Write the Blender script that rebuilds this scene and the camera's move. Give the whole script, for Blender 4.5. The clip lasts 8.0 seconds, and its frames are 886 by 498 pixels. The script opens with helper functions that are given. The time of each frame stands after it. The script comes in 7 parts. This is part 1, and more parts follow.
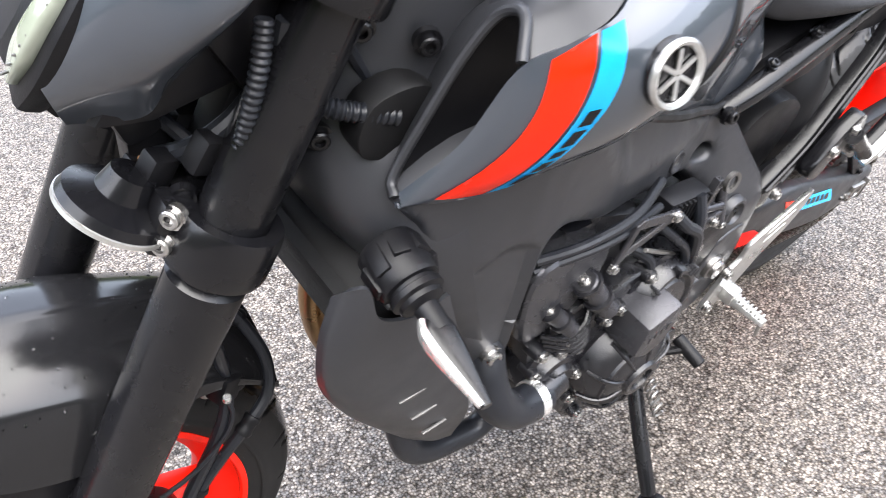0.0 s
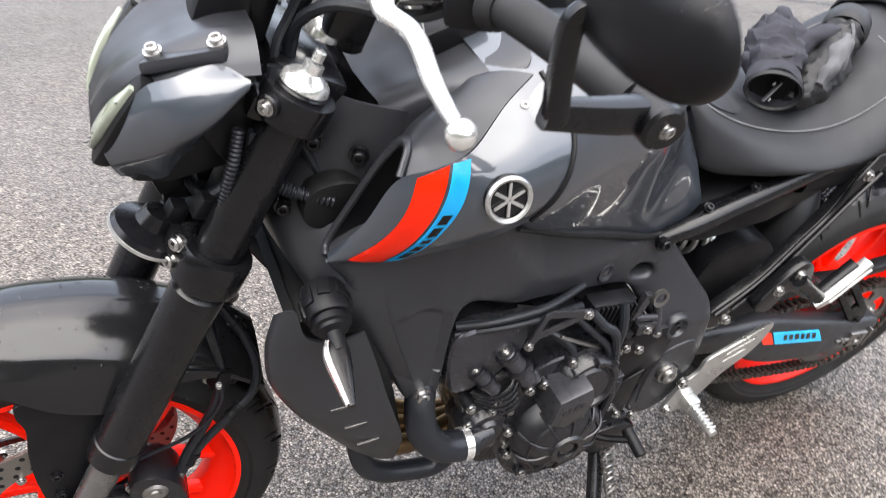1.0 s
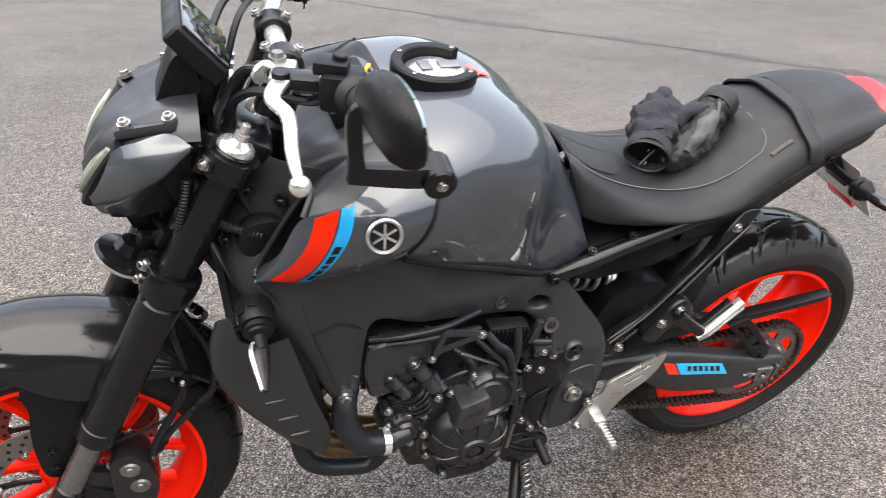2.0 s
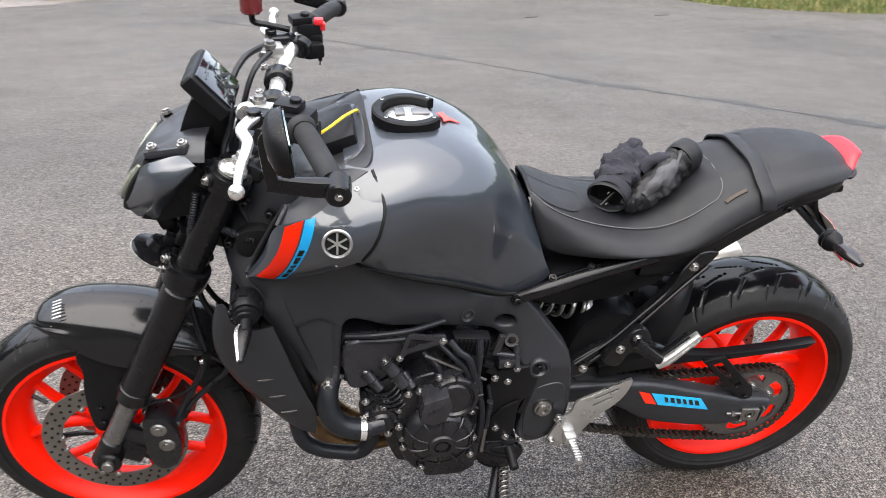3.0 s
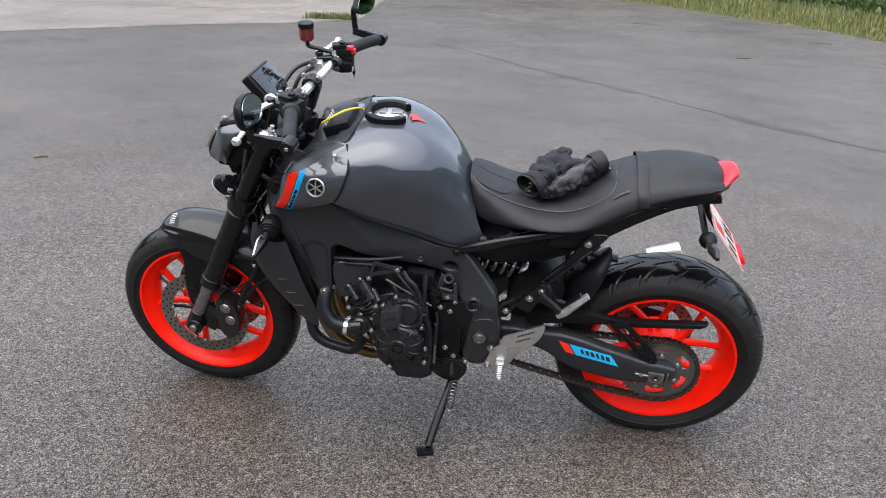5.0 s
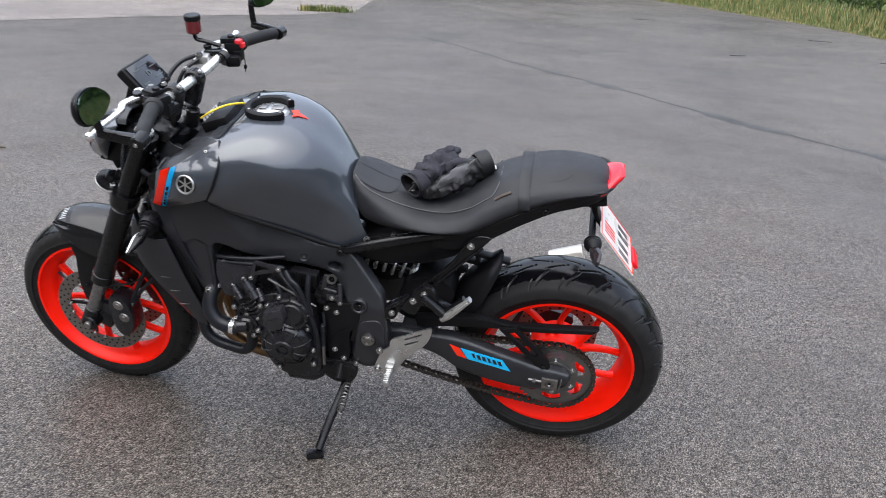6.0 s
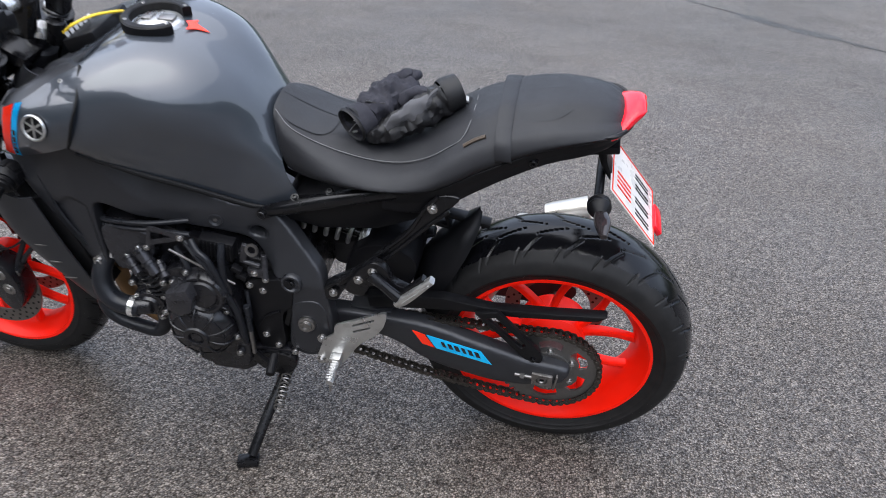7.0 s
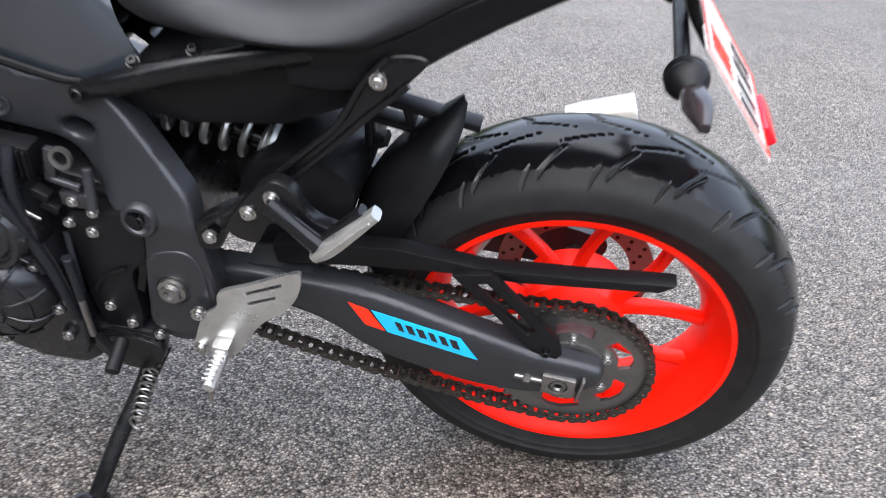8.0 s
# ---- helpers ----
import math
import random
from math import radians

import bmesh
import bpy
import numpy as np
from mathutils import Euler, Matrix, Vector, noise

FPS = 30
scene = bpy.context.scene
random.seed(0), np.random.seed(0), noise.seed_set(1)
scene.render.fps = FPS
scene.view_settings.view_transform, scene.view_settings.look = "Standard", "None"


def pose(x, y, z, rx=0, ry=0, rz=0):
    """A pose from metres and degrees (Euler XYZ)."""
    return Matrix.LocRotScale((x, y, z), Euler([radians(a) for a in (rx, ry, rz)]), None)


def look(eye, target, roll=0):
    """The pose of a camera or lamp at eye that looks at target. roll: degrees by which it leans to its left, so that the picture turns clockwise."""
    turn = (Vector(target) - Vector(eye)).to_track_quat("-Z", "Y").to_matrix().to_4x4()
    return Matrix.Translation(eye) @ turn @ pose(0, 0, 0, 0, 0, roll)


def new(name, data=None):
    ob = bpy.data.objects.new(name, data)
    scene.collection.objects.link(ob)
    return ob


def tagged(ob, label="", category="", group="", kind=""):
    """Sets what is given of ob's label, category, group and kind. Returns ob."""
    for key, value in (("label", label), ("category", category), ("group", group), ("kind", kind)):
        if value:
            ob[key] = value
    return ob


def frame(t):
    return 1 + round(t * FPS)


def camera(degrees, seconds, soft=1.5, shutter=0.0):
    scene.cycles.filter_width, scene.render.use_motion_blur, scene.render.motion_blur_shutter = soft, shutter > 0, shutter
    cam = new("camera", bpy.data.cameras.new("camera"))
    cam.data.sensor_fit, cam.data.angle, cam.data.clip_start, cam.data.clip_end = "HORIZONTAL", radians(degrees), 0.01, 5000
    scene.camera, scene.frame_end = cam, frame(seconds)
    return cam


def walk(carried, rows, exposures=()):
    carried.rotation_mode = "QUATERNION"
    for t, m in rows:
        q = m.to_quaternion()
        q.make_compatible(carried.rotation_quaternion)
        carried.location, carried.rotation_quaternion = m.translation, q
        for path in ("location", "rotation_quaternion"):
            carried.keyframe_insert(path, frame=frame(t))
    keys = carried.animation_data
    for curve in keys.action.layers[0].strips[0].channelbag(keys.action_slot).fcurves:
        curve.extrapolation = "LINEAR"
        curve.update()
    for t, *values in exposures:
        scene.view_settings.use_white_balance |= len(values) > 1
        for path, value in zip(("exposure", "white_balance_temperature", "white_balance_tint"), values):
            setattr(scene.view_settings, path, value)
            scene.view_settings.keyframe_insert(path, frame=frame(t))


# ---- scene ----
LENS = 57.87
cam = camera(LENS, 8.0, soft=0.9, shutter=0.3)
# seconds, place in metres, turn in degrees
PATH = [
    (0, -1.4010, -0.7440, 1.0610, 54.0, -0.38, -38.25),
    (0.5, -1.4080, -0.8990, 1.1307, 56.2, -1.73, -34.56),
    (1, -1.3249, -1.0546, 1.185, 60.169, -2.596, -24.044),
    (1.5, -1.2895, -1.1763, 1.2615, 63.389, -2.002, -21.194),
    (2, -1.2455, -1.3445, 1.2873, 63.811, -2.359, -20.778),
    (2.2, -1.2038, -1.3918, 1.3084, 64.178, -2.315, -20.365),
    (3.3, -0.9421, -1.7693, 1.3597, 68.036, -1.18, -5.758),
    (3.5, -0.8861, -1.8377, 1.4045, 66.883, -1.027, -3.77),
    (4, -0.7178, -1.9899, 1.4312, 68.305, -2.055, 0.963),
    (4.2, -0.648, -2.06, 1.3837, 69.972, -3.187, 3.542),
    (5.3, -0.321, -2.3895, 1.4781, 68.562, -2.404, 8.016),
    (5.5, -0.2559, -2.3762, 1.4859, 68.591, -2.44, 7.953),
    (6, -0.0713, -2.2444, 1.4641, 68.317, -3.136, 8.813),
    (6.5, -0.0429, -1.9792, 1.4248, 66.85, -2.99, 9.264),
    (7, -0.0169, -1.6723, 1.3639, 61.692, -2.343, 10.223),
    (7.5, -0.0063, -1.363, 1.1948, 60.702, -3.661, 11.445),
    (8, -0.0815, -1.0974, 0.9778, 59.701, -4.035, 9.04),
]
walk(cam, [(row[0], pose(*row[1:])) for row in PATH], exposures=[(0, 3.48, 6650, 10), (0.5, 3.06, 6650, 10), (1, 2.88, 6800, 10), (1.5, 2.62, 6950, 10), (2, 2.54, 7050, 10), (3.5, 2.31, 6700, 10), (4, 2.19, 6600, 10), (5.5, 1.98, 6450, 10), (6, 1.98, 6400, 10), (6.5, 1.91, 6350, 10), (7, 1.94, 6250, 10), (7.5, 2.31, 6200, 10), (8, 2.74, 6400, 10)])

# ---- light: an overcast day ----
world = bpy.data.worlds.new("overcast_sky")
scene.world = world
world.use_nodes = True
wn, wl = world.node_tree.nodes, world.node_tree.links
sky = wn.new("ShaderNodeTexSky")
sky.sky_type, sky.sun_disc = "NISHITA", False
sky.sun_elevation, sky.sun_rotation = radians(70), radians(210)
sky.air_density, sky.dust_density, sky.ozone_density = 1.0, 6.0, 1.0
grey = wn.new("ShaderNodeHueSaturation")
grey.inputs["Saturation"].default_value = 0.62
wl.new(sky.outputs[0], grey.inputs["Color"])
cloud = wn.new("ShaderNodeVectorMath")     # the cloud spreads the glare round the sun
cloud.operation = "MINIMUM"
cloud.inputs[1].default_value = (9.0, 9.0, 9.0)
wl.new(grey.outputs[0], cloud.inputs[0])
wl.new(cloud.outputs[0], wn["Background"].inputs["Color"])
wn["Background"].inputs["Strength"].default_value = 0.15
sun = new("sun", bpy.data.lights.new("sun", "SUN"))
sun.data.energy, sun.data.angle, sun.data.color = 0.5, radians(120), (1.0, 0.98, 0.95)
sun.matrix_world = look((-2.5, -3.5, 12), (-0.5, 0, 0))


# ---- materials ----
def material(name):
    m = bpy.data.materials.new(name)
    m.use_nodes = True
    return m, m.node_tree.nodes, m.node_tree.links, m.node_tree.nodes["Principled BSDF"]


def coords(n, l, scale=1.0):
    c = n.new("ShaderNodeTexCoord")
    mp = n.new("ShaderNodeMapping")
    mp.inputs["Scale"].default_value = (scale,) * 3 if not isinstance(scale, tuple) else scale
    l.new(c.outputs["Object"], mp.inputs["Vector"])
    return mp.outputs[0]


def noise_tex(n, l, vec, scale, detail=4.0, rough=0.55):
    t = n.new("ShaderNodeTexNoise")
    t.inputs["Scale"].default_value, t.inputs["Detail"].default_value, t.inputs["Roughness"].default_value = scale, detail, rough
    l.new(vec, t.inputs["Vector"])
    return t.outputs["Fac"]


def ramp(n, l, fac, stops):
    r = n.new("ShaderNodeValToRGB")
    els = r.color_ramp.elements
    while len(els) < len(stops):
        els.new(0.5)
    for e, (at, col) in zip(els, stops):
        e.position, e.color = at, (*col, 1) if len(col) == 3 else col
    l.new(fac, r.inputs[0])
    return r.outputs[0]


def bump(n, l, bsdf, height, strength, distance=0.002):
    b = n.new("ShaderNodeBump")
    b.inputs["Strength"].default_value, b.inputs["Distance"].default_value = strength, distance
    l.new(height, b.inputs["Height"])
    l.new(b.outputs[0], bsdf.inputs["Normal"])
    return b


def surface(name, base, rough, metal=0.0, grain=400.0, grain_bump=0.0, vary=0.15, dirt=None, coat=0.0, rough_vary=0.12, spec=0.5):
    """A plain surface with large stains, fine grain and an uneven gloss."""
    m, n, l, b = material(name)
    v = coords(n, l)
    big, fine = noise_tex(n, l, v, 9.0, 5.0), noise_tex(n, l, v, grain, 3.0)
    lo, hi = [max(0.0, c * (1 - vary)) for c in base], [min(1.0, c * (1 + vary)) for c in base]
    col = ramp(n, l, big, [(0.3, lo), (0.7, hi)])
    if dirt:
        mix = n.new("ShaderNodeMix")
        mix.data_type = "RGBA"
        patch = noise_tex(n, l, v, 38.0, 8.0, 0.7)
        l.new(ramp(n, l, patch, [(0.52, (0, 0, 0)), (0.75, (dirt[3],) * 3)]), mix.inputs["Factor"])
        l.new(col, mix.inputs["A"])
        mix.inputs["B"].default_value = (*dirt[:3], 1)
        col = mix.outputs["Result"]
    l.new(col, b.inputs["Base Color"])
    l.new(ramp(n, l, noise_tex(n, l, v, 24.0, 6.0), [(0.3, (max(0.02, rough - rough_vary),) * 3), (0.7, (min(1, rough + rough_vary),) * 3)]), b.inputs["Roughness"])
    b.inputs["Metallic"].default_value, b.inputs["Coat Weight"].default_value = metal, coat
    b.inputs["Coat Roughness"].default_value = 0.05
    b.inputs["Specular IOR Level"].default_value = spec
    if grain_bump:
        bump(n, l, b, fine, grain_bump, 0.001)
    return m


PAINT = surface("grey_gloss_paint", (0.028, 0.034, 0.044), 0.42, 0.20, 2500, 0.0, 0.06, None, 1.0, 0.05)
PAINT.node_tree.nodes["Principled BSDF"].inputs["Coat IOR"].default_value = 1.56
PAINT.node_tree.nodes["Principled BSDF"].inputs["Coat Roughness"].default_value = 0.02
MATT = surface("matt_graphite_paint", (0.026, 0.027, 0.031), 0.36, 0.30, 1800, 0.04, 0.10, None, 0.0, 0.06, 0.45)
PLASTIC = surface("black_moulded_plastic", (0.005, 0.005, 0.006), 0.40, 0.0, 900, 0.12, 0.2, (0.012, 0.0115, 0.011, 0.3), spec=0.18)
SATIN = surface("satin_black_metal", (0.005, 0.005, 0.006), 0.24, 0.1, 900, 0.05, 0.2, (0.014, 0.0135, 0.013, 0.3), spec=0.35)
ENGINE = surface("engine_black_casting", (0.008, 0.008, 0.010), 0.28, 0.1, 650, 0.2, 0.25, (0.02, 0.0195, 0.019, 0.3), spec=0.55)
# near-black for radiator, openings and linings, and the tank's painted shadow line
DARK = surface("dark_parts_and_shade", (0.0025, 0.0025, 0.003), 0.6, 0.0, 500, 0.1, 0.2, spec=0.3)
GRIP = surface("grip_rubber", (0.010, 0.010, 0.011), 0.62, 0.0, 700, 0.2, 0.2, spec=0.3)
HOSE = surface("black_rubber_hose", (0.010, 0.011, 0.014), 0.36, 0.0, 500, 0.1, 0.2, spec=0.3)
ORANGE = surface("vermilion_wheel_paint", (0.93, 0.012, 0.002), 0.36, 0.0, 900, 0.0, 0.03, None, 0.0, 0.06, 0.22)
DECAL_RED = surface("red_decal", (0.95, 0.028, 0.004), 0.25, 0.0, 900, 0.0, 0.03, None, 0.3, 0.04, 0.4)
DECAL_CYAN = surface("cyan_decal", (0.010, 0.46, 0.84), 0.25, 0.0, 900, 0.0, 0.03, None, 0.3, 0.04, 0.4)
DECAL_BLACK = surface("black_decal", (0.012, 0.012, 0.014), 0.3, 0.0)
DECAL_WHITE = surface("white_decal", (0.40, 0.40, 0.40), 0.4, 0.0)
ALU = surface("cast_aluminium", (0.52, 0.52, 0.51), 0.34, 0.9, 900, 0.15, 0.12, (0.2, 0.19, 0.18, 0.4))
SILVER = surface("bright_silver", (0.78, 0.78, 0.77), 0.25, 0.85, 900, 0.05, 0.06)
STEEL = surface("worn_steel", (0.27, 0.26, 0.25), 0.36, 0.95, 800, 0.15, 0.2, (0.06, 0.05, 0.04, 0.5))
DISC = surface("brake_disc_steel", (0.17, 0.155, 0.14), 0.45, 0.7, 900, 0.2, 0.15)
CHAINM = surface("oily_chain_steel", (0.075, 0.068, 0.06), 0.4, 0.85, 600, 0.3, 0.3, (0.02, 0.018, 0.015, 0.7))
STANCHION = surface("grey_fork_stanchion", (0.22, 0.22, 0.22), 0.28, 0.9, 900, 0.0, 0.05)
SEAT = surface("black_seat_vinyl", (0.012, 0.0125, 0.015), 0.50, 0.0, 1400, 0.45, 0.14, None, 0.0, 0.06, spec=0.3)
SEAT_TOP = surface("textured_seat_vinyl", (0.015, 0.016, 0.019), 0.55, 0.0, 1100, 0.6, 0.1, None, 0.0, 0.05, spec=0.3)
THREAD = surface("grey_thread", (0.11, 0.11, 0.115), 0.8, 0.0)
CLOTH = surface("black_softshell_cloth", (0.016, 0.016, 0.022), 0.8, 0.0, 1500, 0.6, 0.4, (0.05, 0.05, 0.06, 0.4), spec=0.3)
LEATHER = surface("black_glove_leather", (0.008, 0.008, 0.009), 0.5, 0.0, 700, 0.5, 0.3, spec=0.3)
GREY_CLOTH = surface("grey_lining_cloth", (0.055, 0.055, 0.06), 0.85, 0.0, 1300, 0.5, 0.3)
RED_LENS = surface("red_lamp_lens", (0.72, 0.010, 0.022), 0.16, 0.0, 900, 0.0, 0.05, None, 0.25, 0.03, 0.3)
SMOKE = surface("smoked_lens", (0.016, 0.013, 0.014), 0.14, 0.0, 900, 0.0, 0.05, None, 0.3, 0.03, 0.35)
CLEAR = surface("clear_lamp_lens", (0.30, 0.33, 0.27), 0.12, 0.3, 900, 0.0, 0.3, None, 0.8, 0.03)
SCREEN = surface("dark_display_glass", (0.006, 0.007, 0.009), 0.12, 0.0, 900, 0.0, 0.1, None, 0.9, 0.04)
GLYPH = surface("display_segments", (0.05, 0.065, 0.065), 0.3, 0.0)
MIRROR, _n, _l, _b = material("mirror_glass")
_b.inputs["Base Color"].default_value, _b.inputs["Metallic"].default_value, _b.inputs["Roughness"].default_value = (0.17, 0.24, 0.25, 1), 1.0, 0.03
YELLOW = surface("yellow_strap", (0.7, 0.5, 0.02), 0.5, 0.0)
RED_PLASTIC = surface("red_switch_plastic", (0.7, 0.02, 0.03), 0.3, 0.0)
BROWN = surface("heat_browned_steel", (0.24, 0.15, 0.075), 0.35, 0.9, 500, 0.1, 0.3)
COPPER = surface("copper_contact", (0.6, 0.32, 0.14), 0.35, 0.9)
PLATE = surface("white_number_plate", (0.60, 0.58, 0.56), 0.3, 0.0, 700, 0.0, 0.05)
MUFFLER = surface("brushed_steel_tip", (0.56, 0.53, 0.48), 0.36, 0.9, 700, 0.05, 0.08)
RES_FLUID = surface("dark_red_fluid_pot", (0.11, 0.008, 0.010), 0.15, 0.0, 900, 0.0, 0.1, None, 0.7, 0.03)
ENGINE_GREY = surface("grey_engine_casting", (0.040, 0.040, 0.045), 0.27, 0.5, 650, 0.2, 0.2, (0.06, 0.058, 0.055, 0.35), spec=0.35)
WATER, _n, _l, _b = material("rain_drop")
_b.inputs["Base Color"].default_value, _b.inputs["Roughness"].default_value, _b.inputs["IOR"].default_value, _b.inputs["Transmission Weight"].default_value = (1, 1, 1, 1), 0.02, 1.33, 1.0
BOLT_STEEL = surface("bright_bolt_steel", (0.42, 0.41, 0.40), 0.26, 0.95, 800, 0.1, 0.15, (0.12, 0.11, 0.10, 0.35))
GRIT = surface("pale_road_grit", (0.35, 0.34, 0.32), 0.7, 0.0)
DULL = surface("dull_bracket_steel", (0.16, 0.155, 0.15), 0.42, 0.85, 700, 0.2, 0.2, (0.05, 0.045, 0.04, 0.4))
GUARD = surface("satin_guard_plastic", (0.009, 0.009, 0.010), 0.17, 0.2, 1500, 0.02, 0.08, None, 0.0, 0.04, 0.45)


def tyre_rubber(name, cx, cz, R):
    """Dusty dry rubber with a wet, dark crown whose edge is ragged."""
    m, n, l, b = material(name)
    v = coords(n, l)
    sep = n.new("ShaderNodeSeparateXYZ")
    l.new(v, sep.inputs[0])
    flat_ = n.new("ShaderNodeCombineXYZ")
    for i, c in ((0, cx), (2, cz)):
        d = n.new("ShaderNodeMath")
        d.operation = "SUBTRACT"
        l.new(sep.outputs[i], d.inputs[0])
        d.inputs[1].default_value = c
        l.new(d.outputs[0], flat_.inputs[i])
    size = n.new("ShaderNodeVectorMath")
    size.operation = "LENGTH"
    l.new(flat_.outputs[0], size.inputs[0])
    rag = n.new("ShaderNodeMath")
    rag.operation = "MULTIPLY_ADD"
    l.new(noise_tex(n, l, v, 55.0, 6.0, 0.7), rag.inputs[0])
    rag.inputs[1].default_value = 0.016
    l.new(size.outputs["Value"], rag.inputs[2])
    scale = n.new("ShaderNodeMapRange")
    scale.inputs["From Min"].default_value, scale.inputs["From Max"].default_value = R - 0.008, R - 0.005
    l.new(rag.outputs[0], scale.inputs["Value"])
    wet = scale.outputs[0]
    dust = ramp(n, l, noise_tex(n, l, v, 30.0, 6.0, 0.65), [(0.35, (0.005, 0.005, 0.0055)), (0.7, (0.0125, 0.012, 0.012))])
    mix = n.new("ShaderNodeMix")
    mix.data_type = "RGBA"
    l.new(wet, mix.inputs["Factor"])
    l.new(dust, mix.inputs["A"])
    mix.inputs["B"].default_value = (0.004, 0.004, 0.005, 1)
    l.new(mix.outputs["Result"], b.inputs["Base Color"])
    l.new(ramp(n, l, wet, [(0.0, (0.62,) * 3), (1.0, (0.16,) * 3)]), b.inputs["Roughness"])
    bump(n, l, b, noise_tex(n, l, v, 500.0, 4.0), 0.12, 0.001)
    b.inputs["Specular IOR Level"].default_value = 0.3
    return m


# ---- building blocks ----
def smooth_line(pts, n):
    """n points on a smooth curve through pts (tuples of any length)."""
    p = np.array(pts, float)
    if len(p) == 2:
        return [tuple((p[0] + (p[1] - p[0]) * k / (n - 1)).tolist()) for k in range(n)]
    p = np.vstack([2 * p[0] - p[1], p, 2 * p[-1] - p[-2]])
    out = []
    for k in range(n):
        u = k / (n - 1) * (len(p) - 3)
        i = min(int(u), len(p) - 4)
        t = u - i
        a, b, c, d = p[i:i + 4]
        out.append(tuple((0.5 * (2 * b + (c - a) * t + (2 * a - 5 * b + 4 * c - d) * t * t + (3 * b - a - 3 * c + d) * t ** 3)).tolist()))
    return out


def add_rings(bm, rings, closed=True, caps=True, loop=False):
    vs = [[bm.verts.new(p) for p in ring] for ring in rings]
    m = len(vs[0])
    pairs = list(zip(vs, vs[1:])) + ([(vs[-1], vs[0])] if loop else [])
    for a, b in pairs:
        for i in range(m if closed else m - 1):
            j = (i + 1) % m
            bm.faces.new((a[i], a[j], b[j], b[i]))
    if caps and closed and not loop:
        bm.faces.new(list(reversed(vs[0])))
        bm.faces.new(vs[-1])
    return vs


def mended(bm):
    bmesh.ops.recalc_face_normals(bm, faces=bm.faces)
    return bm


def bevelled(bm, width, seg=2, angle=30):
    if width > 0:
        edges = [e for e in bm.edges if len(e.link_faces) == 2 and e.calc_face_angle(0) > radians(angle)]
        bmesh.ops.bevel(bm, geom=edges, offset=width, segments=seg, affect="EDGES", profile=0.6, clamp_overlap=True)
    return bm


def box(c, s, bevel=0.004, rot=(0, 0, 0), seg=2):
    bm = bmesh.new()
    bmesh.ops.create_cube(bm, size=1.0, matrix=Matrix.Diagonal((*s, 1)))
    bevelled(bm, bevel, seg)
    bm.transform(pose(*c, *rot))
    return bm


def plate(outline, y0, y1, bevel=0.003, holes=(), seg=2):
    """A plate cut to an outline of (x, z), between y0 and y1."""
    bm = bmesh.new()
    edges = []
    for ring in (outline, *holes):
        vs = [bm.verts.new((x, y0, z)) for x, z in ring]
        edges += [bm.edges.new((vs[i], vs[(i + 1) % len(vs)])) for i in range(len(vs))]
    if holes:
        bmesh.ops.triangle_fill(bm, edges=edges, use_beauty=True)
    else:
        bm.faces.new(bm.verts)
    faces = list(bm.faces)
    got = bmesh.ops.extrude_face_region(bm, geom=faces)
    bmesh.ops.translate(bm, verts=[v for v in got["geom"] if isinstance(v, bmesh.types.BMVert)], vec=(0, y1 - y0, 0))
    mended(bm)
    return bevelled(bm, bevel, seg)


def rounded(outline, n):
    """A closed smooth outline through the given points."""
    p = np.array(outline, float)
    m = len(p)
    out = []
    for k in range(n):
        u = k / n * m
        i, t = int(u), u - int(u)
        a, b, c, d = (p[(i + j) % m] for j in (-1, 0, 1, 2))
        out.append(tuple((0.5 * (2 * b + (c - a) * t + (2 * a - 5 * b + 4 * c - d) * t * t + (3 * b - a - 3 * c + d) * t ** 3)).tolist()))
    return out


def circle(cx, cz, r, n=16):
    return [(cx + r * math.cos(2 * math.pi * k / n), cz + r * math.sin(2 * math.pi * k / n)) for k in range(n)]


def lathe(profile, origin, axis, seg=32, close=False):
    """Turns a profile of (radius, height) round an axis through origin."""
    bm = bmesh.new()
    q = Vector(axis).normalized().to_track_quat("Z", "Y").to_matrix()
    o = Vector(origin)
    rings = []
    for k in range(seg):
        a = 2 * math.pi * k / seg
        rings.append([o + q @ Vector((r * math.cos(a), r * math.sin(a), h)) for r, h in profile])
    add_rings(bm, rings, closed=close, caps=False, loop=True)
    bmesh.ops.remove_doubles(bm, verts=bm.verts, dist=1e-6)
    return mended(bm)


def rod(a, b, r0, r1=None, seg=20, soft=0.0):
    """A solid round bar from a to b, with rounded ends."""
    a, b = Vector(a), Vector(b)
    r1 = r0 if r1 is None else r1
    h = (b - a).length
    s = min(soft or min(r0, r1) * 0.15, h * 0.3)
    return lathe([(0, 0), (r0 - s, 0), (r0, s), (r1, h - s), (r1 - s, h), (0, h)], a, b - a, seg)


def tube(pts, r, n=40, seg=12):
    """A smooth round pipe through pts; r is one radius or one for each point."""
    if isinstance(r, (int, float)):
        r = [r] * len(pts)
    line = smooth_line([(*p, q) for p, q in zip(pts, r)], n)
    bm = bmesh.new()
    rings = []
    side = None
    for k, p in enumerate(line):
        a, b = Vector(line[max(0, k - 1)][:3]), Vector(line[min(n - 1, k + 1)][:3])
        d = (b - a).normalized()
        if side is None:
            side = d.orthogonal().normalized()
        side = (side - d * side.dot(d)).normalized()
        up = d.cross(side)
        rings.append([Vector(p[:3]) + p[3] * (math.cos(t) * side + math.sin(t) * up) for t in (2 * math.pi * i / seg for i in range(seg))])
    add_rings(bm, rings)
    return mended(bm)


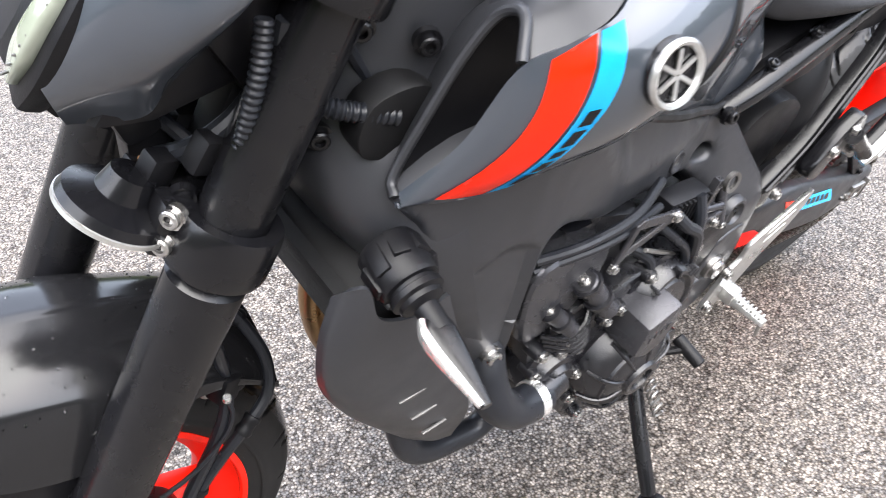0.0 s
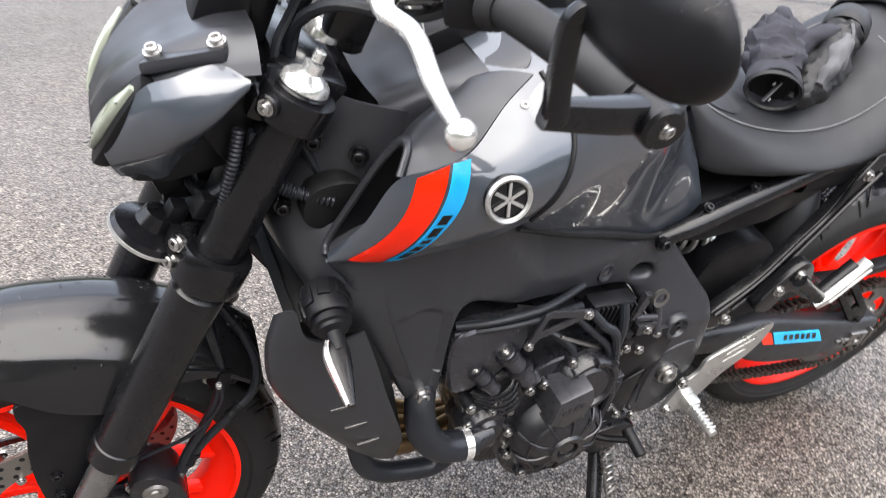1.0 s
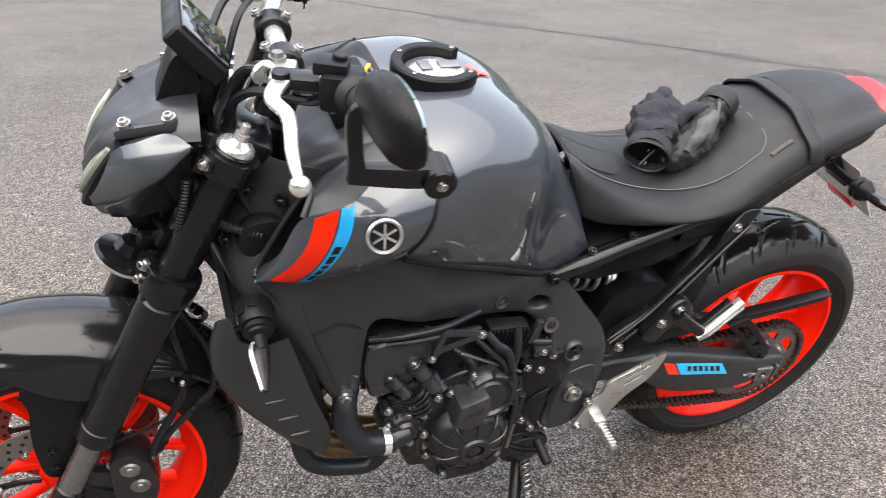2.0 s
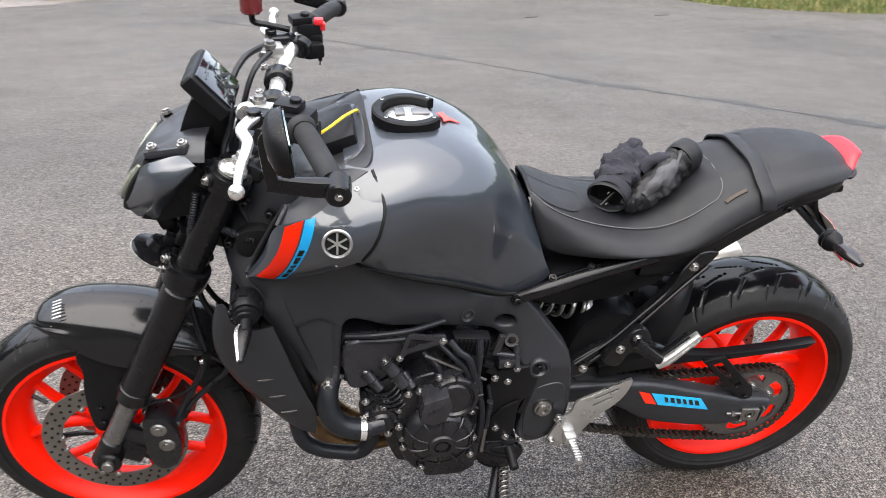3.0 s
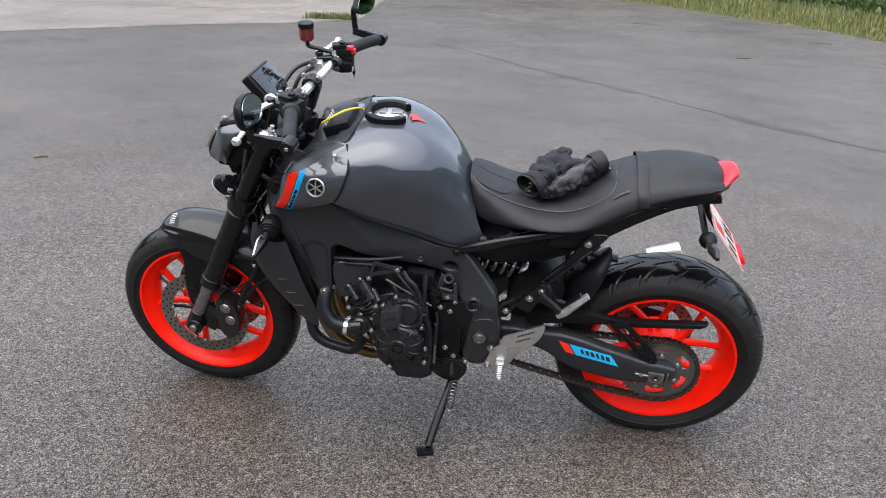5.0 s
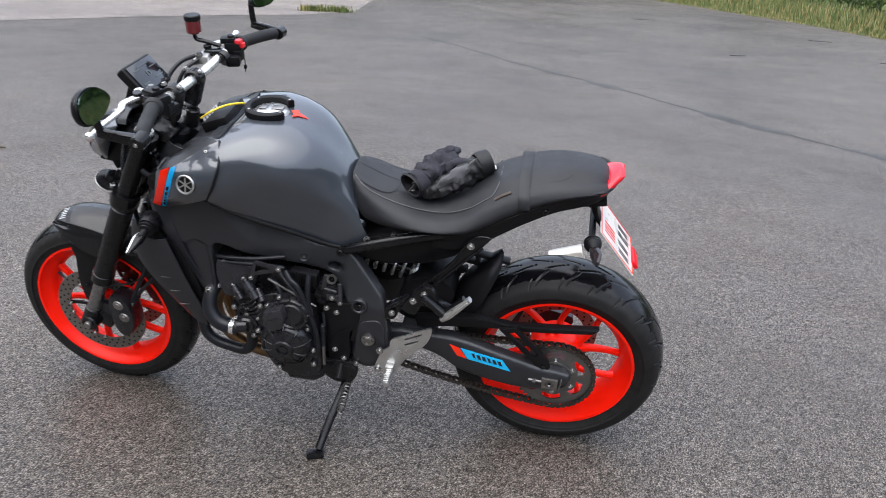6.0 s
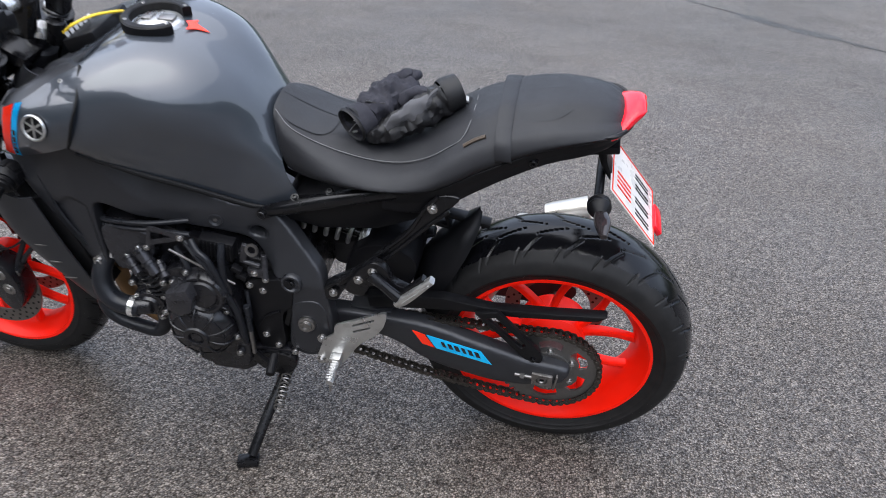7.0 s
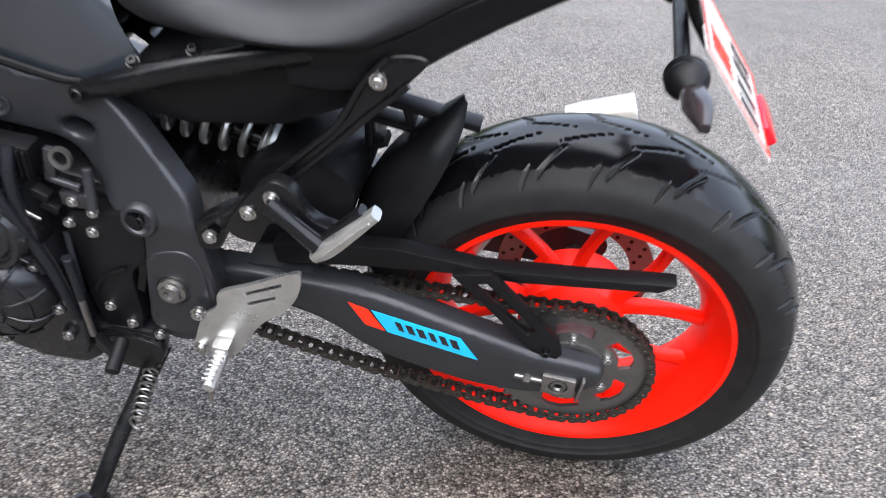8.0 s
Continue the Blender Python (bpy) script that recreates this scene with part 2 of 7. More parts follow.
def beam(stations, n=40, corner=0.35, seg=5, up=(0, 1, 0)):
    """A bar of rounded-rectangle section along stations of (x, y, z, width across, thickness along up)."""
    line = smooth_line(stations, n)
    bm = bmesh.new()
    rings = []
    for k, (x, y, z, w, t, *twist) in enumerate(line):
        a, b = Vector(line[max(0, k - 1)][:3]), Vector(line[min(n - 1, k + 1)][:3])
        d = (b - a).normalized()
        u = Vector(up)
        u = (u - d * u.dot(d)).normalized()
        s = d.cross(u)
        if twist:
            # the upper edge turns towards the middle of the machine
            ang, inward = radians(twist[0]), -math.copysign(1.0, y)
            s, u = s * math.cos(ang) + u * inward * math.sin(ang), u * math.cos(ang) - s * inward * math.sin(ang)
        c = corner * min(w, t)
        ring = []
        for sx, sy, start in ((1, 1, 0), (-1, 1, 90), (-1, -1, 180), (1, -1, 270)):
            for i in range(seg):
                ang = radians(start + 90 * i / (seg - 1))
                ring.append(Vector((x, y, z)) + s * (sx * (w / 2 - c) + c * math.cos(ang)) + u * (sy * (t / 2 - c) + c * math.sin(ang)))
        rings.append(ring)
    add_rings(bm, rings)
    return mended(bm)


def shell(rows, nu, nv, thick=0.0, mirror=False):
    """A smooth skin through rows of points (all rows alike long); thick gives it depth to the inside."""
    rows = [smooth_line(r, nv) for r in rows]
    cols = [smooth_line([r[j] for r in rows], nu) for j in range(nv)]
    bm = bmesh.new()
    grid = [[bm.verts.new(cols[j][i]) for j in range(nv)] for i in range(nu)]
    for i in range(nu - 1):
        for j in range(nv - 1):
            bm.faces.new((grid[i][j], grid[i][j + 1], grid[i + 1][j + 1], grid[i + 1][j]))
    if mirror:
        got = bmesh.ops.duplicate(bm, geom=list(bm.faces))
        vs = [v for v in got["geom"] if isinstance(v, bmesh.types.BMVert)]
        for v in vs:
            v.co.y = -v.co.y
        bmesh.ops.reverse_faces(bm, faces=[f for f in got["geom"] if isinstance(f, bmesh.types.BMFace)])
        bmesh.ops.remove_doubles(bm, verts=bm.verts, dist=1e-5)
    mended(bm)
    mid = Vector((0, 0, 0))
    for v in bm.verts:
        mid += v.co
    mid /= len(bm.verts)
    mid.y = 0.0
    if mirror:
        mid.z -= 0.03
    if sum(f.calc_area() * f.normal.dot(f.calc_center_median() - mid) for f in bm.faces) < 0:
        bmesh.ops.reverse_faces(bm, faces=bm.faces)
    if thick:
        # an inner skin, joined to the outer one along the open edges
        bm.normal_update()
        outer = list(bm.faces)
        rim = [(e.verts[0], e.verts[1], e.link_faces[0]) for e in bm.edges if len(e.link_faces) == 1]
        inner = {v: bm.verts.new(v.co - v.normal * abs(thick)) for v in list(bm.verts)}
        for f in outer:
            bm.faces.new([inner[v] for v in reversed(f.verts)])
        for a, b, _ in rim:
            bm.faces.new((a, b, inner[b], inner[a]))
        mended(bm)
    return bm


def edge_distance(x, z, rings):
    """How far a point of the x, z plane lies from the nearest of some closed outlines."""
    best = 9.0
    for ring in rings:
        for (x0, z0), (x1, z1) in zip(ring, ring[1:] + ring[:1]):
            dx, dz = x1 - x0, z1 - z0
            t = max(0.0, min(1.0, ((x - x0) * dx + (z - z0) * dz) / (dx * dx + dz * dz + 1e-12)))
            best = min(best, math.hypot(x - x0 - t * dx, z - z0 - t * dz))
    return best


def carved(outline, skin, depth, soft, side, step=0.012, holes=()):
    """A casting cut to an outline of (x, z): its outer face lies at skin(x, z) on that side, with rounded edges, and it is depth thick."""
    bm = bmesh.new()
    edges = []
    for ring in (outline, *holes):
        vs = [bm.verts.new((x, 0, z)) for x, z in ring]
        edges += [bm.edges.new((vs[i], vs[(i + 1) % len(vs)])) for i in range(len(vs))]
    bmesh.ops.triangle_fill(bm, edges=edges, use_beauty=True)
    bmesh.ops.inset_region(bm, faces=bm.faces[:], thickness=soft * 0.2, use_even_offset=True, use_boundary=True)
    inner = [f for f in bm.faces if all(edge_distance(v.co.x, v.co.z, (outline, *holes)) > soft * 0.1 for v in f.verts)]
    bmesh.ops.inset_region(bm, faces=inner, thickness=soft * 0.4, use_even_offset=True, use_boundary=True)
    xs, zs = [p[0] for p in outline], [p[1] for p in outline]
    for axis, lo, hi in ((0, min(xs), max(xs)), (2, min(zs), max(zs))):
        for k in range(1, int((hi - lo) / step)):
            co, no = [0, 0, 0], [0, 0, 0]
            co[axis], no[axis] = lo + k * step, 1
            bmesh.ops.bisect_plane(bm, geom=bm.verts[:] + bm.edges[:] + bm.faces[:], plane_co=co, plane_no=no, dist=1e-5)
    bmesh.ops.remove_doubles(bm, verts=bm.verts, dist=0.0004)
    rings = [outline, *holes]
    faces = list(bm.faces)
    got = bmesh.ops.extrude_face_region(bm, geom=faces)
    back = {v for v in got["geom"] if isinstance(v, bmesh.types.BMVert)}
    for v in bm.verts:
        y = skin(v.co.x, v.co.z)
        if v in back:
            y -= depth
        else:
            d = edge_distance(v.co.x, v.co.z, rings)
            if d < soft:
                y -= soft - math.sqrt(max(0.0, soft * soft - (soft - d) ** 2))
        v.co.y = side * y
    return mended(bm)


def table(points, x):
    """A value read from points of (x, value) by straight lines."""
    return float(np.interp(x, [p[0] for p in points], [p[1] for p in points]))


def skin_of(rows, nu=121, nv=61):
    """The outer skin through rows of points: gives y and the normal at (x, z)."""
    g = [smooth_line(r, nv) for r in rows]
    g = np.array([smooth_line([r[j] for r in g], nu) for j in range(nv)])
    du, dv = np.gradient(g, axis=1), np.gradient(g, axis=0)
    n = np.cross(du, dv)
    n /= np.linalg.norm(n, axis=2, keepdims=True) + 1e-12
    n *= -np.sign(n[:, :, 1:2])
    flat_g, flat_n = g.reshape(-1, 3), n.reshape(-1, 3)

    def at_xz(x, z):
        d = (flat_g[:, 0] - x) ** 2 + (flat_g[:, 2] - z) ** 2
        k = np.argsort(d)[:6]
        w = 1 / (d[k] + 1e-9)
        w /= w.sum()
        nrm = (flat_n[k] * w[:, None]).sum(0)
        return float((flat_g[k, 1] * w).sum()), nrm / np.linalg.norm(nrm)
    return at_xz


def merged(*bms):
    out = bmesh.new()
    for b in bms:
        tmp = bpy.data.meshes.new("tmp")
        b.to_mesh(tmp)
        b.free()
        out.from_mesh(tmp)
        bpy.data.meshes.remove(tmp)
    return out


def part(name, bm, mat, parent=None, label="", turn=None, angle=35, **tags):
    """Links a bmesh as one mesh object under a thing or a part."""
    if turn is not None:
        bm.transform(turn)
    me = bpy.data.meshes.new(name)
    bm.to_mesh(me)
    bm.free()
    me.shade_smooth()
    me.set_sharp_from_angle(angle=radians(angle))
    for m in (mat if isinstance(mat, (list, tuple)) else [mat]):
        me.materials.append(m)
    ob = new(name, me)
    if parent is not None:
        ob.parent = parent
    if label or tags:
        tagged(ob, label, **tags)
    return ob


def corrugated(pts, r, ribs):
    """A ribbed hose."""
    line = smooth_line(pts, 2 * ribs)
    return tube(line, [r * (1.0 if k % 2 else 0.78) for k in range(2 * ribs)], 8 * ribs, 12)


def drops(ob, count, seed, r0=0.0008, r1=0.0022, mat=None, name="raindrops", label="small raindrops standing on the surface", lift=0.0):
    """Many small domed drops on the upward faces of a mesh, as one part."""
    rnd = random.Random(seed)
    me = ob.data
    up = (LEANT.to_3x3().inverted() @ Vector((0, 0, 1))).normalized()
    tris = []
    for f in me.polygons:
        if f.normal.dot(up) > 0.25:
            vs = [me.vertices[i].co for i in f.vertices]
            for i in range(1, len(vs) - 1):
                tris.append((vs[0], vs[i], vs[i + 1], f.normal, (vs[i] - vs[0]).cross(vs[i + 1] - vs[0]).length))
    weights = [t[4] for t in tris]
    verts, faces = [], []
    for a, b, c, nrm, _ in rnd.choices(tris, weights, k=count):
        u, v = rnd.random(), rnd.random()
        if u + v > 1:
            u, v = 1 - u, 1 - v
        o = a + (b - a) * u + (c - a) * v + nrm * lift
        r = r0 + (r1 - r0) * rnd.random() ** 2.5
        e1 = nrm.orthogonal().normalized()
        e2 = nrm.cross(e1)
        k = len(verts)
        for rr, h in ((1.0, -0.05), (0.72, 0.42)):
            verts += [tuple(o + (e1 * math.cos(t) + e2 * math.sin(t) * 0.9) * r * rr + nrm * r * h) for t in (2 * math.pi * i / 6 for i in range(6))]
        verts.append(tuple(o + nrm * r * 0.6))
        for i in range(6):
            j = (i + 1) % 6
            faces += [(k + i, k + j, k + 6 + j, k + 6 + i), (k + 6 + i, k + 6 + j, k + 12)]
    dm = bpy.data.meshes.new(name)
    dm.from_pydata(verts, [], faces)
    dm.shade_smooth()
    dm.materials.append(mat or WATER)
    o = new(name, dm)
    o.parent = ob
    return tagged(o, label, kind="stuff")


# ---- ground ----
def asphalt_material(name, dark, mid, light, tint):
    m, n, l, b = material(name)
    v = coords(n, l)
    wob = n.new("ShaderNodeTexNoise")
    wob.inputs["Scale"].default_value = 60.0
    l.new(v, wob.inputs["Vector"])
    add = n.new("ShaderNodeVectorMath")
    add.operation = "MULTIPLY_ADD"
    l.new(wob.outputs["Color"], add.inputs[0])
    add.inputs[1].default_value = (0.006,) * 3
    l.new(v, add.inputs[2])
    cell = n.new("ShaderNodeTexVoronoi")
    cell.inputs["Scale"].default_value = 215.0
    l.new(add.outputs[0], cell.inputs["Vector"])
    sep = n.new("ShaderNodeSeparateColor")
    l.new(cell.outputs["Color"], sep.inputs[0])
    stone = ramp(n, l, sep.outputs[0], [(0.0, dark), (0.40, mid), (0.78, tint), (0.97, light)])
    gap = ramp(n, l, cell.outputs["Distance"], [(0.30, (1, 1, 1)), (0.72, (0.36, 0.338, 0.32))])
    mul = n.new("ShaderNodeMix")
    mul.data_type, mul.blend_type = "RGBA", "MULTIPLY"
    mul.inputs["Factor"].default_value = 1.0
    l.new(stone, mul.inputs["A"])
    l.new(gap, mul.inputs["B"])
    big = ramp(n, l, noise_tex(n, l, v, 0.45, 6.0, 0.6), [(0.3, (0.70, 0.695, 0.70)), (0.7, (1.20, 1.18, 1.16))])
    mul2 = n.new("ShaderNodeMix")
    mul2.data_type, mul2.blend_type = "RGBA", "MULTIPLY"
    mul2.inputs["Factor"].default_value = 1.0
    l.new(mul.outputs["Result"], mul2.inputs["A"])
    l.new(big, mul2.inputs["B"])
    patch = ramp(n, l, noise_tex(n, l, v, 34.0, 6.0, 0.85), [(0.37, (0.44, 0.435, 0.43)), (0.63, (1.68, 1.66, 1.64))])
    mulp = n.new("ShaderNodeMix")
    mulp.data_type, mulp.blend_type = "RGBA", "MULTIPLY"
    mulp.inputs["Factor"].default_value = 1.0
    l.new(mul2.outputs["Result"], mulp.inputs["A"])
    l.new(patch, mulp.inputs["B"])
    damp = ramp(n, l, noise_tex(n, l, v, 1.9, 7.0, 0.62), [(0.54, (1, 1, 1)), (0.70, (0.80, 0.79, 0.79))])
    mul3 = n.new("ShaderNodeMix")
    mul3.data_type, mul3.blend_type = "RGBA", "MULTIPLY"
    mul3.inputs["Factor"].default_value = 1.0
    l.new(mulp.outputs["Result"], mul3.inputs["A"])
    l.new(damp, mul3.inputs["B"])
    l.new(mul3.outputs["Result"], b.inputs["Base Color"])
    l.new(ramp(n, l, noise_tex(n, l, v, 1.3, 5.0), [(0.35, (0.34,) * 3), (0.65, (0.50,) * 3)]), b.inputs["Roughness"])
    shine = n.new("ShaderNodeMix")
    shine.data_type, shine.blend_type = "RGBA", "MULTIPLY"
    shine.inputs["Factor"].default_value = 1.0
    l.new(ramp(n, l, cell.outputs["Distance"], [(0.25, (0.60,) * 3), (0.66, (0.10,) * 3)]), shine.inputs["A"])
    l.new(ramp(n, l, sep.outputs[1], [(0.2, (0.35,) * 3), (0.9, (1.5,) * 3)]), shine.inputs["B"])
    l.new(shine.outputs["Result"], b.inputs["Specular IOR Level"])
    inv = ramp(n, l, cell.outputs["Distance"], [(0.1, (1, 1, 1)), (0.8, (0, 0, 0))])
    bump(n, l, b, inv, 0.22, 0.002)
    return m


ASPHALT = asphalt_material("damp_chipped_asphalt", (0.030, 0.027, 0.0255), (0.080, 0.0725, 0.067), (0.225, 0.206, 0.185), (0.145, 0.131, 0.118))
OLD_ASPHALT = asphalt_material("old_reddish_asphalt", (0.09, 0.08, 0.078), (0.20, 0.18, 0.172), (0.5, 0.47, 0.44), (0.3, 0.27, 0.25))
TAR = asphalt_material("worn_tar_seam", (0.012, 0.012, 0.012), (0.04, 0.039, 0.038), (0.16, 0.155, 0.15), (0.075, 0.073, 0.071))


def flat(name, outline, z, mat):
    bm = bmesh.new()
    bm.faces.new([bm.verts.new((x, y, z)) for x, y in outline])
    bmesh.ops.recalc_face_normals(bm, faces=bm.faces)
    if bm.faces[:][0].normal.z < 0:
        bmesh.ops.reverse_faces(bm, faces=bm.faces)
    return part(name, bm, mat, kind="structure")


tagged(flat("ground", [(-900, -900), (900, -900), (900, 900), (-900, 900)], 0.0, ASPHALT), "damp grey chipped asphalt of an open yard", "asphalt")
tagged(flat("pavement", [(-4.5, 11.4), (-6.2, 9.8), (-7.7, 7.9), (-15, 0.5), (-60, -20), (-60, 60), (-9, 60), (-4.3, 16), (-3.9, 12.6)], 0.004, OLD_ASPHALT), "older reddish asphalt beyond a pale edge", "pavement")
EDGE = [(-6, 33), (-1, 25.5), (2.4, 21.0), (4.0, 18.4), (5.3, 16.0), (6.1, 13.6), (6.6, 12.2), (7.6, 11.4), (10, 10.6), (16, 9.0), (40, 4)]
SOIL = surface("verge_soil", (0.09, 0.075, 0.04), 0.9, 0.0, 90, 0.8, 0.5, (0.16, 0.09, 0.05, 0.7))
tagged(flat("verge", EDGE + [(200, 4), (200, 200), (-6, 200)], 0.004, SOIL), "soil under the grass verge beside the asphalt", "verge")


def seam(x0, x1, width, seed):
    rnd = random.Random(seed)
    bm = bmesh.new()
    rows = []
    for k in range(160):
        x = x0 + (x1 - x0) * k / 159
        y = 7.09 - 1.179 * x + 0.0139 * x * x + 0.05 * math.sin(3.1 * x) + 0.02 * math.sin(11 * x)
        w = width * max(0.06, min(1.4, 0.75 + 1.3 * noise.noise((x * 2.3, 0.0, 1.7)) + 0.9 * noise.noise((x * 9.0, 3.0, 0.0)))) * rnd.uniform(0.6, 1.3)
        rows.append([bm.verts.new((x + 0.76 * s * w, y + 0.64 * s * w, 0.002 + (0.003 if abs(s) < 0.3 else 0))) for s in (-0.5, -0.2, 0.2, 0.5)])
    for a, b in zip(rows, rows[1:]):
        for i in range(3):
            bm.faces.new((a[i], a[i + 1], b[i + 1], b[i]))
    return mended(bm)


part("trim", seam(-2.2, 6.0, 0.15, 4), TAR, None, "rough dark tar seam across the asphalt", category="tar seam", kind="structure")
for sx, sy, sl, sw, sa in ((1.46, 15.1, 0.5, 0.10, 10), (2.44, 10.2, 0.25, 0.05, 20), (4.40, 13.2, 0.4, 0.06, -5), (4.68, 10.6, 0.3, 0.05, 15)):
    spot = plate(rounded([(-sl / 2, 0), (-sl / 6, sw / 2), (sl / 3, sw / 3), (sl / 2, -sw / 5), (0, -sw / 2)], 20), -0.003, 0.003, 0.001)
    part("trim", spot, TAR, None, "small dark tar patch on the asphalt", pose(sx, sy, 0.004, 90, 0, sa), category="tar patch", kind="structure")
part("twig", tube([(-3.64, 2.29, 0.005), (-3.61, 2.32, 0.009), (-3.575, 2.345, 0.005)], [0.004, 0.006, 0.003], 12, 6), SOIL, None, "thin dark twig lying on the asphalt", category="twig")


def leaves(name, spots, mats, label, category, **tags):
    """Many small leaf or blade quads as one mesh: spots of (place, length, width, lean, turn)."""
    verts, faces = [], []
    for (x, y, z), h, w, lean, turn in spots:
        dx, dy, ox, oy = math.cos(turn), math.sin(turn), math.cos(turn + 1.57), math.sin(turn + 1.57)
        k = len(verts)
        verts += [(x - dx * w, y - dy * w, z), (x + dx * w, y + dy * w, z),
                  (x + dx * w * 0.7 + ox * lean * 0.45, y + dy * w * 0.7 + oy * lean * 0.45, z + h * 0.6), (x - dx * w * 0.7 + ox * lean * 0.45, y - dy * w * 0.7 + oy * lean * 0.45, z + h * 0.6),
                  (x + ox * lean, y + oy * lean, z + h)]
        faces += [(k, k + 1, k + 2, k + 3), (k + 3, k + 2, k + 4)]
    me = bpy.data.meshes.new(name)
    me.from_pydata(verts, [], faces)
    me.materials.append(mats)
    return tagged(new(name, me), label, category, kind="stuff", **tags)


def foliage(name, stops):
    m, n, l, b = material(name)
    g = n.new("ShaderNodeNewGeometry")
    l.new(ramp(n, l, g.outputs["Random Per Island"], stops), b.inputs["Base Color"])
    b.inputs["Roughness"].default_value = 0.7
    return m


GRASS = foliage("verge_grass", [(0.0, (0.035, 0.07, 0.014)), (0.5, (0.085, 0.125, 0.025)), (0.78, (0.20, 0.17, 0.06)), (1.0, (0.34, 0.26, 0.12))])
LEAF = foliage("dark_leaves", [(0.0, (0.025, 0.045, 0.012)), (0.6, (0.05, 0.09, 0.02)), (1.0, (0.10, 0.14, 0.03))])
rnd = random.Random(7)
edge_line = smooth_line(EDGE, 400)
blades, shrub = [], []
for _ in range(42000):
    ex, ey = edge_line[rnd.randrange(40, 320)]
    back = abs(rnd.gauss(0, 1)) * 1.6
    x, y = ex + back * 0.75 + rnd.uniform(-0.1, 0.1), ey + back * 0.66 + rnd.uniform(-0.1, 0.1)
    h = (0.03 + 0.20 * min(1, back / 1.5)) * rnd.uniform(0.4, 1.9)
    blades.append(((x, y, 0.0), h, rnd.uniform(0.004, 0.011), rnd.uniform(-0.5, 0.5) * h, rnd.uniform(0, 6.28)))
for _ in range(700):
    f = rnd.uniform(0, 1)
    blades.append(((-4.75 + 0.75 * f + rnd.gauss(0, 0.05), 12.05 + 0.28 * f + rnd.gauss(0, 0.05), 0.0), rnd.uniform(0.04, 0.14), rnd.uniform(0.004, 0.010), rnd.uniform(-0.05, 0.05), rnd.uniform(0, 6.28)))
leaves("grass", blades, GRASS, "long uncut green and straw grass on the verge", "grass")
for _ in range(16000):
    ex, ey = edge_line[rnd.randrange(30, 340)]
    back = rnd.uniform(3.0, 6.0)
    top = 1.2 + 0.8 * noise.noise((ex * 0.6, ey * 0.6, 0))
    shrub.append(((ex + back * 0.75 + rnd.gauss(0, 0.2), ey + back * 0.66 + rnd.gauss(0, 0.2), rnd.uniform(0.05, max(0.3, top))), rnd.uniform(0.06, 0.18), rnd.uniform(0.03, 0.07), rnd.uniform(-0.1, 0.1), rnd.uniform(0, 6.28)))
leaves("undergrowth", shrub, LEAF, "dark leafy undergrowth behind the long grass", "undergrowth")
wood = []
for _ in range(80000):
    a = rnd.uniform(0, 2 * math.pi)
    near = max(0.0, math.cos(a - 4.05)) ** 3      # the unseen wood stands closer and taller here to darken the bike's reflections
    r = 36 - 11 * near + rnd.uniform(-3, 4)
    top = 6.5 + 9.0 * near + 3.0 * noise.noise((math.cos(a) * 4, math.sin(a) * 4, 3)) + 2.4 * noise.noise((math.cos(a) * 17, math.sin(a) * 17, 5))
    wood.append(((r * math.cos(a) - 1, r * math.sin(a), rnd.uniform(0, top)), rnd.uniform(0.5, 1.1), rnd.uniform(0.25, 0.5), rnd.uniform(-0.6, 0.6), rnd.uniform(0, 6.28)))
leaves("woodland", wood, LEAF, "dark green woodland closing the yard all round", "woodland")


# ---- the motorcycle: built upright with x to its rear, y to its right, then leant on its stand ----
LEAN = 12.7
LEANT = pose(0, 0, 0.0022, LEAN)
bike = new("motorcycle")
bike.matrix_world = LEANT
tagged(bike, "grey naked motorcycle with orange wheels leaning on its side stand", "motorcycle")
AXIS = Vector((math.sin(radians(25)), 0, math.cos(radians(25))))
FOOT = Vector((-1.538, 0, 0))
STEER = Matrix.Translation(FOOT) @ Matrix.Rotation(radians(-3.63), 4, AXIS) @ Matrix.Translation(-FOOT)


def P(name, bm, mat, parent=bike, label="", turn=None, angle=35):
    return part(name, bm, mat, parent, label, turn, angle)


def front(name, bm, mat, parent=bike, label="", angle=35):
    return part(name, bm, mat, parent, label, STEER, angle)


# a hexagon-socket bolt head, shared by all bolts; its axis is -y
_bolt = bmesh.new()
_bolt = lathe([(0, 0.003), (0.0032, 0.003), (0.0036, 0.0065), (0.0055, 0.0065), (0.0066, 0.0055), (0.0066, 0.0012), (0.0092, 0.0012), (0.0092, -0.004)], (0, 0, 0), (0, -1, 0), 14)
BOLT_MESH = bpy.data.meshes.new("bolt")
_bolt.to_mesh(BOLT_MESH)
_bolt.free()
BOLT_MESH.shade_smooth()
BOLT_MESH.set_sharp_from_angle(angle=radians(35))
BOLT_MESH.materials.append(BOLT_STEEL)
BOLT_BLACK = BOLT_MESH.copy()
BOLT_BLACK.materials.clear()
BOLT_BLACK.materials.append(SATIN)


def bolt(x, y, z, size=1.0, way=(0, -1, 0), parent=bike, mesh=BOLT_MESH, turn=None):
    o = new("bolt", mesh)
    o.parent = parent
    q = Vector((0, -1, 0)).rotation_difference(Vector(way))
    m = Matrix.LocRotScale((x, y, z), q, (size,) * 3)
    o.matrix_local = turn @ m if turn is not None else m
    return o


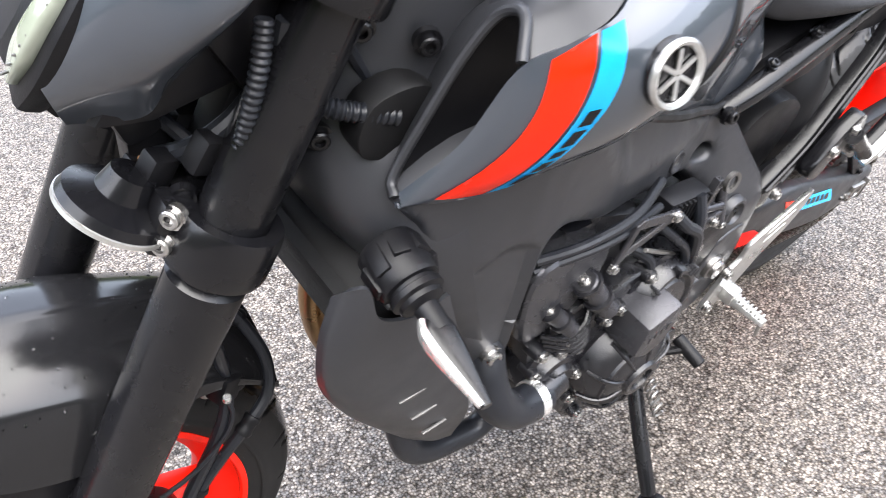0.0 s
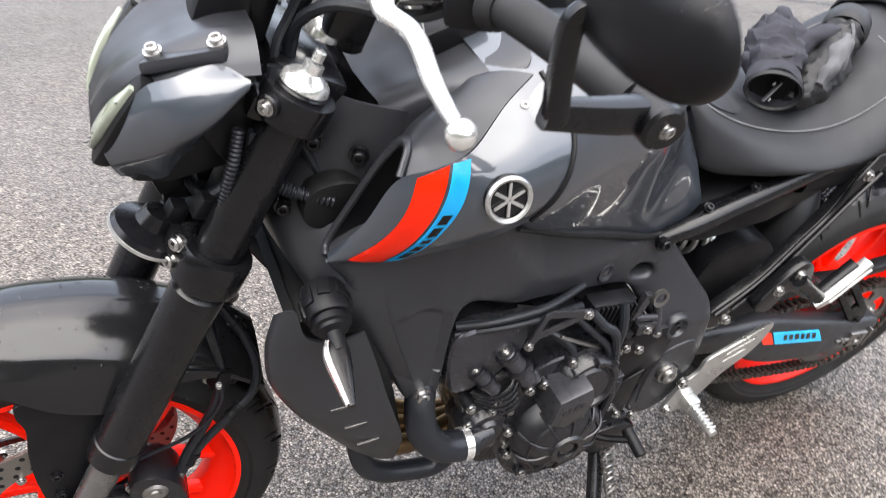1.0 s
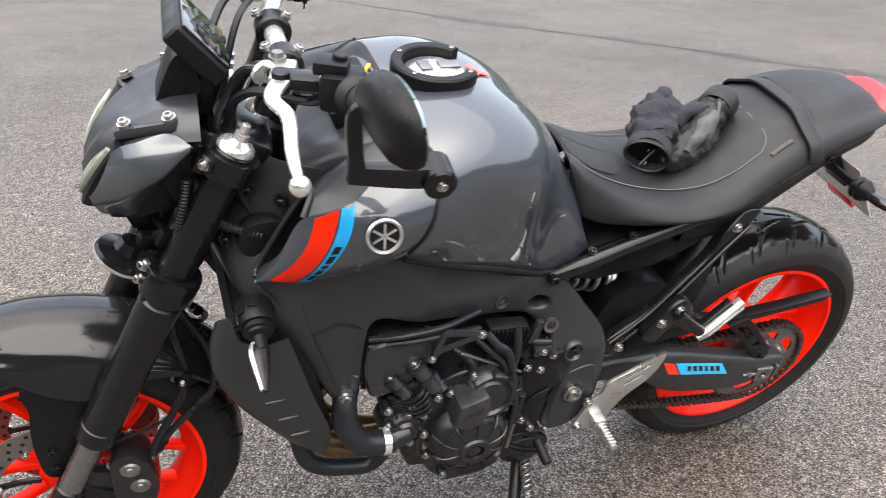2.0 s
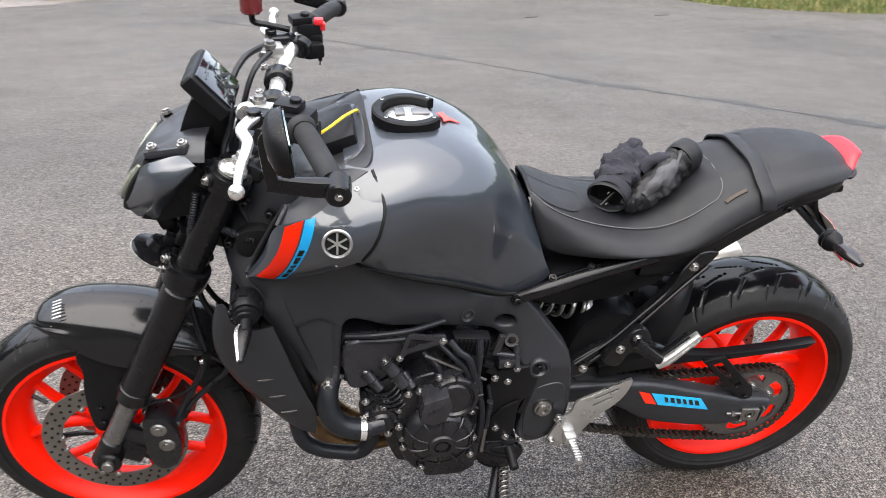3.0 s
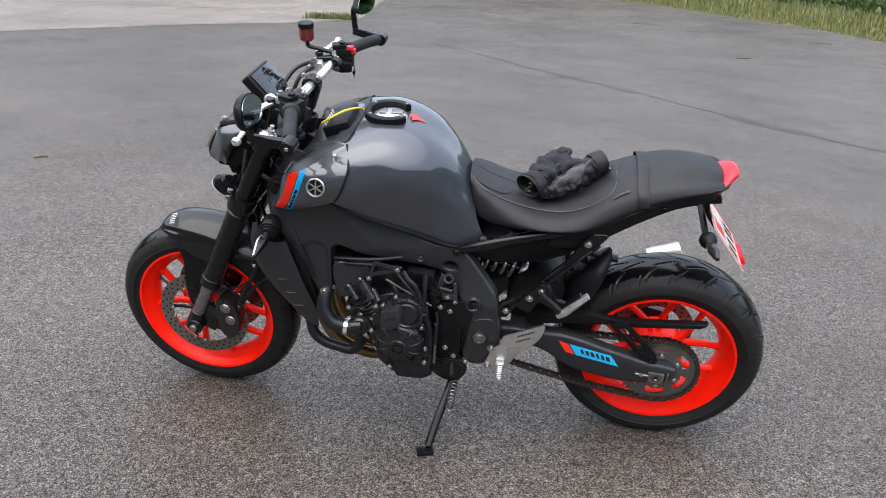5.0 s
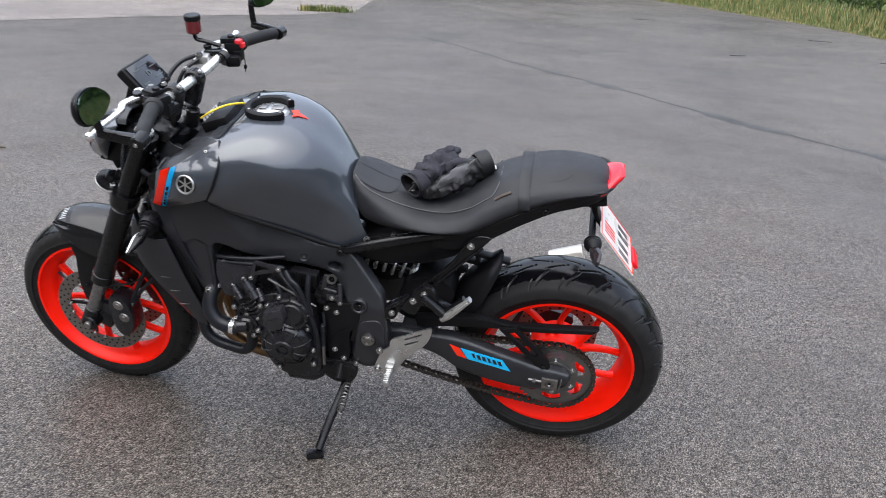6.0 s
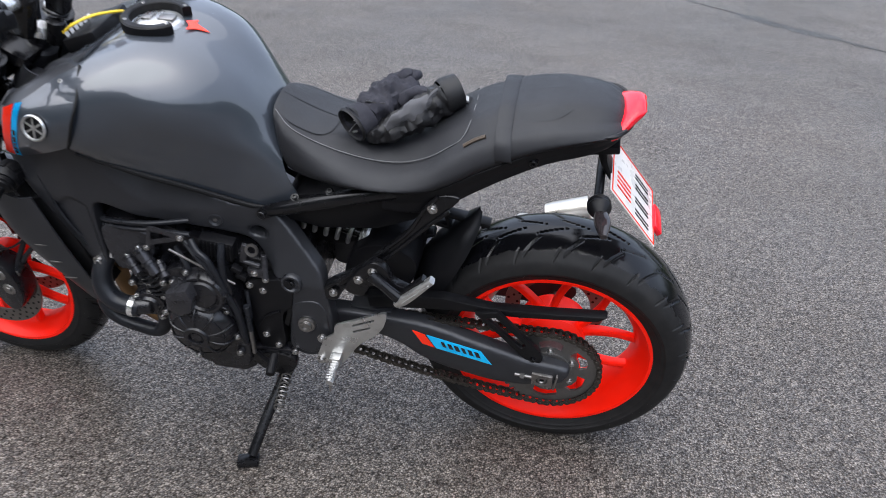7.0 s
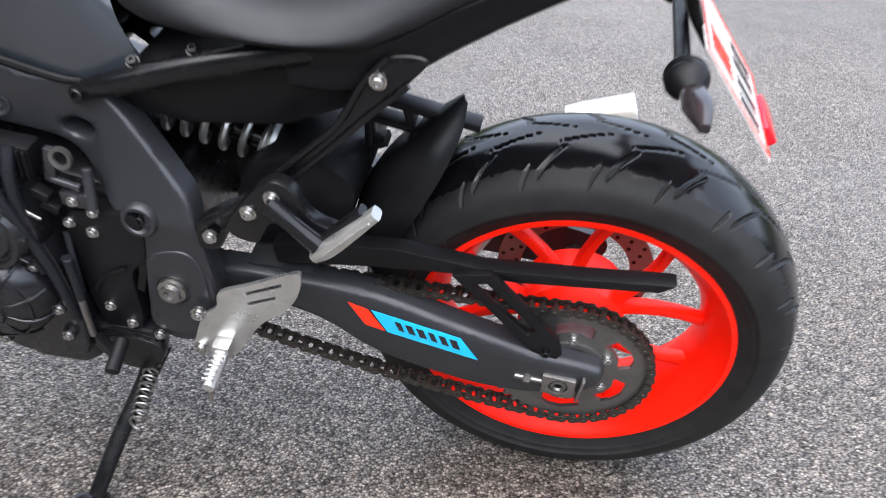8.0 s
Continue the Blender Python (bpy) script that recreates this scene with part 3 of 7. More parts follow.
# ---- wheels ----
def tyre_mesh(c, R, hw, rim_hw, count, steps=1500):
    half = smooth_line([(0.220, rim_hw * 0.92), (0.236, rim_hw * 1.02), (0.252, hw * 0.97), (R - 0.055, hw), (R - 0.030, hw * 0.90), (R - 0.011, hw * 0.62), (R - 0.0025, hw * 0.3), (R, 0)], 64)
    prof = np.array([(r, -y) for r, y in half] + [(r, y) for r, y in half[-2::-1]])
    m = len(prof)
    a = np.linspace(0, 2 * np.pi, steps, endpoint=False)[:, None]
    r, y = np.broadcast_to(prof[:, 0], (steps, m)).copy(), np.broadcast_to(prof[:, 1], (steps, m))
    u = np.abs(y) / hw
    turn = a / (2 * np.pi) * count + np.where(y > 0, 0.5, 0.0)
    cut = np.zeros((steps, m))
    for f0, f1, lo, hi, wide in ((0.00, 0.48, 0.30, 0.82, 0.034), (0.30, 1.15, 0.04, 0.27, 0.060), (0.52, 0.72, 0.60, 0.92, 0.022)):
        g = np.clip((u - lo) / (hi - lo), 0, 1)
        d = np.abs((turn - (f0 + (f1 - f0) * g ** 0.8) + 0.5) % 1.0 - 0.5)
        width = wide * np.clip(np.minimum(g, 1 - g) * 5 + 0.15, 0, 1)
        cut = np.maximum(cut, np.where((u > lo) & (u < hi) & (r > R - 0.065), np.clip((width - d) / 0.012, 0, 1), 0))
    rib = (np.abs(r - 0.2475) < 0.0012) * 0.0012
    r = r - 0.0055 * cut
    yy = y + np.sign(y) * rib
    verts = np.stack([c[0] + r * np.cos(a), c[1] + yy, c[2] + r * np.sin(a)], -1).reshape(-1, 3)
    k, j = np.meshgrid(np.arange(steps), np.arange(m - 1), indexing="ij")
    b = (k + 1) % steps
    faces = np.stack([k * m + j, b * m + j, b * m + j + 1, k * m + j + 1], -1).reshape(-1, 4)
    me = bpy.data.meshes.new("tyre")
    me.from_pydata(verts.tolist(), [], faces.tolist())
    return me


def wheel(c, rim_hw, R, hw, first, turn, count, hub_r, hub_hw, label):
    x, y, z = c
    prof = [(0.229, -rim_hw), (0.231, -rim_hw + 0.005), (0.213, -rim_hw + 0.018), (0.199, -0.3 * rim_hw), (0.199, 0.3 * rim_hw), (0.213, rim_hw - 0.018), (0.231, rim_hw - 0.005), (0.229, rim_hw),
            (0.222, rim_hw), (0.218, rim_hw - 0.010), (0.203, rim_hw - 0.026), (0.190, 0.35 * rim_hw), (0.186, 0.0), (0.190, -0.35 * rim_hw), (0.203, -rim_hw + 0.026), (0.218, -rim_hw + 0.010), (0.222, -rim_hw)]
    rim = part("wheel", lathe(prof, c, (0, 1, 0), 120, close=True), ORANGE, bike, label, turn, 50)
    hub = lathe([(0.018, -hub_hw), (hub_r * 0.72, -hub_hw), (hub_r, -hub_hw * 0.7), (hub_r, hub_hw * 0.7), (hub_r * 0.72, hub_hw), (0.018, hub_hw)], c, (0, 1, 0), 48)
    part("hub", hub, ORANGE, rim, "", turn)
    for k in range(5):
        mid = radians(first + 72 * k)
        for s in (-1, 1):
            a0, a1 = mid + s * 0.10, mid + s * 0.40
            st = []
            for f in (0.0, 0.35, 0.7, 1.0):
                a, r = a0 + (a1 - a0) * f, hub_r * 0.8 + (0.194 - hub_r * 0.8) * f
                st.append((x + r * math.cos(a), y - 0.014, z + r * math.sin(a), 0.0165 - 0.004 * f + 0.016 * max(0, f - 0.75), 0.027 - 0.007 * f))
            part("spoke", beam(st, 12, 0.3, 3), ORANGE, rim, "", turn)
    me = tyre_mesh(c, R, hw, rim_hw, count)
    if turn is not None:
        me.transform(turn)
    me.shade_smooth()
    me.materials.append(tyre_rubber("damp_tyre_rubber", x, z, R))
    t = new("tyre", me)
    t.parent = rim
    tagged(t, "black road tyre with curved grooves and a wet crown")
    drops(t, 1500, 31 + count, 0.0007, 0.0020)
    drops(t, 500, 51 + count, 0.0005, 0.0013, GRIT, "road_grit", "pale road grit stuck to the wet tread")
    valve = rod((x + 0.19 * math.cos(2.7), y - 0.01, z + 0.19 * math.sin(2.7)), (x + 0.155 * math.cos(2.7), y - 0.02, z + 0.155 * math.sin(2.7)), 0.005, 0.004, 10)
    part("valve", valve, HOSE, rim, "black rubber valve stem", turn)
    return rim


def brake_disc(c, r0, r1, y, parent, turn, holes):
    x, z = c
    d = part("brake_disc", lathe([(r0, y - 0.0025), (r1, y - 0.0025), (r1, y + 0.0025), (r0, y + 0.0025)], (x, 0, z), (0, 1, 0), 72, close=True), DISC, parent, "drilled steel brake disc", turn)
    bms = []
    for k in range(holes):
        a = 2 * math.pi * k / holes
        for i, f in enumerate((0.2, 0.5, 0.8)):
            r = r0 + (r1 - r0) * f
            b = a + i * 0.11
            bms.append(lathe([(0, 0.0006), (0.0036, 0.0006), (0.0036, -0.0006), (0, -0.0006)], (x + r * math.cos(b), y - 0.0025, z + r * math.sin(b)), (0, -1, 0), 8))
    part("drillings", merged(*bms), DARK, d, "dark drilled holes", turn)
    return d


RC, FC = (0.0, 0.0, 0.315), (-1.43, 0.0, 0.30)
rear = wheel(RC, 0.078, 0.315, 0.091, 102, None, 22, 0.078, 0.058, "vermilion orange rear wheel with paired spokes")
fore = wheel(FC, 0.056, 0.300, 0.062, 165, STEER, 22, 0.050, 0.055, "vermilion orange front wheel with paired spokes")
brake_disc((0, 0.315), 0.085, 0.122, 0.085, rear, None, 20)
for s in (-1, 1):
    d = brake_disc((FC[0], FC[2]), 0.108, 0.149, s * 0.066, fore, STEER, 30)
    for k in range(5):
        a = radians(30 + 72 * k)
        st = [(FC[0] + r * math.cos(a + t), s * 0.062, FC[2] + r * math.sin(a + t), 0.012, 0.006) for r, t in ((0.045, -0.25), (0.075, -0.12), (0.108, 0.0))]
        part("carrier_arm", beam(st, 8, 0.2, 2), SATIN, d, "black disc carrier arm", STEER)
        for t in (0.0, 0.32):
            bolt(FC[0] + 0.106 * math.cos(a + t), s * 0.07, FC[2] + 0.106 * math.sin(a + t), 0.7, (0, s, 0), fore, BOLT_MESH, STEER)
P("rear_axle", rod((-0.004, -0.150, 0.316), (-0.004, 0.150, 0.316), 0.013), STEEL, bike, "steel rear axle")

# ---- fork, stems and front mudguard ----
def fork_at(z, y):
    return (-1.580 + 0.466 * z, y, z)


for s, tag in ((-1, "left"), (1, "right")):
    y = s * 0.112
    tube_ = front("fork_tube", merged(rod(fork_at(0.700, y), fork_at(0.975, y), 0.0270, 0.0265, 32), rod(fork_at(0.470, y), fork_at(0.735, y), 0.0305, 0.0315, 32), rod(fork_at(0.460, y), fork_at(0.495, y), 0.0325, 0.0325, 32)), SATIN, bike, "satin black upper fork tube")
    front("stanchion", rod(fork_at(0.32, y), fork_at(0.47, y), 0.0205, None, 28), STANCHION, tube_, "grey metal fork stanchion")
    front("fork_foot", merged(rod(fork_at(0.285, y), fork_at(0.352, y), 0.026, 0.0235, 24), rod((-1.43, y - 0.028, 0.30), (-1.43, y + 0.028, 0.30), 0.026, None, 24), box((-1.40, y - s * 0.01, 0.315), (0.085, 0.03, 0.05), 0.008, (0, 25, 0))), SATIN, tube_, "black cast fork foot")
    front("fork_cap", merged(rod(fork_at(0.972, y), fork_at(0.984, y), 0.026, 0.0245, 28), lathe([(0, 0.017), (0.010, 0.017), (0.0105, 0.008), (0.014, 0.006), (0.023, 0.0), (0, 0)], fork_at(0.982, y), AXIS, 24), rod(fork_at(1.000, y), fork_at(1.010, y), 0.006, None, 10)), SILVER, tube_, "bright silver fork top cap with adjuster")
lower = merged(lathe([(0.0275, -0.022), (0.038, -0.022), (0.040, -0.016), (0.040, 0.016), (0.038, 0.022), (0.0275, 0.022)], fork_at(0.763, -0.112), AXIS, 32, True),
               lathe([(0.0275, -0.022), (0.038, -0.022), (0.040, -0.016), (0.040, 0.016), (0.038, 0.022), (0.0275, 0.022)], fork_at(0.763, 0.112), AXIS, 32, True),
               box((-1.214, 0, 0.770), (0.055, 0.16, 0.036), 0.008, (0, 25, 0)),
               box((-1.258, -0.098, 0.782), (0.03, 0.028, 0.046), 0.008, (0, 25, 0)), box((-1.258, 0.098, 0.782), (0.03, 0.028, 0.044), 0.008, (0, 25, 0)))
lower_clamp = front("lower_fork_clamp", lower, SATIN, bike, "black cast lower fork clamp")
for z in (0.774, 0.796):
    bolt(-1.266 + (z - 0.774) * 0.4, -0.110, z, 1.1, (-0.75, -0.6, 0.2), lower_clamp, BOLT_MESH, STEER)
upper = merged(*[lathe([(0.0265, -0.016), (0.037, -0.016), (0.038, -0.012), (0.038, 0.012), (0.037, 0.016), (0.0265, 0.016)], fork_at(0.955, s * 0.112), AXIS, 32, True) for s in (-1, 1)],
               box((-1.115, 0, 0.957), (0.085, 0.165, 0.028), 0.008, (0, 25, 0)), box((-1.165, -0.105, 0.955), (0.03, 0.03, 0.03), 0.007, (0, 25, 0)))
upper_clamp = front("upper_fork_clamp", upper, SATIN, bike, "black top yoke")
front("clamp_lug", rod((-1.145, -0.118, 0.966), (-1.167, -0.138, 0.969), 0.012, None, 18), SATIN, upper_clamp)
bolt(-1.167, -0.138, 0.969, 0.95, (-0.7, -0.7, 0), upper_clamp, BOLT_MESH, STEER)
front("corrugated_hose", corrugated([(-1.190, -0.118, 0.935), (-1.196, -0.122, 0.905), (-1.204, -0.120, 0.870), (-1.210, -0.115, 0.835)], 0.0068, 20), HOSE, upper_clamp, "black ribbed hose beside the fork")
front("steering_nut", lathe([(0, 0.02), (0.014, 0.02), (0.02, 0.012), (0.022, 0), (0, 0)], (-1.085, 0, 0.972), AXIS, 24), SILVER, upper_clamp, "silver steering stem nut")
front("ignition_lock", merged(rod((-1.055, 0, 0.955), (-1.04, 0, 1.005), 0.019, None, 24), box((-1.04, 0, 1.006), (0.022, 0.005, 0.008), 0.001)), SATIN, upper_clamp, "black ignition lock")


def mudguard():
    rows = []
    for x, zt, w, zs, wl, zl in ((-1.557, 0.588, 0.010, 0.586, 0.011, 0.583), (-1.538, 0.617, 0.046, 0.604, 0.050, 0.596), (-1.50, 0.637, 0.067, 0.615, 0.075, 0.590), (-1.46, 0.644, 0.077, 0.618, 0.089, 0.570), (-1.42, 0.645, 0.081, 0.616, 0.097, 0.547),
                                 (-1.37, 0.641, 0.084, 0.610, 0.100, 0.531), (-1.33, 0.633, 0.085, 0.600, 0.098, 0.530), (-1.29, 0.620, 0.083, 0.586, 0.090, 0.548), (-1.22, 0.590, 0.078, 0.556, 0.080, 0.536), (-1.165, 0.536, 0.070, 0.506, 0.072, 0.488)):
        w, zs, drop = w * 0.95, zs - 0.010, zt - zs
        rows.append([(x, 0, zt - 0.003), (x, -w * 0.5, zt - 0.003 - drop * 0.30), (x, -w * 0.86, zt - 0.003 - drop * 0.85), (x, -w, zs - 0.002), (x, -(w + wl) / 2 - 0.001, (zs + zl) / 2 + 0.004), (x, -wl, zl)])
    return shell(rows, 70, 28, -0.003, mirror=True)


guard = front("mudguard", mudguard(), GUARD, bike, "satin graphite front mudguard with fine raindrops")
for s in (-1, 1):
    leg = [(-1.455, 0.56), (-1.41, 0.56), (-1.35, 0.55), (-1.325, 0.535), (-1.345, 0.49), (-1.378, 0.44), (-1.39, 0.40), (-1.415, 0.355), (-1.452, 0.352), (-1.462, 0.40), (-1.462, 0.46), (-1.456, 0.51), (-1.462, 0.54)]
    front("stay", plate(rounded(leg, 60), s * 0.080, s * 0.090, 0.003), PLASTIC, guard, "black mudguard stay")
    for bx, bz in ((-1.437, 0.415), (-1.437, 0.375), (-1.34, 0.56)):
        bolt(bx, s * 0.091, bz, 0.9, (0, s, 0), guard, BOLT_BLACK, STEER)
marks = []
for k in range(6):
    marks.append(box((-1.497 + 0.0016 * k, -0.022 - 0.0080 * k, 0.6388 - 0.0008 * k - 0.00020 * k * k), (0.017, 0.0030, 0.0012), 0.0003, (6 + 4 * k, -16, 10)))
for mark in marks:
    front("lettering_bar", mark, DECAL_WHITE, guard, "small white lettering bar")
drops(guard, 420, 11)

# calipers and hoses
for s in (-1, 1):
    cal = front("brake_caliper", merged(plate(rounded([(-1.352, 0.400), (-1.318, 0.410), (-1.290, 0.385), (-1.280, 0.330), (-1.292, 0.282), (-1.325, 0.262), (-1.352, 0.30)], 32), s * 0.062, s * 0.125, 0.010), box((-1.365, s * 0.10, 0.335), (0.09, 0.022, 0.06), 0.006, (0, 20, 0))), ENGINE, bike, "black radial brake caliper")
    for bx, bz, r in ((-1.322, 0.380, 0.017), (-1.310, 0.336, 0.017)):
        front("piston_plug", lathe([(0, 0.006), (r * 0.45, 0.006), (r * 0.5, 0.003), (r * 0.8, 0.003), (r, 0.0), (r, -0.01)], (bx, s * 0.125, bz), (0, s, 0), 24), STEEL, cal, "round silver caliper plug")
    bolt(-1.35, s * 0.112, 0.385, 1.0, (0, s, 0), cal, BOLT_MESH, STEER)
    bolt(-1.33, s * 0.112, 0.265, 1.0, (0, s, 0), cal, BOLT_BLACK, STEER)
    hose = P("brake_hose", tube([(-1.232, s * 0.020, 0.700), (-1.224, s * 0.026, 0.645), (-1.206, s * 0.030, 0.600), (-1.188, s * 0.042, 0.566), (-1.177, s * 0.066, 0.530), (-1.186, s * 0.085, 0.500), (-1.215, s * 0.094, 0.474), (-1.250, s * 0.098, 0.440), (-1.274, s * 0.100, 0.408), (-1.292, s * 0.104, 0.380)], 0.0062, 60, 10), HOSE, bike, "black rubber brake hose")
    for (hx, hy, hz), way in (((-1.194, 0.034, 0.576), (0.5, 0.3, -0.8)), ((-1.213, 0.094, 0.476), (-0.75, 0.2, -0.6)), ((-1.276, 0.100, 0.404), (-0.5, 0.1, -0.8))):
        P("hose_sleeve", lathe([(0.005, -0.011), (0.0085, -0.011), (0.0095, -0.007), (0.0080, -0.003), (0.0080, 0.003), (0.0095, 0.007), (0.0085, 0.011), (0.005, 0.011)], (hx, s * hy, hz), (way[0], s * way[1], way[2]), 18), PLASTIC, hose)
    banjo = P("hose_union", merged(rod((-1.292, s * 0.104, 0.384), (-1.300, s * 0.112, 0.356), 0.0062, 0.005, 14), lathe([(0, 0.006), (0.006, 0.006), (0.009, 0.004), (0.009, -0.008), (0, -0.008)], (-1.302, s * 0.116, 0.350), (0, s, 0.1), 16)), DULL, hose, "dull metal hose union")
lead = P("brake_hose", tube([(-1.245, -0.055, 0.700), (-1.234, -0.070, 0.623), (-1.224, -0.072, 0.545), (-1.232, -0.088, 0.510), (-1.252, -0.096, 0.470), (-1.280, -0.100, 0.418), (-1.298, -0.104, 0.372)], 0.0068, 50, 10), HOSE, bike, "black rubber brake hose")
P("hose_bracket", merged(box((-1.226, -0.074, 0.530), (0.026, 0.024, 0.030), 0.005, (0, 25, 20)), box((-1.212, -0.068, 0.522), (0.020, 0.018, 0.022), 0.004, (0, 25, 20))), PLASTIC, lead, "black hose bracket")
P("bracket_screw", rod((-1.240, -0.062, 0.522), (-1.243, -0.072, 0.524), 0.0065, None, 10), STEEL, lead, "bright bracket screw")
cable = P("sensor_cable", tube([(-1.231, -0.090, 0.530), (-1.230, -0.098, 0.512), (-1.244, -0.102, 0.487), (-1.279, -0.107, 0.462), (-1.331, -0.110, 0.448), (-1.375, -0.105, 0.425)], 0.0026, 40, 8), HOSE, bike, "thin black sensor cable")
P("cable_plug", rod((-1.231, -0.090, 0.528), (-1.231, -0.091, 0.536), 0.0042, None, 10), SILVER, cable, "pale cable plug")
front("front_axle", rod((-1.43, -0.15, 0.30), (-1.43, 0.15, 0.30), 0.012), STEEL, bike, "steel front axle")

# ---- headlamp, horn and dash ----
NARROW = Matrix.Translation((0, -0.012, 0)) @ Matrix.Diagonal((1, 0.9, 1, 1))


def lampside(name, bm, mat, parent=bike, label="", angle=35):
    bm.transform(NARROW)
    return part(name, bm, mat, parent, label, STEER, angle)


def hood():
    rows = []
    for x, z, w, d in ((-1.322, 0.918, 0.034, 0.010), (-1.304, 0.950, 0.056, 0.014), (-1.278, 0.978, 0.080, 0.018), (-1.245, 1.000, 0.104, 0.022), (-1.205, 1.017, 0.122, 0.024), (-1.168, 1.022, 0.126, 0.026)):
        rows.append([(x, 0, z - 0.004), (x, -w * 0.42, z), (x, -w * 0.66, z + 0.003), (x, -w * 0.88, z - d * 0.35), (x, -w, z - d)])
    return shell(rows, 36, 18, -0.004, mirror=True)


lamp = lampside("headlamp", hood(), MATT, bike, "compact angular headlamp with graphite hood")
for s in (-1, 1):
    wing = [[(-1.316, 0.081, 0.907), (-1.277, 0.101, 0.973), (-1.245, 0.121, 0.996), (-1.206, 0.116, 1.004), (-1.181, 0.146, 1.001)],
            [(-1.313, 0.086, 0.897), (-1.278, 0.118, 0.952), (-1.246, 0.141, 0.979), (-1.209, 0.144, 0.994), (-1.181, 0.148, 0.999)],
            [(-1.309, 0.083, 0.882), (-1.273, 0.122, 0.920), (-1.246, 0.148, 0.945), (-1.213, 0.155, 0.968), (-1.182, 0.149, 0.995)],
            [(-1.303, 0.068, 0.862), (-1.264, 0.098, 0.874), (-1.248, 0.110, 0.900), (-1.222, 0.131, 0.938), (-1.183, 0.146, 0.990)]]
    lampside("wing_panel", shell([[(x, s * y, z) for x, y, z in row] for row in wing], 26, 30, 0.006 * s), PAINT, lamp, "gloss grey headlamp wing panel")
    rl = lampside("running_light", beam([(-1.323, s * 0.058, 0.896, 0.010, 0.010), (-1.315, s * 0.072, 0.920, 0.019, 0.012), (-1.299, s * 0.084, 0.948, 0.018, 0.012), (-1.280, s * 0.094, 0.974, 0.006, 0.008)], 18, 0.3, 4, (-1, 0, 0.3)), CLEAR, lamp, "pale ribbed slanted running light")
    for k in range(9):
        f = k / 8
        lampside("lens_rib", box((-1.326 + 0.034 * f, s * (0.066 + 0.022 * f), 0.905 + 0.052 * f), (0.002, 0.018, 0.0014), 0.0003, (s * 20, 0, s * 35)), DULL, rl)
    lampside("light_surround", beam([(-1.317, s * 0.050, 0.880, 0.03, 0.02), (-1.304, s * 0.068, 0.912, 0.045, 0.022), (-1.286, s * 0.080, 0.946, 0.045, 0.022), (-1.264, s * 0.092, 0.978, 0.02, 0.02)], 16, 0.3, 3, (-1, 0, 0.3)), PLASTIC, lamp, "black surround of the running light")
    lampside("housing_side", plate([(-1.296, 0.866), (-1.262, 0.915), (-1.205, 0.965), (-1.165, 0.972), (-1.160, 0.915), (-1.195, 0.878), (-1.255, 0.862)], s * 0.050, s * 0.092, 0.010), PLASTIC, lamp, "black side of the lamp housing")
    bolt(-1.259, s * 0.079, 1.003, 1.0, (-0.3, s * 0.2, 1), lamp, BOLT_MESH, STEER @ NARROW)
    bolt(-1.204, s * 0.102, 1.020, 1.0, (-0.3, s * 0.2, 1), lamp, BOLT_MESH, STEER @ NARROW)
    lampside("bolt_boss", box((-1.231, s * 0.091, 0.999), (0.084, 0.026, 0.014), 0.006, (s * 10, -17, s * 22)), MATT, lamp)
lampside("lamp_face", merged(plate([(-1.326, 0.90), (-1.302, 0.948), (-1.20, 0.985), (-1.18, 0.95), (-1.25, 0.868), (-1.308, 0.858)], -0.06, 0.06, 0.01), box((-1.262, -0.045, 0.852), (0.03, 0.03, 0.05), 0.008, (0, -20, 0)), box((-1.19, 0, 0.92), (0.06, 0.20, 0.09), 0.01, (0, -30, 0))), PLASTIC, lamp, "black moulded headlamp housing")
lampside("projector", lathe([(0, 0.008), (0.020, 0.004), (0.026, 0.0), (0.030, -0.01), (0.030, -0.04), (0, -0.04)], (-1.312, 0, 0.880), (-1, 0, -0.15), 28), SMOKE, lamp, "round headlamp projector lens")
mount = front("lamp_bracket", merged(box((-1.215, 0, 0.80), (0.05, 0.11, 0.06), 0.008, (0, 20, 0)), box((-1.19, -0.07, 0.84), (0.045, 0.035, 0.10), 0.006, (0, 25, 0)), box((-1.19, 0.07, 0.84), (0.045, 0.035, 0.10), 0.006, (0, 25, 0)), box((-1.25, -0.035, 0.80), (0.03, 0.03, 0.05), 0.005), box((-1.235, -0.06, 0.775), (0.03, 0.028, 0.04), 0.006, (10, 0, 20))), PLASTIC, bike, "black headlamp bracket and connectors")
for cx, cy, cz in ((-1.262, -0.05, 0.79), (-1.255, -0.075, 0.81), (-1.225, -0.095, 0.83), (-1.24, -0.02, 0.815)):
    front("connector", box((cx, cy, cz), (0.022, 0.018, 0.03), 0.004, (12, 25, 15)), PLASTIC, mount)
front("cable_loom", merged(tube([(-1.25, -0.05, 0.80), (-1.225, -0.085, 0.83), (-1.19, -0.09, 0.86), (-1.16, -0.08, 0.91), (-1.15, -0.06, 0.97)], 0.008, 30, 10), tube([(-1.24, -0.04, 0.83), (-1.21, -0.09, 0.81), (-1.19, -0.11, 0.85), (-1.175, -0.115, 0.93)], 0.006, 30, 8), tube([(-1.20, -0.10, 0.80), (-1.175, -0.118, 0.86), (-1.165, -0.115, 0.92), (-1.15, -0.1, 0.99)], 0.009, 30, 10)), HOSE, mount, "black ribbed cable loom")
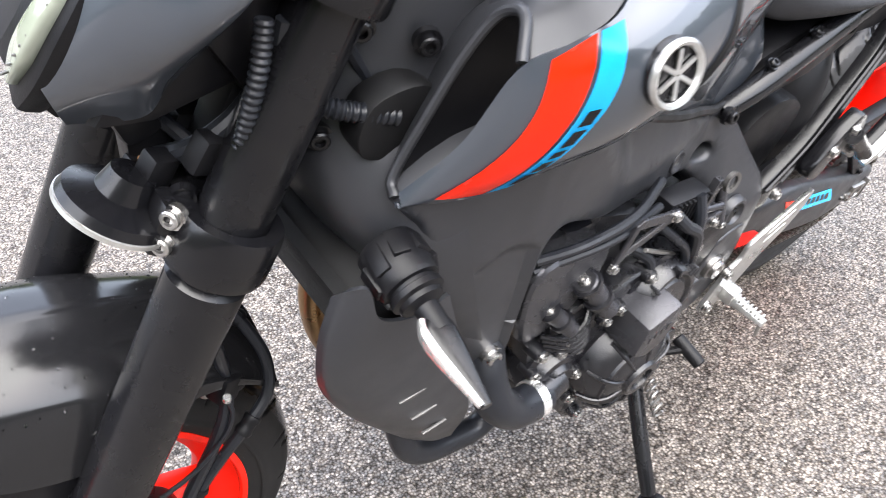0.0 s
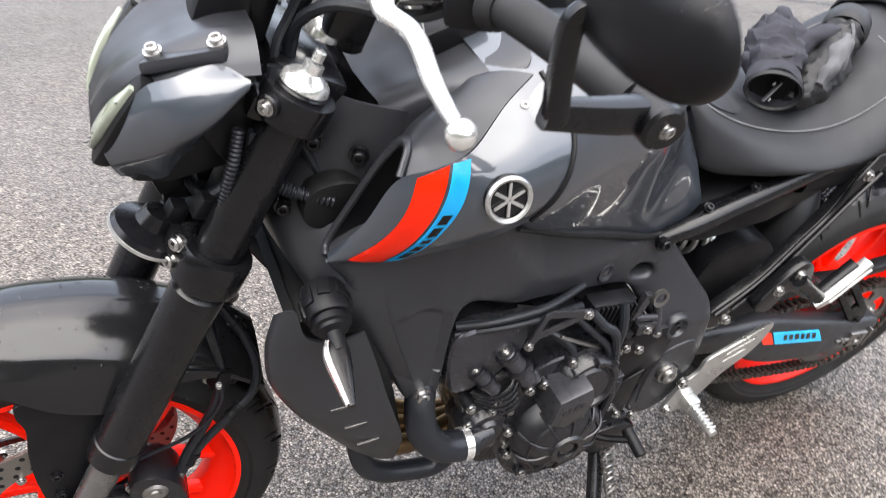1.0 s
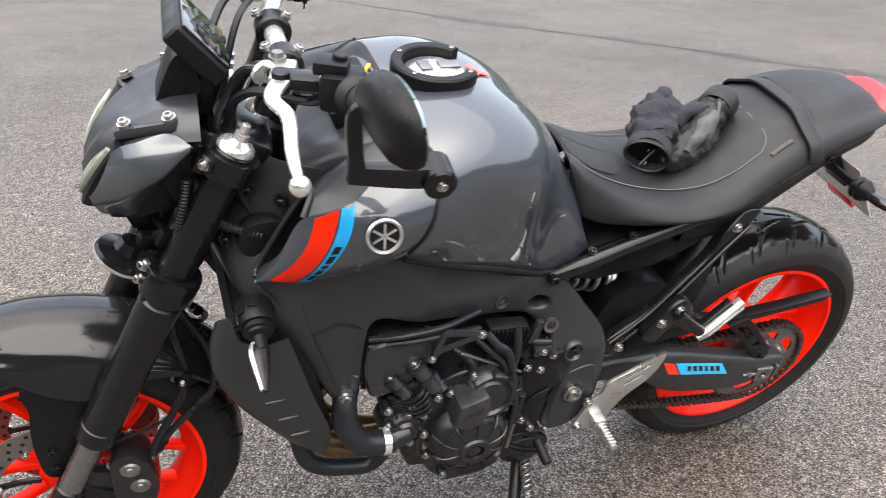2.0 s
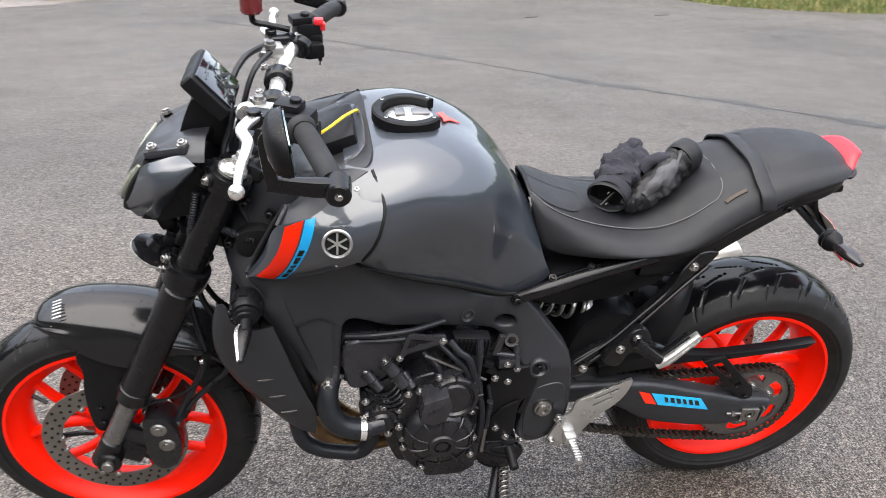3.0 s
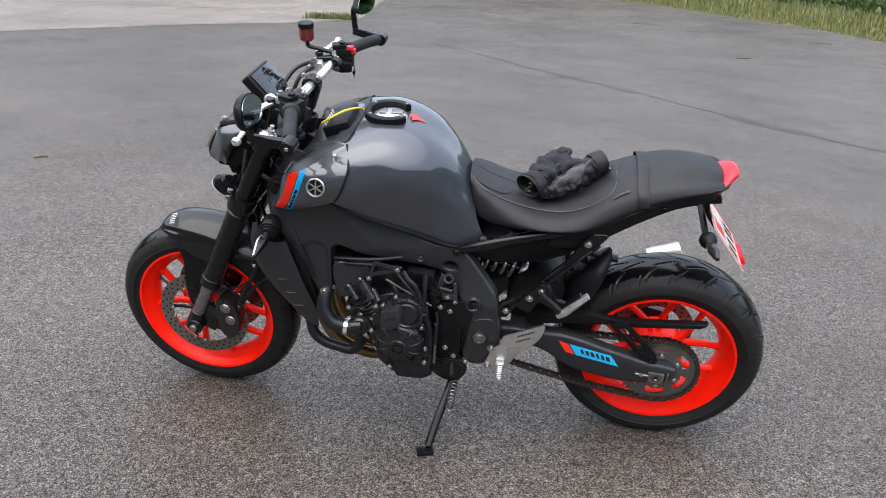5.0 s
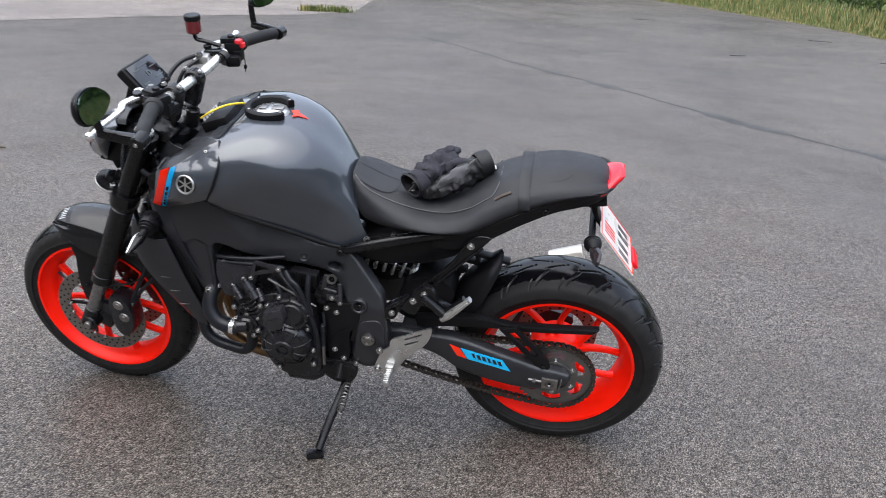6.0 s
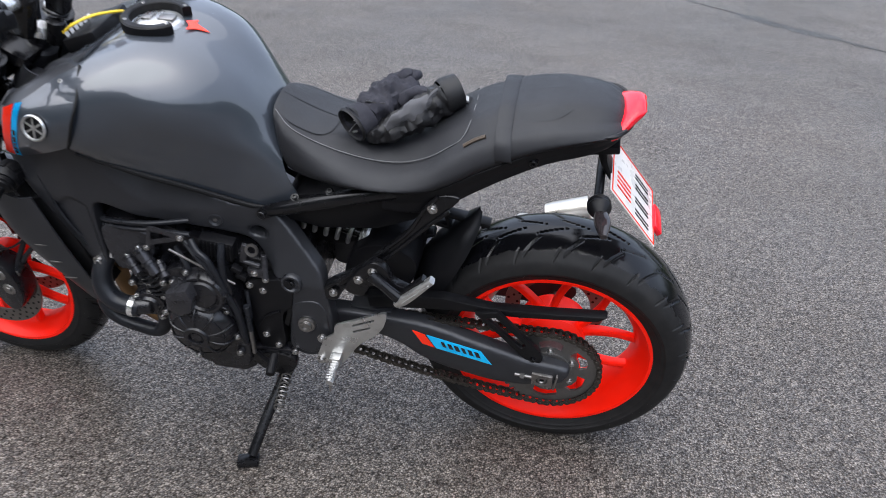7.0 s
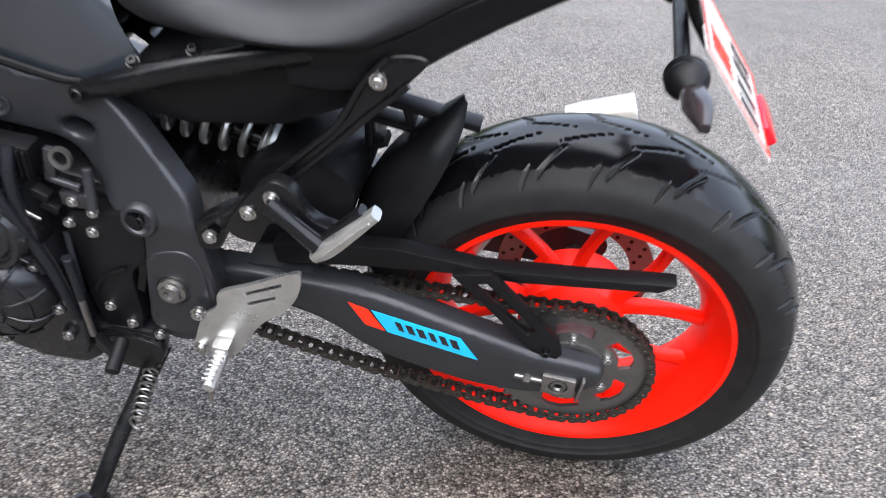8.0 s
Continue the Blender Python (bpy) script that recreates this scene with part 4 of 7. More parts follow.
horn = front("horn", lathe([(0, 0.010), (0.017, 0.010), (0.020, 0.005), (0.037, 0.002), (0.041, -0.004), (0.039, -0.011), (0.020, -0.018), (0.016, -0.034), (0, -0.036)], (-1.288, -0.076, 0.786), (-0.55, 0.02, -0.84), 36), SATIN, bike, "round black horn with a bright rim")
for bx, bz, r in ((-1.215, 0.815, 0.013), (-1.190, 0.790, 0.014), (-1.245, 0.800, 0.010)):
    front("round_plug", lathe([(0, 0.004), (r * 0.5, 0.004), (r * 0.6, 0.001), (r * 0.9, 0.003), (r, -0.004)], (bx, -0.098, bz), (-0.3, -1, 0.1), 20), SATIN, mount)
front("horn_rim", lathe([(0.0395, -0.004), (0.0418, -0.003), (0.0418, 0.0005), (0.0395, 0.001)], (-1.288, -0.076, 0.786), (-0.55, 0.02, -0.84), 40, True), ALU, horn, "bright metal horn rim")
for k in range(2):
    front("terminal", box((-1.268 + 0.008 * k, -0.072 + 0.018 * k, 0.798), (0.006, 0.010, 0.018), 0.001, (20, 25, 0)), COPPER, horn, "copper terminal")
dash = front("dash", box((-1.164, -0.008, 1.084), (0.030, 0.132, 0.092), 0.009, (0, -42, 0), 3), PLASTIC, bike, "black rectangular instrument display")
front("display", box((-1.1515, -0.008, 1.0950), (0.004, 0.116, 0.077), 0.0015, (0, -42, 0)), SCREEN, dash, "dark glossy display glass")
seg = []
for cy, cz, w, h in ((0.0, 0.006, 0.014, 0.003), (0.0, -0.006, 0.014, 0.003), (-0.006, 0.0, 0.003, 0.012), (0.006, 0.0, 0.003, 0.012), (-0.03, 0.02, 0.03, 0.003), (0.032, 0.012, 0.028, 0.003), (0.03, -0.018, 0.034, 0.003), (-0.034, -0.02, 0.03, 0.003), (0.0, 0.025, 0.05, 0.002)):
    q = Matrix.Rotation(radians(-42), 4, "Y")
    o = q @ Vector((0, cy, cz))
    seg.append(box((-1.1493 + o.x, o.y - 0.008, 1.0968 + o.z), (0.0012, w, h), 0, (0, -42, 0)))
front("segments", merged(*seg), GLYPH, dash, "pale display segments")
front("dash_stay", merged(plate(rounded([(-1.222, 1.0), (-1.196, 1.066), (-1.174, 1.072), (-1.160, 1.03), (-1.165, 0.995), (-1.21, 0.992)], 30), -0.040, 0.024, 0.006), box((-1.15, -0.03, 1.03), (0.03, 0.02, 0.09), 0.005, (0, 20, 0)), box((-1.15, 0.03, 1.03), (0.03, 0.02, 0.09), 0.005, (0, 20, 0))), PLASTIC, dash, "black dash stay")


# ---- handlebar and controls ----
BAR = [(-1.055, 0.0, 1.068), (-1.055, 0.09, 1.068), (-1.045, 0.135, 1.078), (-1.018, 0.20, 1.105), (-0.998, 0.25, 1.112), (-0.972, 0.33, 1.108), (-0.952, 0.392, 1.100)]


bar_line = [(x, -y, z) for x, y, z in BAR[::-1]] + BAR[1:]
handlebar = front("handlebar", tube(bar_line, [0.011] * 4 + [0.014] * 5 + [0.011] * 4, 80, 18), SILVER, bike, "bright silver tapered handlebar")
for s in (-1, 1):
    front("bar_clamp", merged(box((-1.062, s * 0.058, 1.035), (0.045, 0.034, 0.085), 0.010, (0, 20, 0)), rod((-1.055, s * 0.058 - 0.017, 1.068), (-1.055, s * 0.058 + 0.017, 1.068), 0.0255, None, 24)), SATIN, handlebar, "black bar clamp")
    bolt(-1.078, s * 0.058, 1.092, 0.85, (-0.3, 0, 1), handlebar, BOLT_MESH, STEER)
    bolt(-1.036, s * 0.058, 1.088, 0.85, (0.5, 0, 1), handlebar, BOLT_MESH, STEER)
    g = [(x, s * y, z) for x, y, z in smooth_line(BAR, 101)[64:98]]
    grip = front("grip", tube(g, 0.0165, 24, 20), GRIP, handlebar, "black rubber grip")
    a = Vector((BAR[4][0], s * 0.245, BAR[4][2]))
    front("grip_flange", rod(Vector((-1.003, s * 0.236, 1.111)), Vector((-0.998, s * 0.252, 1.112)), 0.023, 0.021, 24), GRIP, grip)
    e = Vector((BAR[-1][0], s * BAR[-1][1], BAR[-1][2]))
    front("bar_end", merged(rod(e - Vector((-0.004, s * 0.012, -0.001)), e + Vector((0.004, s * 0.026, -0.002)), 0.0185, 0.0175, 24)), SATIN, handlebar, "black bar-end weight")
    bolt(e.x + 0.005, e.y + s * 0.025, e.z - 0.002, 0.7, (0.2, s, -0.05), handlebar, BOLT_MESH, STEER)
    front("switch_gear", merged(box((-1.008, s * 0.212, 1.106), (0.05, 0.05, 0.046), 0.010, (0, 0, s * 20)), box((-1.02, s * 0.205, 1.132), (0.04, 0.034, 0.016), 0.004, (0, 0, s * 20)), box((-0.99, s * 0.20, 1.092), (0.025, 0.03, 0.03), 0.006)), PLASTIC, handlebar, "black switch housing")
    front("lever_perch", merged(rod((-1.022, s * 0.158, 1.088), (-1.014, s * 0.178, 1.094), 0.021, None, 22), box((-1.052, s * 0.178, 1.102), (0.055, 0.035, 0.016), 0.006, (0, 0, s * 15)), rod((-1.075, s * 0.185, 1.09), (-1.075, s * 0.185, 1.118), 0.011, None, 16)), SATIN, handlebar, "black lever perch")
    lev = [(-1.072, s * 0.180, 1.106, 0.022, 0.010), (-1.090, s * 0.225, 1.103, 0.019, 0.010), (-1.078, s * 0.265, 1.100, 0.017, 0.010), (-1.083, s * 0.33, 1.093, 0.014, 0.010), (-1.083, s * 0.375, 1.088, 0.011, 0.009)]
    lever = front("lever", merged(beam(lev, 36, 0.4, 4, (0, 0, 1)), lathe([(0, 0.0115), (0.006, 0.0098), (0.0098, 0.006), (0.0115, 0), (0.0098, -0.006), (0.006, -0.0098), (0, -0.0115)], (-1.083, s * 0.384, 1.087), (0, 0, 1), 20)), SILVER, handlebar, "polished silver lever with ball end")
    # bar-end mirror: stem, housing and glass facing rearwards
    arm = front("mirror_stem", merged(beam([(-0.945, s * 0.396, 1.100, 0.026, 0.024), (-0.985, s * 0.403, 1.105, 0.024, 0.020), (-1.040, s * 0.409, 1.114, 0.020, 0.012)], 10, 0.25, 3, (0, s, 0)), beam([(-1.031, s * 0.409, 1.108, 0.017, 0.012), (-1.037, s * 0.412, 1.145, 0.016, 0.011), (-1.038, s * 0.416, 1.182, 0.015, 0.010), (-1.020, s * 0.424, 1.190, 0.014, 0.012)], 20, 0.25, 3, (0, s, 0))), SATIN, handlebar, "black cranked mirror stem")
    c = Vector((-1.008, s * 0.448, 1.196))
    q = look((0, 0, 0), (1.0, s * -0.13, 0.15)).to_3x3()
    out = rounded([(-0.062, 0.004), (-0.046, 0.032), (-0.006, 0.040), (0.036, 0.026), (0.066, 0.002), (0.068, -0.014), (0.034, -0.030), (-0.022, -0.034), (-0.052, -0.022)], 40)
    rings = []
    for depth, f in ((0.0, 1.0), (0.006, 1.01), (0.014, 0.95), (0.021, 0.80), (0.026, 0.5), (0.028, 0.15)):
        rings.append([c + q @ Vector((s * u * f * 1.04, w * f * 1.0, depth)) for u, w in out])
    bm = bmesh.new()
    add_rings(bm, rings)
    ms = front("mirror_shell", mended(bm), PLASTIC, arm, "black teardrop mirror shell beaded with rain")
    drops(ms, 160, 5 + s, 0.0006, 0.0018)
    bm = bmesh.new()
    add_rings(bm, [[c + q @ Vector((s * u * 0.98, w * 0.94, -0.001)) for u, w in out], [c + q @ Vector((s * u * 0.98, w * 0.94, -0.003)) for u, w in out]])
    front("mirror_glass", mended(bm), MIRROR, arm, "greenish mirror glass")
for s in (-1, 1):
    mc = front("master_cylinder", merged(box((-1.068, s * 0.150, 1.094), (0.030, 0.060, 0.022), 0.006, (0, 0, s * 14)), rod((-1.085, s * 0.120, 1.088), (-1.078, s * 0.145, 1.090), 0.010, 0.012, 16)), ALU, handlebar, "silver lever body")
    front("banjo", lathe([(0, 0.010), (0.007, 0.010), (0.008, 0.004), (0.011, 0.004), (0.011, -0.004), (0, -0.004)], (-1.072, s * 0.128, 1.106), (0, 0, 1), 12), STEEL, mc)
    front("switch_block", box((-0.998, s * 0.182, 1.082), (0.040, 0.040, 0.030), 0.008, (0, 0, s * 20)), PLASTIC, handlebar, "black switch block")
    front("knob", rod((-1.012, s * 0.205, 1.128), (-1.010, s * 0.205, 1.146), 0.010, 0.009, 14), PLASTIC, handlebar, "black round knob")
    front("cable", tube([(-1.07, s * 0.125, 1.098), (-1.10, s * 0.085, 1.075), (-1.12, s * 0.060, 1.02), (-1.13, s * 0.055, 0.96)], 0.0055, 30, 8), HOSE, handlebar, "black control cable")
front("adjuster_wheel", lathe([(0, 0.004), (0.012, 0.004), (0.016, 0.002), (0.016, -0.003), (0, -0.003)], (-1.092, -0.150, 1.100), (-0.5, 0.8, 0.3), 24), SILVER, handlebar, "silver clutch adjuster wheel")
front("kill_switch", box((-0.985, 0.200, 1.131), (0.018, 0.020, 0.012), 0.004), RED_PLASTIC, handlebar, "red engine switch")
front("starter_button", box((-0.978, 0.205, 1.120), (0.012, 0.018, 0.014), 0.003), RED_PLASTIC, handlebar, "red starter button")
res = front("brake_reservoir", lathe([(0, 0), (0.018, 0), (0.021, 0.004), (0.021, 0.036), (0, 0.036)], (-1.108, 0.182, 1.150), (0, 0, 1), 24), RES_FLUID, bike, "translucent reservoir of dark red brake fluid")
front("reservoir_cap", merged(lathe([(0, 0.014), (0.020, 0.014), (0.0225, 0.012), (0.0225, 0.0), (0, 0.0)], (-1.108, 0.182, 1.187), (0, 0, 1), 24)), PLASTIC, res, "black reservoir cap with pale top")
front("reservoir_stay", tube([(-1.108, 0.182, 1.15), (-1.105, 0.185, 1.132), (-1.08, 0.19, 1.125), (-1.04, 0.195, 1.115)], 0.006, 20, 10), SATIN, res)
front("clutch_cable", tube([(-1.07, -0.165, 1.102), (-1.11, -0.11, 1.085), (-1.13, -0.07, 1.03), (-1.145, -0.07, 0.97), (-1.11, -0.10, 0.87), (-1.03, -0.13, 0.76)], 0.005, 44, 8), HOSE, bike, "black clutch cable")
front("cable_loom", tube([(-1.02, -0.20, 1.09), (-1.04, -0.15, 1.06), (-1.10, -0.10, 1.05), (-1.13, -0.06, 1.0), (-1.12, -0.05, 0.94)], 0.0065, 40, 8), HOSE, bike, "black cable loom")
front("brake_hose", tube([(-1.07, 0.17, 1.10), (-1.12, 0.10, 1.09), (-1.15, 0.05, 1.03), (-1.16, 0.04, 0.95), (-1.2, 0.03, 0.8)], 0.006, 40, 8), HOSE, bike, "black brake hose")
front("key_tag", merged(tube([(-0.985, 0.22, 1.085), (-0.983, 0.222, 1.06), (-0.985, 0.222, 1.035)], 0.0014, 12, 6), box((-0.984, 0.222, 1.05), (0.008, 0.008, 0.012), 0.002)), HOSE, bike, "short dangling black cord")

# ---- tank and covers ----
TANK = [
    [(-0.945, 0, 0.986), (-0.945, -0.084, 0.99), (-0.945, -0.1522, 0.986), (-0.945, -0.2048, 0.964), (-0.943, -0.228, 0.915), (-0.94, -0.236, 0.885), (-0.937, -0.232, 0.868), (-0.93, -0.222, 0.856)],
    [(-0.895, 0, 1.006), (-0.895, -0.0893, 1.008), (-0.895, -0.1575, 1), (-0.895, -0.2120, 0.972), (-0.895, -0.2340, 0.918), (-0.895, -0.2360, 0.882), (-0.895, -0.224, 0.850), (-0.895, -0.207, 0.822)],
    [(-0.82, 0, 1.018), (-0.82, -0.0893, 1.019), (-0.82, -0.1554, 1.007), (-0.82, -0.1995, 0.976), (-0.82, -0.214, 0.925), (-0.82, -0.209, 0.88), (-0.82, -0.200, 0.835), (-0.82, -0.188, 0.788)],
    [(-0.75, 0, 1.008), (-0.75, -0.084, 1.008), (-0.75, -0.1418, 0.994), (-0.75, -0.1837, 0.961), (-0.75, -0.196, 0.918), (-0.75, -0.187, 0.866), (-0.75, -0.177, 0.81), (-0.75, -0.165, 0.755)],
    [(-0.69, 0, 0.98), (-0.69, -0.0735, 0.98), (-0.69, -0.1239, 0.966), (-0.69, -0.1596, 0.932), (-0.69, -0.167, 0.88), (-0.69, -0.161, 0.838), (-0.69, -0.152, 0.778), (-0.69, -0.141, 0.718)],
    [(-0.64, 0, 0.936), (-0.64, -0.0609, 0.936), (-0.64, -0.0987, 0.918), (-0.64, -0.12, 0.878), (-0.64, -0.134, 0.842), (-0.64, -0.13, 0.802), (-0.64, -0.129, 0.745), (-0.635, -0.124, 0.69)],
    [(-0.598, 0, 0.88), (-0.598, -0.046, 0.876), (-0.597, -0.072, 0.862), (-0.594, -0.094, 0.838), (-0.59, -0.11, 0.808), (-0.584, -0.116, 0.778), (-0.576, -0.119, 0.738), (-0.57, -0.118, 0.705)],
    [(-0.578, 0, 0.85), (-0.578, -0.04, 0.846), (-0.576, -0.062, 0.835), (-0.572, -0.084, 0.815), (-0.566, -0.1, 0.79), (-0.558, -0.108, 0.765), (-0.548, -0.112, 0.742), (-0.54, -0.112, 0.725)],
]
tank_skin = shell(TANK, 70, 40, -0.004, mirror=True)
for _ in range(14):
    bmesh.ops.smooth_vert(tank_skin, verts=[v for v in tank_skin.verts if -0.92 < v.co.x < -0.60 and abs(v.co.y) > 0.07 and all(e.calc_face_angle(0) < 0.9 for e in v.link_edges)], factor=0.5, use_axis_x=False, use_axis_y=True, use_axis_z=False)
tank = P("fuel_tank", tank_skin, PAINT, bike, "gloss grey fuel tank with knee recesses")
for s in (-1, 1):
    # strip added to paint the shadow line where the tank overhangs the frame
    P("shadow_strip", tube([(-0.925, s * 0.222, 0.846), (-0.880, s * 0.205, 0.820), (-0.820, s * 0.191, 0.791), (-0.750, s * 0.170, 0.758), (-0.690, s * 0.148, 0.724), (-0.637, s * 0.131, 0.697), (-0.600, s * 0.124, 0.692)], [0.003, 0.005, 0.0055, 0.0055, 0.0055, 0.005, 0.003], 60, 8), DARK, tank, "dark added strip that draws the shaded gap under the tank edge")
P("filler_cap", lathe([(0, 0.010), (0.020, 0.010), (0.034, 0.008), (0.040, 0.004), (0.046, 0.002), (0.050, -0.006), (0, -0.006)], (-0.822, 0, 1.018), (-0.02, 0, 1), 48), ALU, tank, "brushed aluminium filler cap")
P("key_flap", merged(box((-0.80, 0, 1.0285), (0.032, 0.024, 0.004), 0.0015), box((-0.838, 0, 1.0285), (0.018, 0.030, 0.004), 0.0015)), STEEL, tank)
ring = bmesh.new()
rings = []
for k in range(57):
    a = radians(38 + 284 * k / 56)
    er, eb = (Vector((math.cos(a), math.sin(a), 0)), Vector((0, 0, 1)))
    o = Vector((-0.822, 0, 1.022)) + Vector((0.058 * math.cos(a), 0.058 * math.sin(a), 0))
    rings.append([o + er * u + eb * w for u, w in ((-0.008, -0.004), (-0.008, 0.012), (-0.006, 0.014), (0.006, 0.014), (0.009, 0.011), (0.009, -0.006))])
add_rings(ring, rings)
P("tank_bag_ring", mended(ring), PLASTIC, tank, "black horseshoe tank-bag ring")
for a in (45, 140, 220, 315):
    bolt(-0.822 + 0.058 * math.cos(radians(a)), 0.058 * math.sin(radians(a)), 1.034, 0.55, (0, 0, 1), tank)
P("tank_mark", plate([(-0.768, 0.010), (-0.752, 0.030), (-0.752, 0.018), (-0.722, 0.008), (-0.745, 0.000), (-0.758, -0.016), (-0.758, 0.0)], -0.0006, 0.0006, 0), DECAL_RED, tank, "small red arrow-shaped decal", Matrix(((1, 0, 0, 0), (0, 0, 1, 0), (-0.42, 1, 0, 0.6965), (0, 0, 0, 1))))

COVER = [
    [(-1.122, -0.166, 0.794), (-1.121, -0.170, 0.796), (-1.120, -0.170, 0.799), (-1.119, -0.167, 0.802), (-1.118, -0.163, 0.804)],
    [(-1.092, -0.187, 0.803), (-1.093, -0.193, 0.815), (-1.093, -0.195, 0.830), (-1.092, -0.193, 0.845), (-1.090, -0.188, 0.858)],
    [(-1.062, -0.202, 0.812), (-1.064, -0.214, 0.838), (-1.065, -0.217, 0.868), (-1.065, -0.212, 0.896), (-1.066, -0.201, 0.918)],
    [(-1.025, -0.217, 0.829), (-1.027, -0.232, 0.858), (-1.028, -0.234, 0.890), (-1.030, -0.226, 0.918), (-1.032, -0.213, 0.937)],
    [(-0.985, -0.231, 0.846), (-0.987, -0.246, 0.876), (-0.988, -0.247, 0.908), (-0.992, -0.234, 0.935), (-0.995, -0.214, 0.953)],
    [(-0.952, -0.236, 0.859), (-0.950, -0.248, 0.890), (-0.946, -0.247, 0.923), (-0.944, -0.226, 0.955), (-0.947, -0.182, 0.981)],
    [(-0.925, -0.236, 0.869), (-0.907, -0.243, 0.902), (-0.895, -0.238, 0.935), (-0.889, -0.214, 0.967), (-0.904, -0.160, 1.000)],
]
for s in (-1, 1):
    cover = P("side_cover", shell([[(x, -s * y, z) for x, y, z in r] for r in COVER], 40, 30, 0.004 * s), PAINT, bike, "gloss grey tank side cover with air scoop")

    skin = skin_of(COVER)

    def on_cover(x, z, lift, s=s):
        """A place on the cover seen from its side, lifted off it."""
        y, nrm = skin(x, z)
        return Vector((x + nrm[0] * lift, -s * (y + nrm[1] * lift), z + nrm[2] * lift))

    def band(left, right, lift, n=30, m=7):
        """A decal between two lines of (x, z) that climb side by side."""
        bm = bmesh.new()
        rows = []
        for (x0, z0), (x1, z1) in zip(smooth_line(left, n), smooth_line(right, n)):
            rows.append([on_cover(x0 + (x1 - x0) * j / (m - 1), z0 + (z1 - z0) * j / (m - 1), lift) for j in range(m)])
        add_rings(bm, rows, closed=False, caps=False)
        bmesh.ops.solidify(bm, geom=list(bm.faces), thickness=0.0004)
        return mended(bm)

    RED_L = [(-1.103, 0.811), (-1.081, 0.845), (-1.061, 0.886), (-1.048, 0.927)]
    MID_L = [(-1.072, 0.815), (-1.050, 0.855), (-1.031, 0.900), (-1.018, 0.942)]
    MID_R = [(-1.069, 0.816), (-1.047, 0.856), (-1.028, 0.901), (-1.015, 0.943)]
    CYAN_R = [(-1.053, 0.819), (-1.030, 0.862), (-1.011, 0.905), (-0.998, 0.948)]
    P("red_stripe", band(RED_L, MID_L, 0.0012), DECAL_RED, cover, "red stripe decal")
    P("cyan_stripe", band(MID_R, CYAN_R, 0.0012), DECAL_CYAN, cover, "cyan stripe decal")
    for k, (f0, f1) in enumerate(((0.08, 0.18), (0.21, 0.29), (0.32, 0.37), (0.40, 0.50), (0.53, 0.62))):
        def between(f, g):
            (x0, z0), (x1, z1) = smooth_line(MID_R, 101)[round(f * 100)], smooth_line(CYAN_R, 101)[round(f * 100)]
            return (x0 + (x1 - x0) * g, z0 + (z1 - z0) * g)
        P("lettering_bar", band([between(f0, 0.25), between(f1, 0.25)], [between(f0, 0.75), between(f1, 0.75)], 0.0022, 5, 4), DECAL_BLACK, cover, "plain black bar in place of a letter")
    rear_edge = [(x + 0.002, -s * (y - 0.0005), z) for x, y, z in COVER[-1]]
    P("panel_gap", tube(rear_edge, 0.0028, 30, 8), DARK, cover, "dark gap between cover and tank")
    o = on_cover(-0.966, 0.916, 0.001)
    nrm = (on_cover(-0.966, 0.916, 0.02) - o).normalized()
    badge = P("badge", lathe([(0, 0.001), (0.0195, 0.001), (0.021, 0.005), (0.0235, 0.006), (0.025, 0.003), (0.025, -0.006)], o, nrm, 40), SATIN, cover, "round badge with silver rim and spokes")
    P("badge_rim", lathe([(0.0198, 0.003), (0.021, 0.0056), (0.0235, 0.0064), (0.0254, 0.0035), (0.025, 0.001)], o, nrm, 40), ALU, badge, "silver badge rim")
    q = nrm.to_track_quat("Z", "Y").to_matrix().to_4x4()
    bits = []
    for k in range(6):
        b = box((0.0, 0.0095, 0.003), (0.0034, 0.0175, 0.0025), 0.0006)
        b.transform(Matrix.Translation(o) @ q @ Matrix.Rotation(radians(60 * k), 4, "Z"))
        bits.append(b)
    P("badge_spokes", merged(*bits), ALU, badge, "silver badge spokes")
    lip = [(-1.120, 0.162, 0.800), (-1.114, 0.150, 0.810), (-1.090, 0.150, 0.857), (-1.066, 0.152, 0.902), (-1.050, 0.160, 0.932), (-1.048, 0.180, 0.942), (-1.062, 0.200, 0.922)]
    deep = [(-1.080, 0.176, 0.804), (-1.068, 0.160, 0.820), (-1.052, 0.154, 0.850), (-1.035, 0.156, 0.878), (-1.020, 0.163, 0.893), (-1.010, 0.176, 0.900), (-1.005, 0.192, 0.898)]
    end = [(-1.03, 0.195, 0.820), (-1.02, 0.178, 0.830), (-1.01, 0.170, 0.850), (-1.0, 0.168, 0.868), (-0.99, 0.170, 0.880), (-0.985, 0.178, 0.888), (-0.98, 0.190, 0.890)]
    under = [(-1.100, 0.150, 0.786), (-1.084, 0.124, 0.822), (-1.064, 0.116, 0.858), (-1.044, 0.116, 0.892), (-1.026, 0.124, 0.915), (-1.012, 0.140, 0.930), (-1.0, 0.160, 0.935)]
